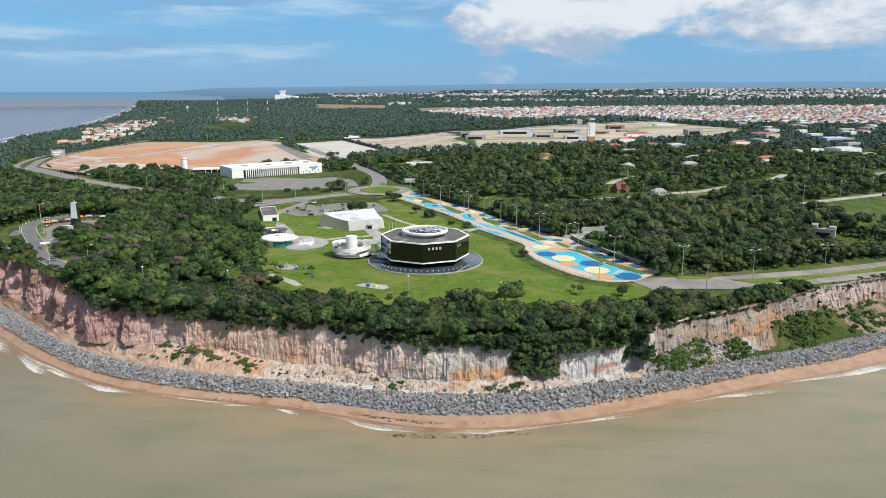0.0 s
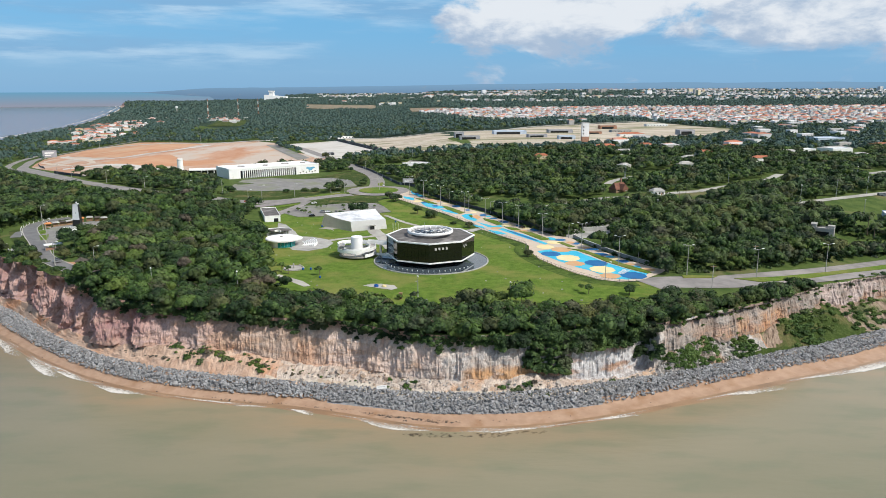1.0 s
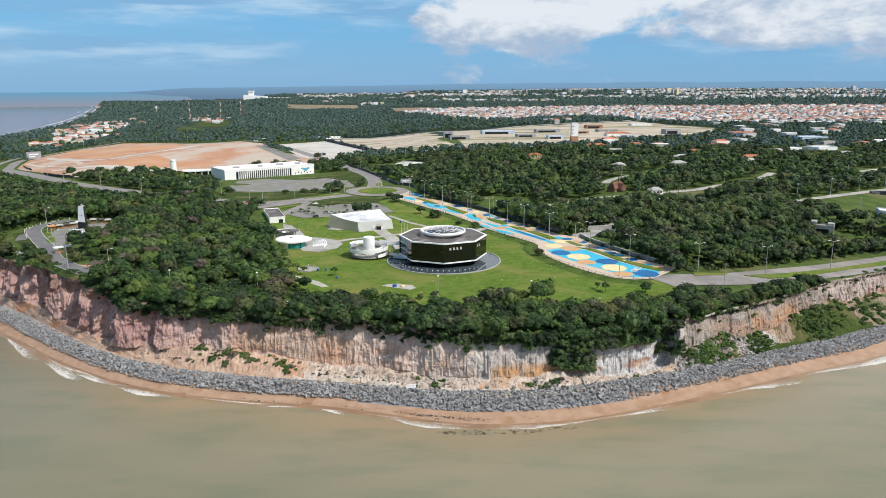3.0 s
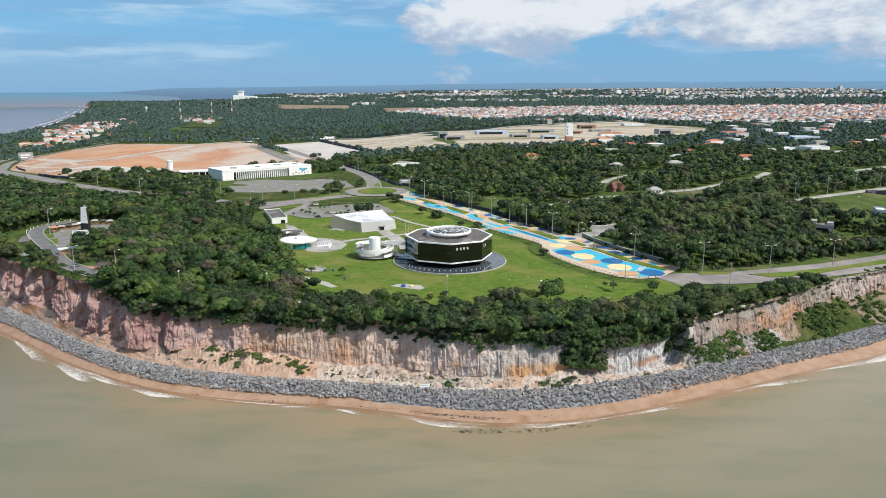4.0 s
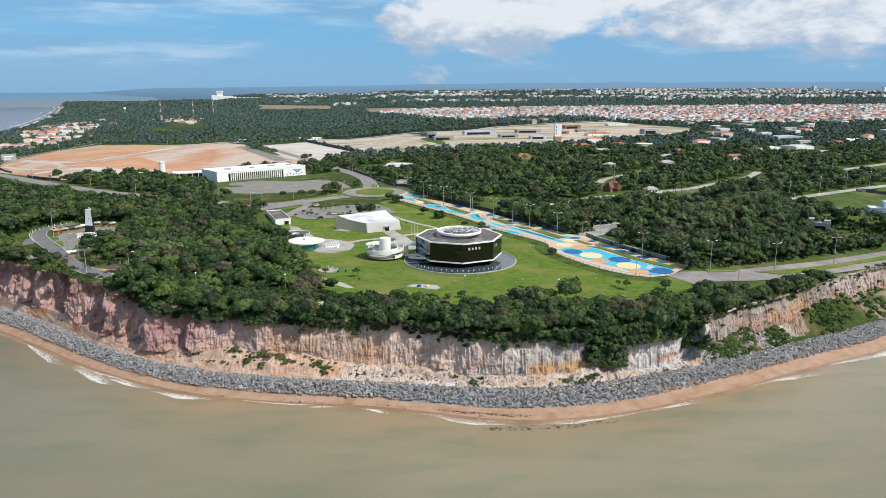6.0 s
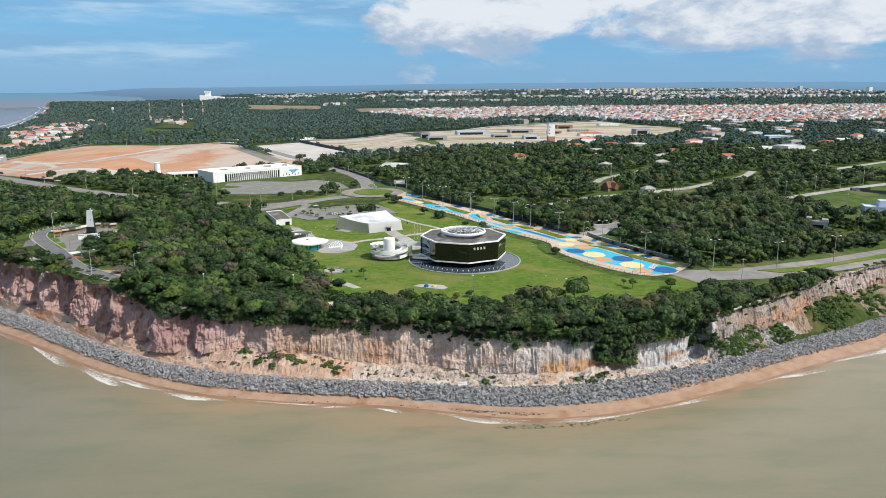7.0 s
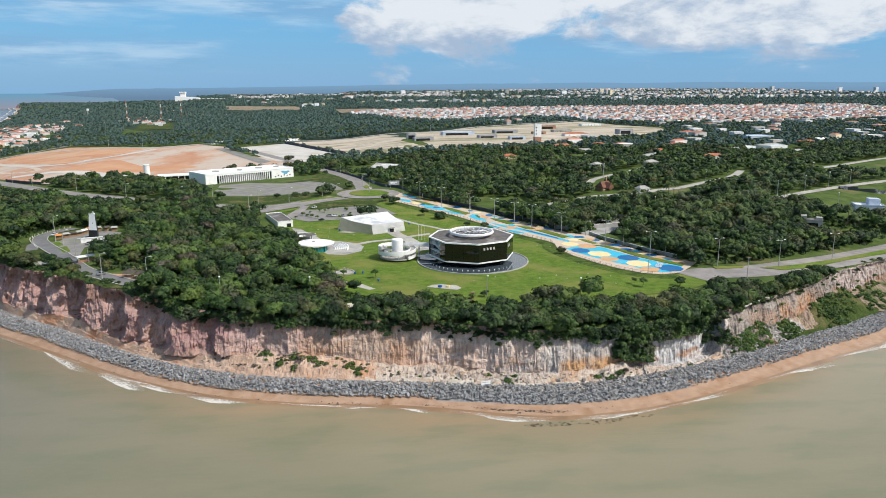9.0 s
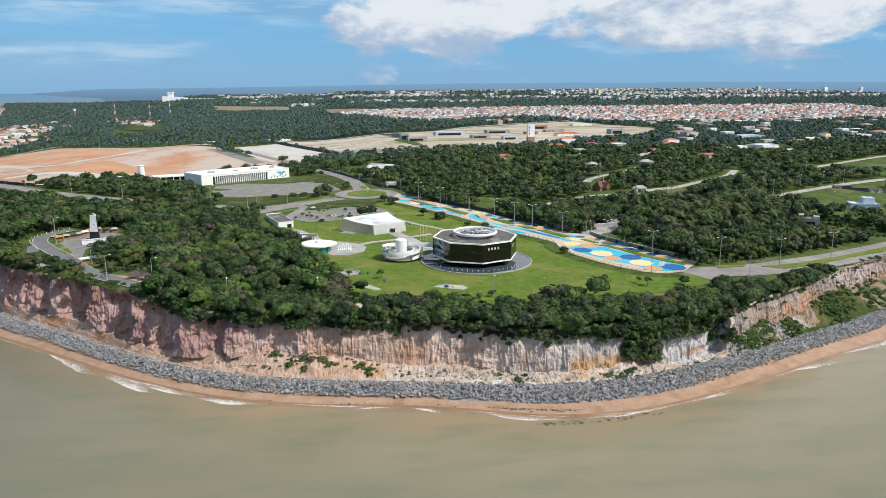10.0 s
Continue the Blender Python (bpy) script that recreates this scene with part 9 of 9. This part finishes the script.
def flat_house(x, y, w, d, h, turn, wall, label, steps=(), roof=None):
    e = empty("house", x, y, float(height(x, y)), label, "house", turn=turn)
    part("wall", box(-w / 2, -d / 2, -0.5, w / 2, d / 2, h), wall, e)
    part("roof", box(-w / 2 + 0.2, -d / 2 + 0.2, h, w / 2 - 0.2, d / 2 - 0.2, h + 0.12), roof or M_CONCRETE, e)
    for a, b in (((-w / 2, -d / 2), (w / 2, -d / 2)), ((w / 2, -d / 2), (w / 2, d / 2)), ((w / 2, d / 2), (-w / 2, d / 2)), ((-w / 2, d / 2), (-w / 2, -d / 2))):
        part("parapet", slab_between(a, b, h, h + 0.7, 0.2), wall, e)
    for (x0, y0, x1, y1, z1) in steps:
        part("upper_storey", box(x0, y0, h, x1, y1, z1), wall, e)
    n = max(2, min(7, int(w / 4))) if "shed" not in label else 0
    if not n:
        # dark pane on the solid wall, in place of the shade inside
        part("front_shade", box(-w * 0.42, -d / 2 - 0.06, 0, w * 0.30, -d / 2 + 0.02, h * 0.75), M_DARKGLASS, e, "dark pane standing for the shade of an open front")
    for i in range(n):
        u = -w / 2 + w * (i + 0.5) / n
        for fl in range(max(1, int(h / 3))):
            part("window", box(u - 0.7, -d / 2 - 0.06, 0.9 + 3 * fl, u + 0.7, -d / 2 + 0.02, 2.2 + 3 * fl), M_DARKGLASS, e)
    return e


M_BROWNTILE = surface("brown_tile_roof", (0.14, 0.062, 0.04), (0.20, 0.09, 0.058), 0.5, 0.9, 0.3, 4.0)
villa = gable_house(136.3, 541.4, 12, 8, 2.2, 28, M_WOOD, M_BROWNTILE, "villa with a steep brown tiled roof among trees", 0.8, 4.8)
part("dormer", prism(bmesh.new(), [(-3, -7.5), (3, -7.5), (3, 0), (-3, 0)], 1.9, 6.4, [(-0.1, -7.2), (0.1, -7.2), (0.1, 0), (-0.1, 0)]), M_BROWNTILE, villa, "steep front gable")
part("chimney", box(3, 1, 6, 4, 2, 10), M_BRICKY, villa)
flat_house(213.5, 389.5, 12, 7.5, 5.8, -33, M_CONCRETE, "unfinished grey two-storey house among palms", ((-6, -3.7, -3.0, 3.7, 8.4), (2.5, -1, 6, 3.7, 7.4)))
flat_house(283.4, 428.9, 18, 12, 4.2, -25, M_BLUEWALL, "pale blue flat-roofed house at a clearing", ((0, -2, 7, 6, 8.4),), M_WHITE)
for _h in ((108.5, 756.4, 14, 9, 3.4, 15, M_CREAM, M_TILE, "small house with a bright orange tiled roof"), (205.8, 872.6, 26, 12, 3.5, 5, M_WHITE, M_TILE, "long low house with an orange tiled roof"),
           (207.6, 795.2, 24, 14, 3.6, 12, M_WHITE, M_CONCRETE, "low house with a pale roof"), (258.9, 886.5, 18, 10, 3.6, 5, M_WHITE, M_TILE, "white house with an orange tiled roof"), (278, 856.1, 16, 10, 5.6, 15, M_BLUEWALL, M_TILE, "pale blue house with an orange tiled roof"),
           (292.8, 782.2, 16, 10, 3.6, 15, M_WHITE, M_TILE, "white house with an orange tiled roof"), (298.9, 1097, 40, 14, 4, 5, M_WHITE, M_TILE, "long building with an orange tiled roof"), (169.6, 651.1, 10, 8, 3.2, 30, M_WHITE, M_CONCRETE, "small white house with a pale roof"),
           (159.5, 519.8, 9, 7, 3.0, 10, M_WHITE, M_CONCRETE, "small white house among trees"), (325, 712.6, 22, 10, 3.6, 10, M_WHITE, M_TILE, "white house with a tiled roof among trees"), (385.9, 782.2, 26, 14, 3.8, 15, M_WHITE, M_CONCRETE, "white low house among trees"),
           (255.4, 721.3, 18, 9, 3.4, 25, M_CREAM, M_CONCRETE, "cream house with a pale roof among trees"), (359.8, 869.1, 24, 12, 3.6, 10, M_WHITE, M_TILE, "white house with a tiled roof among trees"), (464.2, 825.7, 34, 18, 4, 12, M_WHITE, M_CONCRETE, "long white house with a pale roof"),
           (551.1, 877.8, 26, 14, 4, 12, M_WHITE, M_TILE, "white house with a tiled roof among trees"), (446.8, 747.4, 20, 12, 3.6, 20, M_WHITE, M_CONCRETE, "white house with a pale roof among trees"), (229.3, 660.4, 14, 9, 3.2, 20, M_WHITE, M_CONCRETE, "white house with a pale roof among trees")):
    gable_house(*_h)
flat_house(515, 940, 40, 24, 8, 10, M_METALROOF, "blue-grey shed with a pale sheet roof", roof=M_METALROOF)
flat_house(414, 806, 32, 10, 4.2, 12, M_WHITE, "low white flat-roofed building in a yard", roof=M_WHITE)
flat_house(455, 802, 26, 13, 5.2, 12, M_WHITE, "white flat-roofed building in a yard", roof=M_METALROOF)
flat_house(603.3, 912.6, 60, 22, 5, 10, M_WHITE, "long white flat-roofed building among trees", roof=M_WHITE)


def field_buildings():
    rows = ((117.1, 1151.8, 62, 24, 8, 4, M_METALROOF, "long shed with a blue-grey sheet roof on a scraped field"), (151, 1077.9, 34, 16, 6, 8, M_GREYWALL, "grey unfinished shed on a scraped field"),
            (205.8, 1191, 48, 20, 7, 4, M_GREYWALL, "grey open shed on a scraped field"), (187.5, 1034.4, 28, 15, 7, 4, M_METALROOF, "pale blue-roofed shed on a scraped field"), (46.6, 1034.4, 34, 14, 7, 8, M_GREYWALL, "unfinished grey frame building on a scraped field"),
            (32.8, 1071.6, 16, 12, 12, 8, M_GREYWALL, "grey unfinished tower block on a scraped field"), (311.9, 1299.7, 36, 18, 9, 6, M_BRICKY, "unfinished brick building on a scraped field"), (310.2, 1204, 40, 18, 5, 5, M_CONCRETE, "low concrete building on a scraped field"),
            (394.6, 1130.1, 30, 18, 12, 10, M_GREYWALL, "unfinished grey concrete frame building"), (429.4, 1391, 50, 18, 6, 5, M_WHITE, "long white building at a field's far edge"), (-255, 1175, 60, 16, 5, 24, M_WHITE, "long white flat building by a perimeter road"),
            (-160, 1215, 46, 14, 5, 28, M_WHITE, "long white flat building by a perimeter road"), (-138, 905, 12, 8, 4, 30, M_DARKWALL, "dark small building at a sand lot"), (255.4, 1156.2, 26, 14, 5, 4, M_BRICKY, "unfinished brick building on a scraped field"))
    for x, y, w, d, h, turn, mat, label in rows:
        flat_house(x, y, w * 0.85, d * 0.85, h * 0.62, turn, mat, label, roof=M_METALROOF if mat in (M_METALROOF,) else M_CONCRETE)
    t = empty("water_tower", 200.6, 969.2, float(height(200.6, 969.2)), "square white water tower on a brick base", "tower")
    part("base", box(-4.8, -4, 0, 4.8, 4, 8), M_BRICKY, t, "brick base")
    part("shaft", box(-4.6, -3.8, 8, 4.6, 3.8, 26), M_WHITE, t)
    for i in range(3):
        part("window", box(-3.5, -3.9, 11 + 4.5 * i, -2.3, -3.75, 13 + 4.5 * i), M_DARKGLASS, t)
    part("cap", box(-4.8, -4, 26, 4.8, 4, 26.6), M_CONCRETE, t)
    for x, y in ((-652, 2087), (-541, 1997), (-508, 2090)):
        m = empty("radio_mast", x, y, float(height(x, y)), "red and white lattice radio mast", "mast", "radio masts")
        for k in range(6):
            w0 = 1.6 - 0.2 * k
            part("section", joined(*[bar((w0 * sx, w0 * sy, 9 * k), ((w0 - 0.2) * sx, (w0 - 0.2) * sy, 9 * k + 9), 0.2, 4) for sx in (-1, 1) for sy in (-1, 1)],
                                   bar((-w0, -w0, 9 * k), (w0, -w0, 9 * k + 9), 0.14, 4), bar((w0, -w0, 9 * k), (-w0, -w0, 9 * k + 9), 0.14, 4)), M_TILE if k % 2 else M_WHITE, m)
    w = empty("water_tower", -892, 2515, float(height(-892, 2515)), "white round water tower far off", "tower")
    part("stem", lathe([(0, 0), (2, 0), (2, 20), (0, 20)], 12), M_CONCRETE, w)
    part("bowl", lathe([(0, 19), (4, 20), (4, 26), (0, 27)], 16), M_WHITE, w)
    z = float(height(-875, 3960)) + 2
    f = empty("far_complex", -875, 3960, z, "far white complex with a tall tower and arched halls", "building")
    part("tower", box(-14, -14, -20, 10, 14, 46), M_WHITE, f)
    part("tower_cap", box(-17, -16, 38, 13, 16, 46), M_WHITE, f)
    part("hall", prism(bmesh.new(), [(-40, -26), (88, -26), (88, 26), (-40, 26)], -20, [24, 15, 15, 24], [(-40, -22), (80, -22), (80, 22), (-40, 22)]), M_WHITE, f)
    for k in range(6):
        part("arch", prism(bmesh.new(), [(92 + 22 * k, -15), (112 + 22 * k, -15), (112 + 22 * k, 15), (92 + 22 * k, 15)], -20, 12, [(97 + 22 * k, -12), (107 + 22 * k, -12), (107 + 22 * k, 12), (97 + 22 * k, 12)]), M_WHITE, f)


field_buildings()


def town_stuff(name, label, px, py, wlo, whi, hlo, hhi, tile_share, seed, sink=1.0):
    """Many far houses: boxes with hipped or flat tops, in one mesh."""
    rng = np.random.default_rng(seed)
    z = height(px, py)
    vs, fs, mi, base = [], [], [], 0
    for x, y, zz in zip(px, py, z):
        w, d, h, a = rng.uniform(wlo, whi), rng.uniform(wlo, whi) * 0.8, rng.uniform(hlo, hhi), rng.normal(0.25, 0.12)
        tile = rng.random() < tile_share
        c, s_ = math.cos(a), math.sin(a)
        q = np.array([(-w, -d), (w, -d), (w, d), (-w, d)]) / 2
        q = np.stack([q[:, 0] * c - q[:, 1] * s_ + x, q[:, 0] * s_ + q[:, 1] * c + y], 1)
        cen = q.mean(0)
        top = (q - cen) * (1.08 if tile else 1.0) + cen
        rid = (q - cen) * np.array([0.35, 0.35]) + cen
        rise = rng.uniform(1.2, 2.2) if tile else 0.25
        v = np.concatenate([np.c_[q, np.full(4, zz - sink)], np.c_[top, np.full(4, zz + h)], np.c_[rid if tile else (q - cen) * 0.95 + cen, np.full(4, zz + h + rise)]])
        f = [(0, 1, 5, 4), (1, 2, 6, 5), (2, 3, 7, 6), (3, 0, 4, 7), (4, 5, 9, 8), (5, 6, 10, 9), (6, 7, 11, 10), (7, 4, 8, 11), (8, 9, 10, 11)]
        wm = rng.choice([0, 0, 0, 0, 0, 0, 2, 3])
        mi += [wm] * 4 + [1 if tile else rng.choice([0, 2])] * 5
        vs.append(v)
        fs.append(np.array(f) + base)
        base += 12
    me = mesh_of(name, np.concatenate(vs), np.concatenate(fs), [M_TOWNWALL, M_TOWNTILE, M_CONCRETE, M_CREAM], mi)
    tagged(new(name, me), label, "houses", kind="stuff")


def build_towns():
    rng = np.random.default_rng(91)
    px, py = scatter(rng, -60, 1760, 1360, 2300, 12.5, lambda x, y: inside(x, y, TOWN) & (rng.random(len(x)) < 0.8))
    town_stuff("town_houses", "dense far suburb of white houses with orange roofs", px, py, 6.0, 13, 3.2, 10, 0.34, 1)
    # scattered quarters nearer the horizon
    def quarter(x, y):
        a = np.degrees(np.arctan2(x, y))
        n = np.array([noise.fractal(Vector((u * 0.0016, v * 0.0030, 3.0)), 1, 2, 3) for u, v in zip(x, y)])
        open_land = inside(x, y, GLADES[-7]) | inside(x, y, GLADES[-6])
        return view(x, y) & ~open_land & (a > -9) & (n > 0.24 - 0.30 * smooth(a, 5, 30) - 0.15 * smooth(y, 3300, 4300)) & (rng.random(len(x)) < 0.42)
    px, py = scatter(rng, -700, 2500, 2700, 4450, 25, quarter)
    town_stuff("city_quarters", "far white city quarters among forest", px, py, 8, 18, 9, 15, 0.15, 2)
    px, py = scatter(rng, 200, 2500, 3000, 3900, 150, lambda x, y: view(x, y) & (rng.random(len(x)) < 0.12))
    town_stuff("city_towers", "far pale apartment blocks", px, py, 16, 26, 18, 34, 0.0, 3)
    # the village by the beach
    spots = [(-688, 1418), (-714, 1515), (-671, 1457), (-805, 1772), (-774, 1752), (-736, 1745), (-701, 1692), (-822, 1980), (-675, 1322), (-923, 1997), (-861, 1937), (-855, 1964), (-790, 1700), (-640, 1380), (-760, 1640)]
    px, py = [p[0] for p in spots], [p[1] for p in spots]
    for x, y in spots * 7:
        px.append(x + rng.normal(0, 35))
        py.append(y + rng.normal(0, 55))
    px, py = np.array(px), np.array(py)
    ok = inland(px, py) > 55
    town_stuff("beach_village", "white and orange-roofed houses along a beach", px[ok], py[ok], 10, 20, 5, 8, 0.65, 4)
    spots = [(-613, 1909), (-538, 1824), (-591, 2114), (-533, 1946), (-650, 2614), (-554, 1869), (-479, 2241)]
    px = np.array([p[0] + rng.normal(0, 30) for p in spots for _ in range(6)])
    py = np.array([p[1] + rng.normal(0, 30) for p in spots for _ in range(6)])
    town_stuff("hamlet", "small cluster of pale and red houses in the woods", px, py, 7, 14, 4.0, 6.0, 0.6, 5)
    # houses half hidden in the woods to the north
    px, py = scatter(rng, 250, 1200, 850, 1550, 62, lambda x, y: wooded(x, y) & view(x, y) & (rng.random(len(x)) < 0.5))
    town_stuff("wood_houses", "scattered pale houses half hidden in woods", px, py, 10, 24, 7.5, 10.5, 0.4, 6)


build_towns()
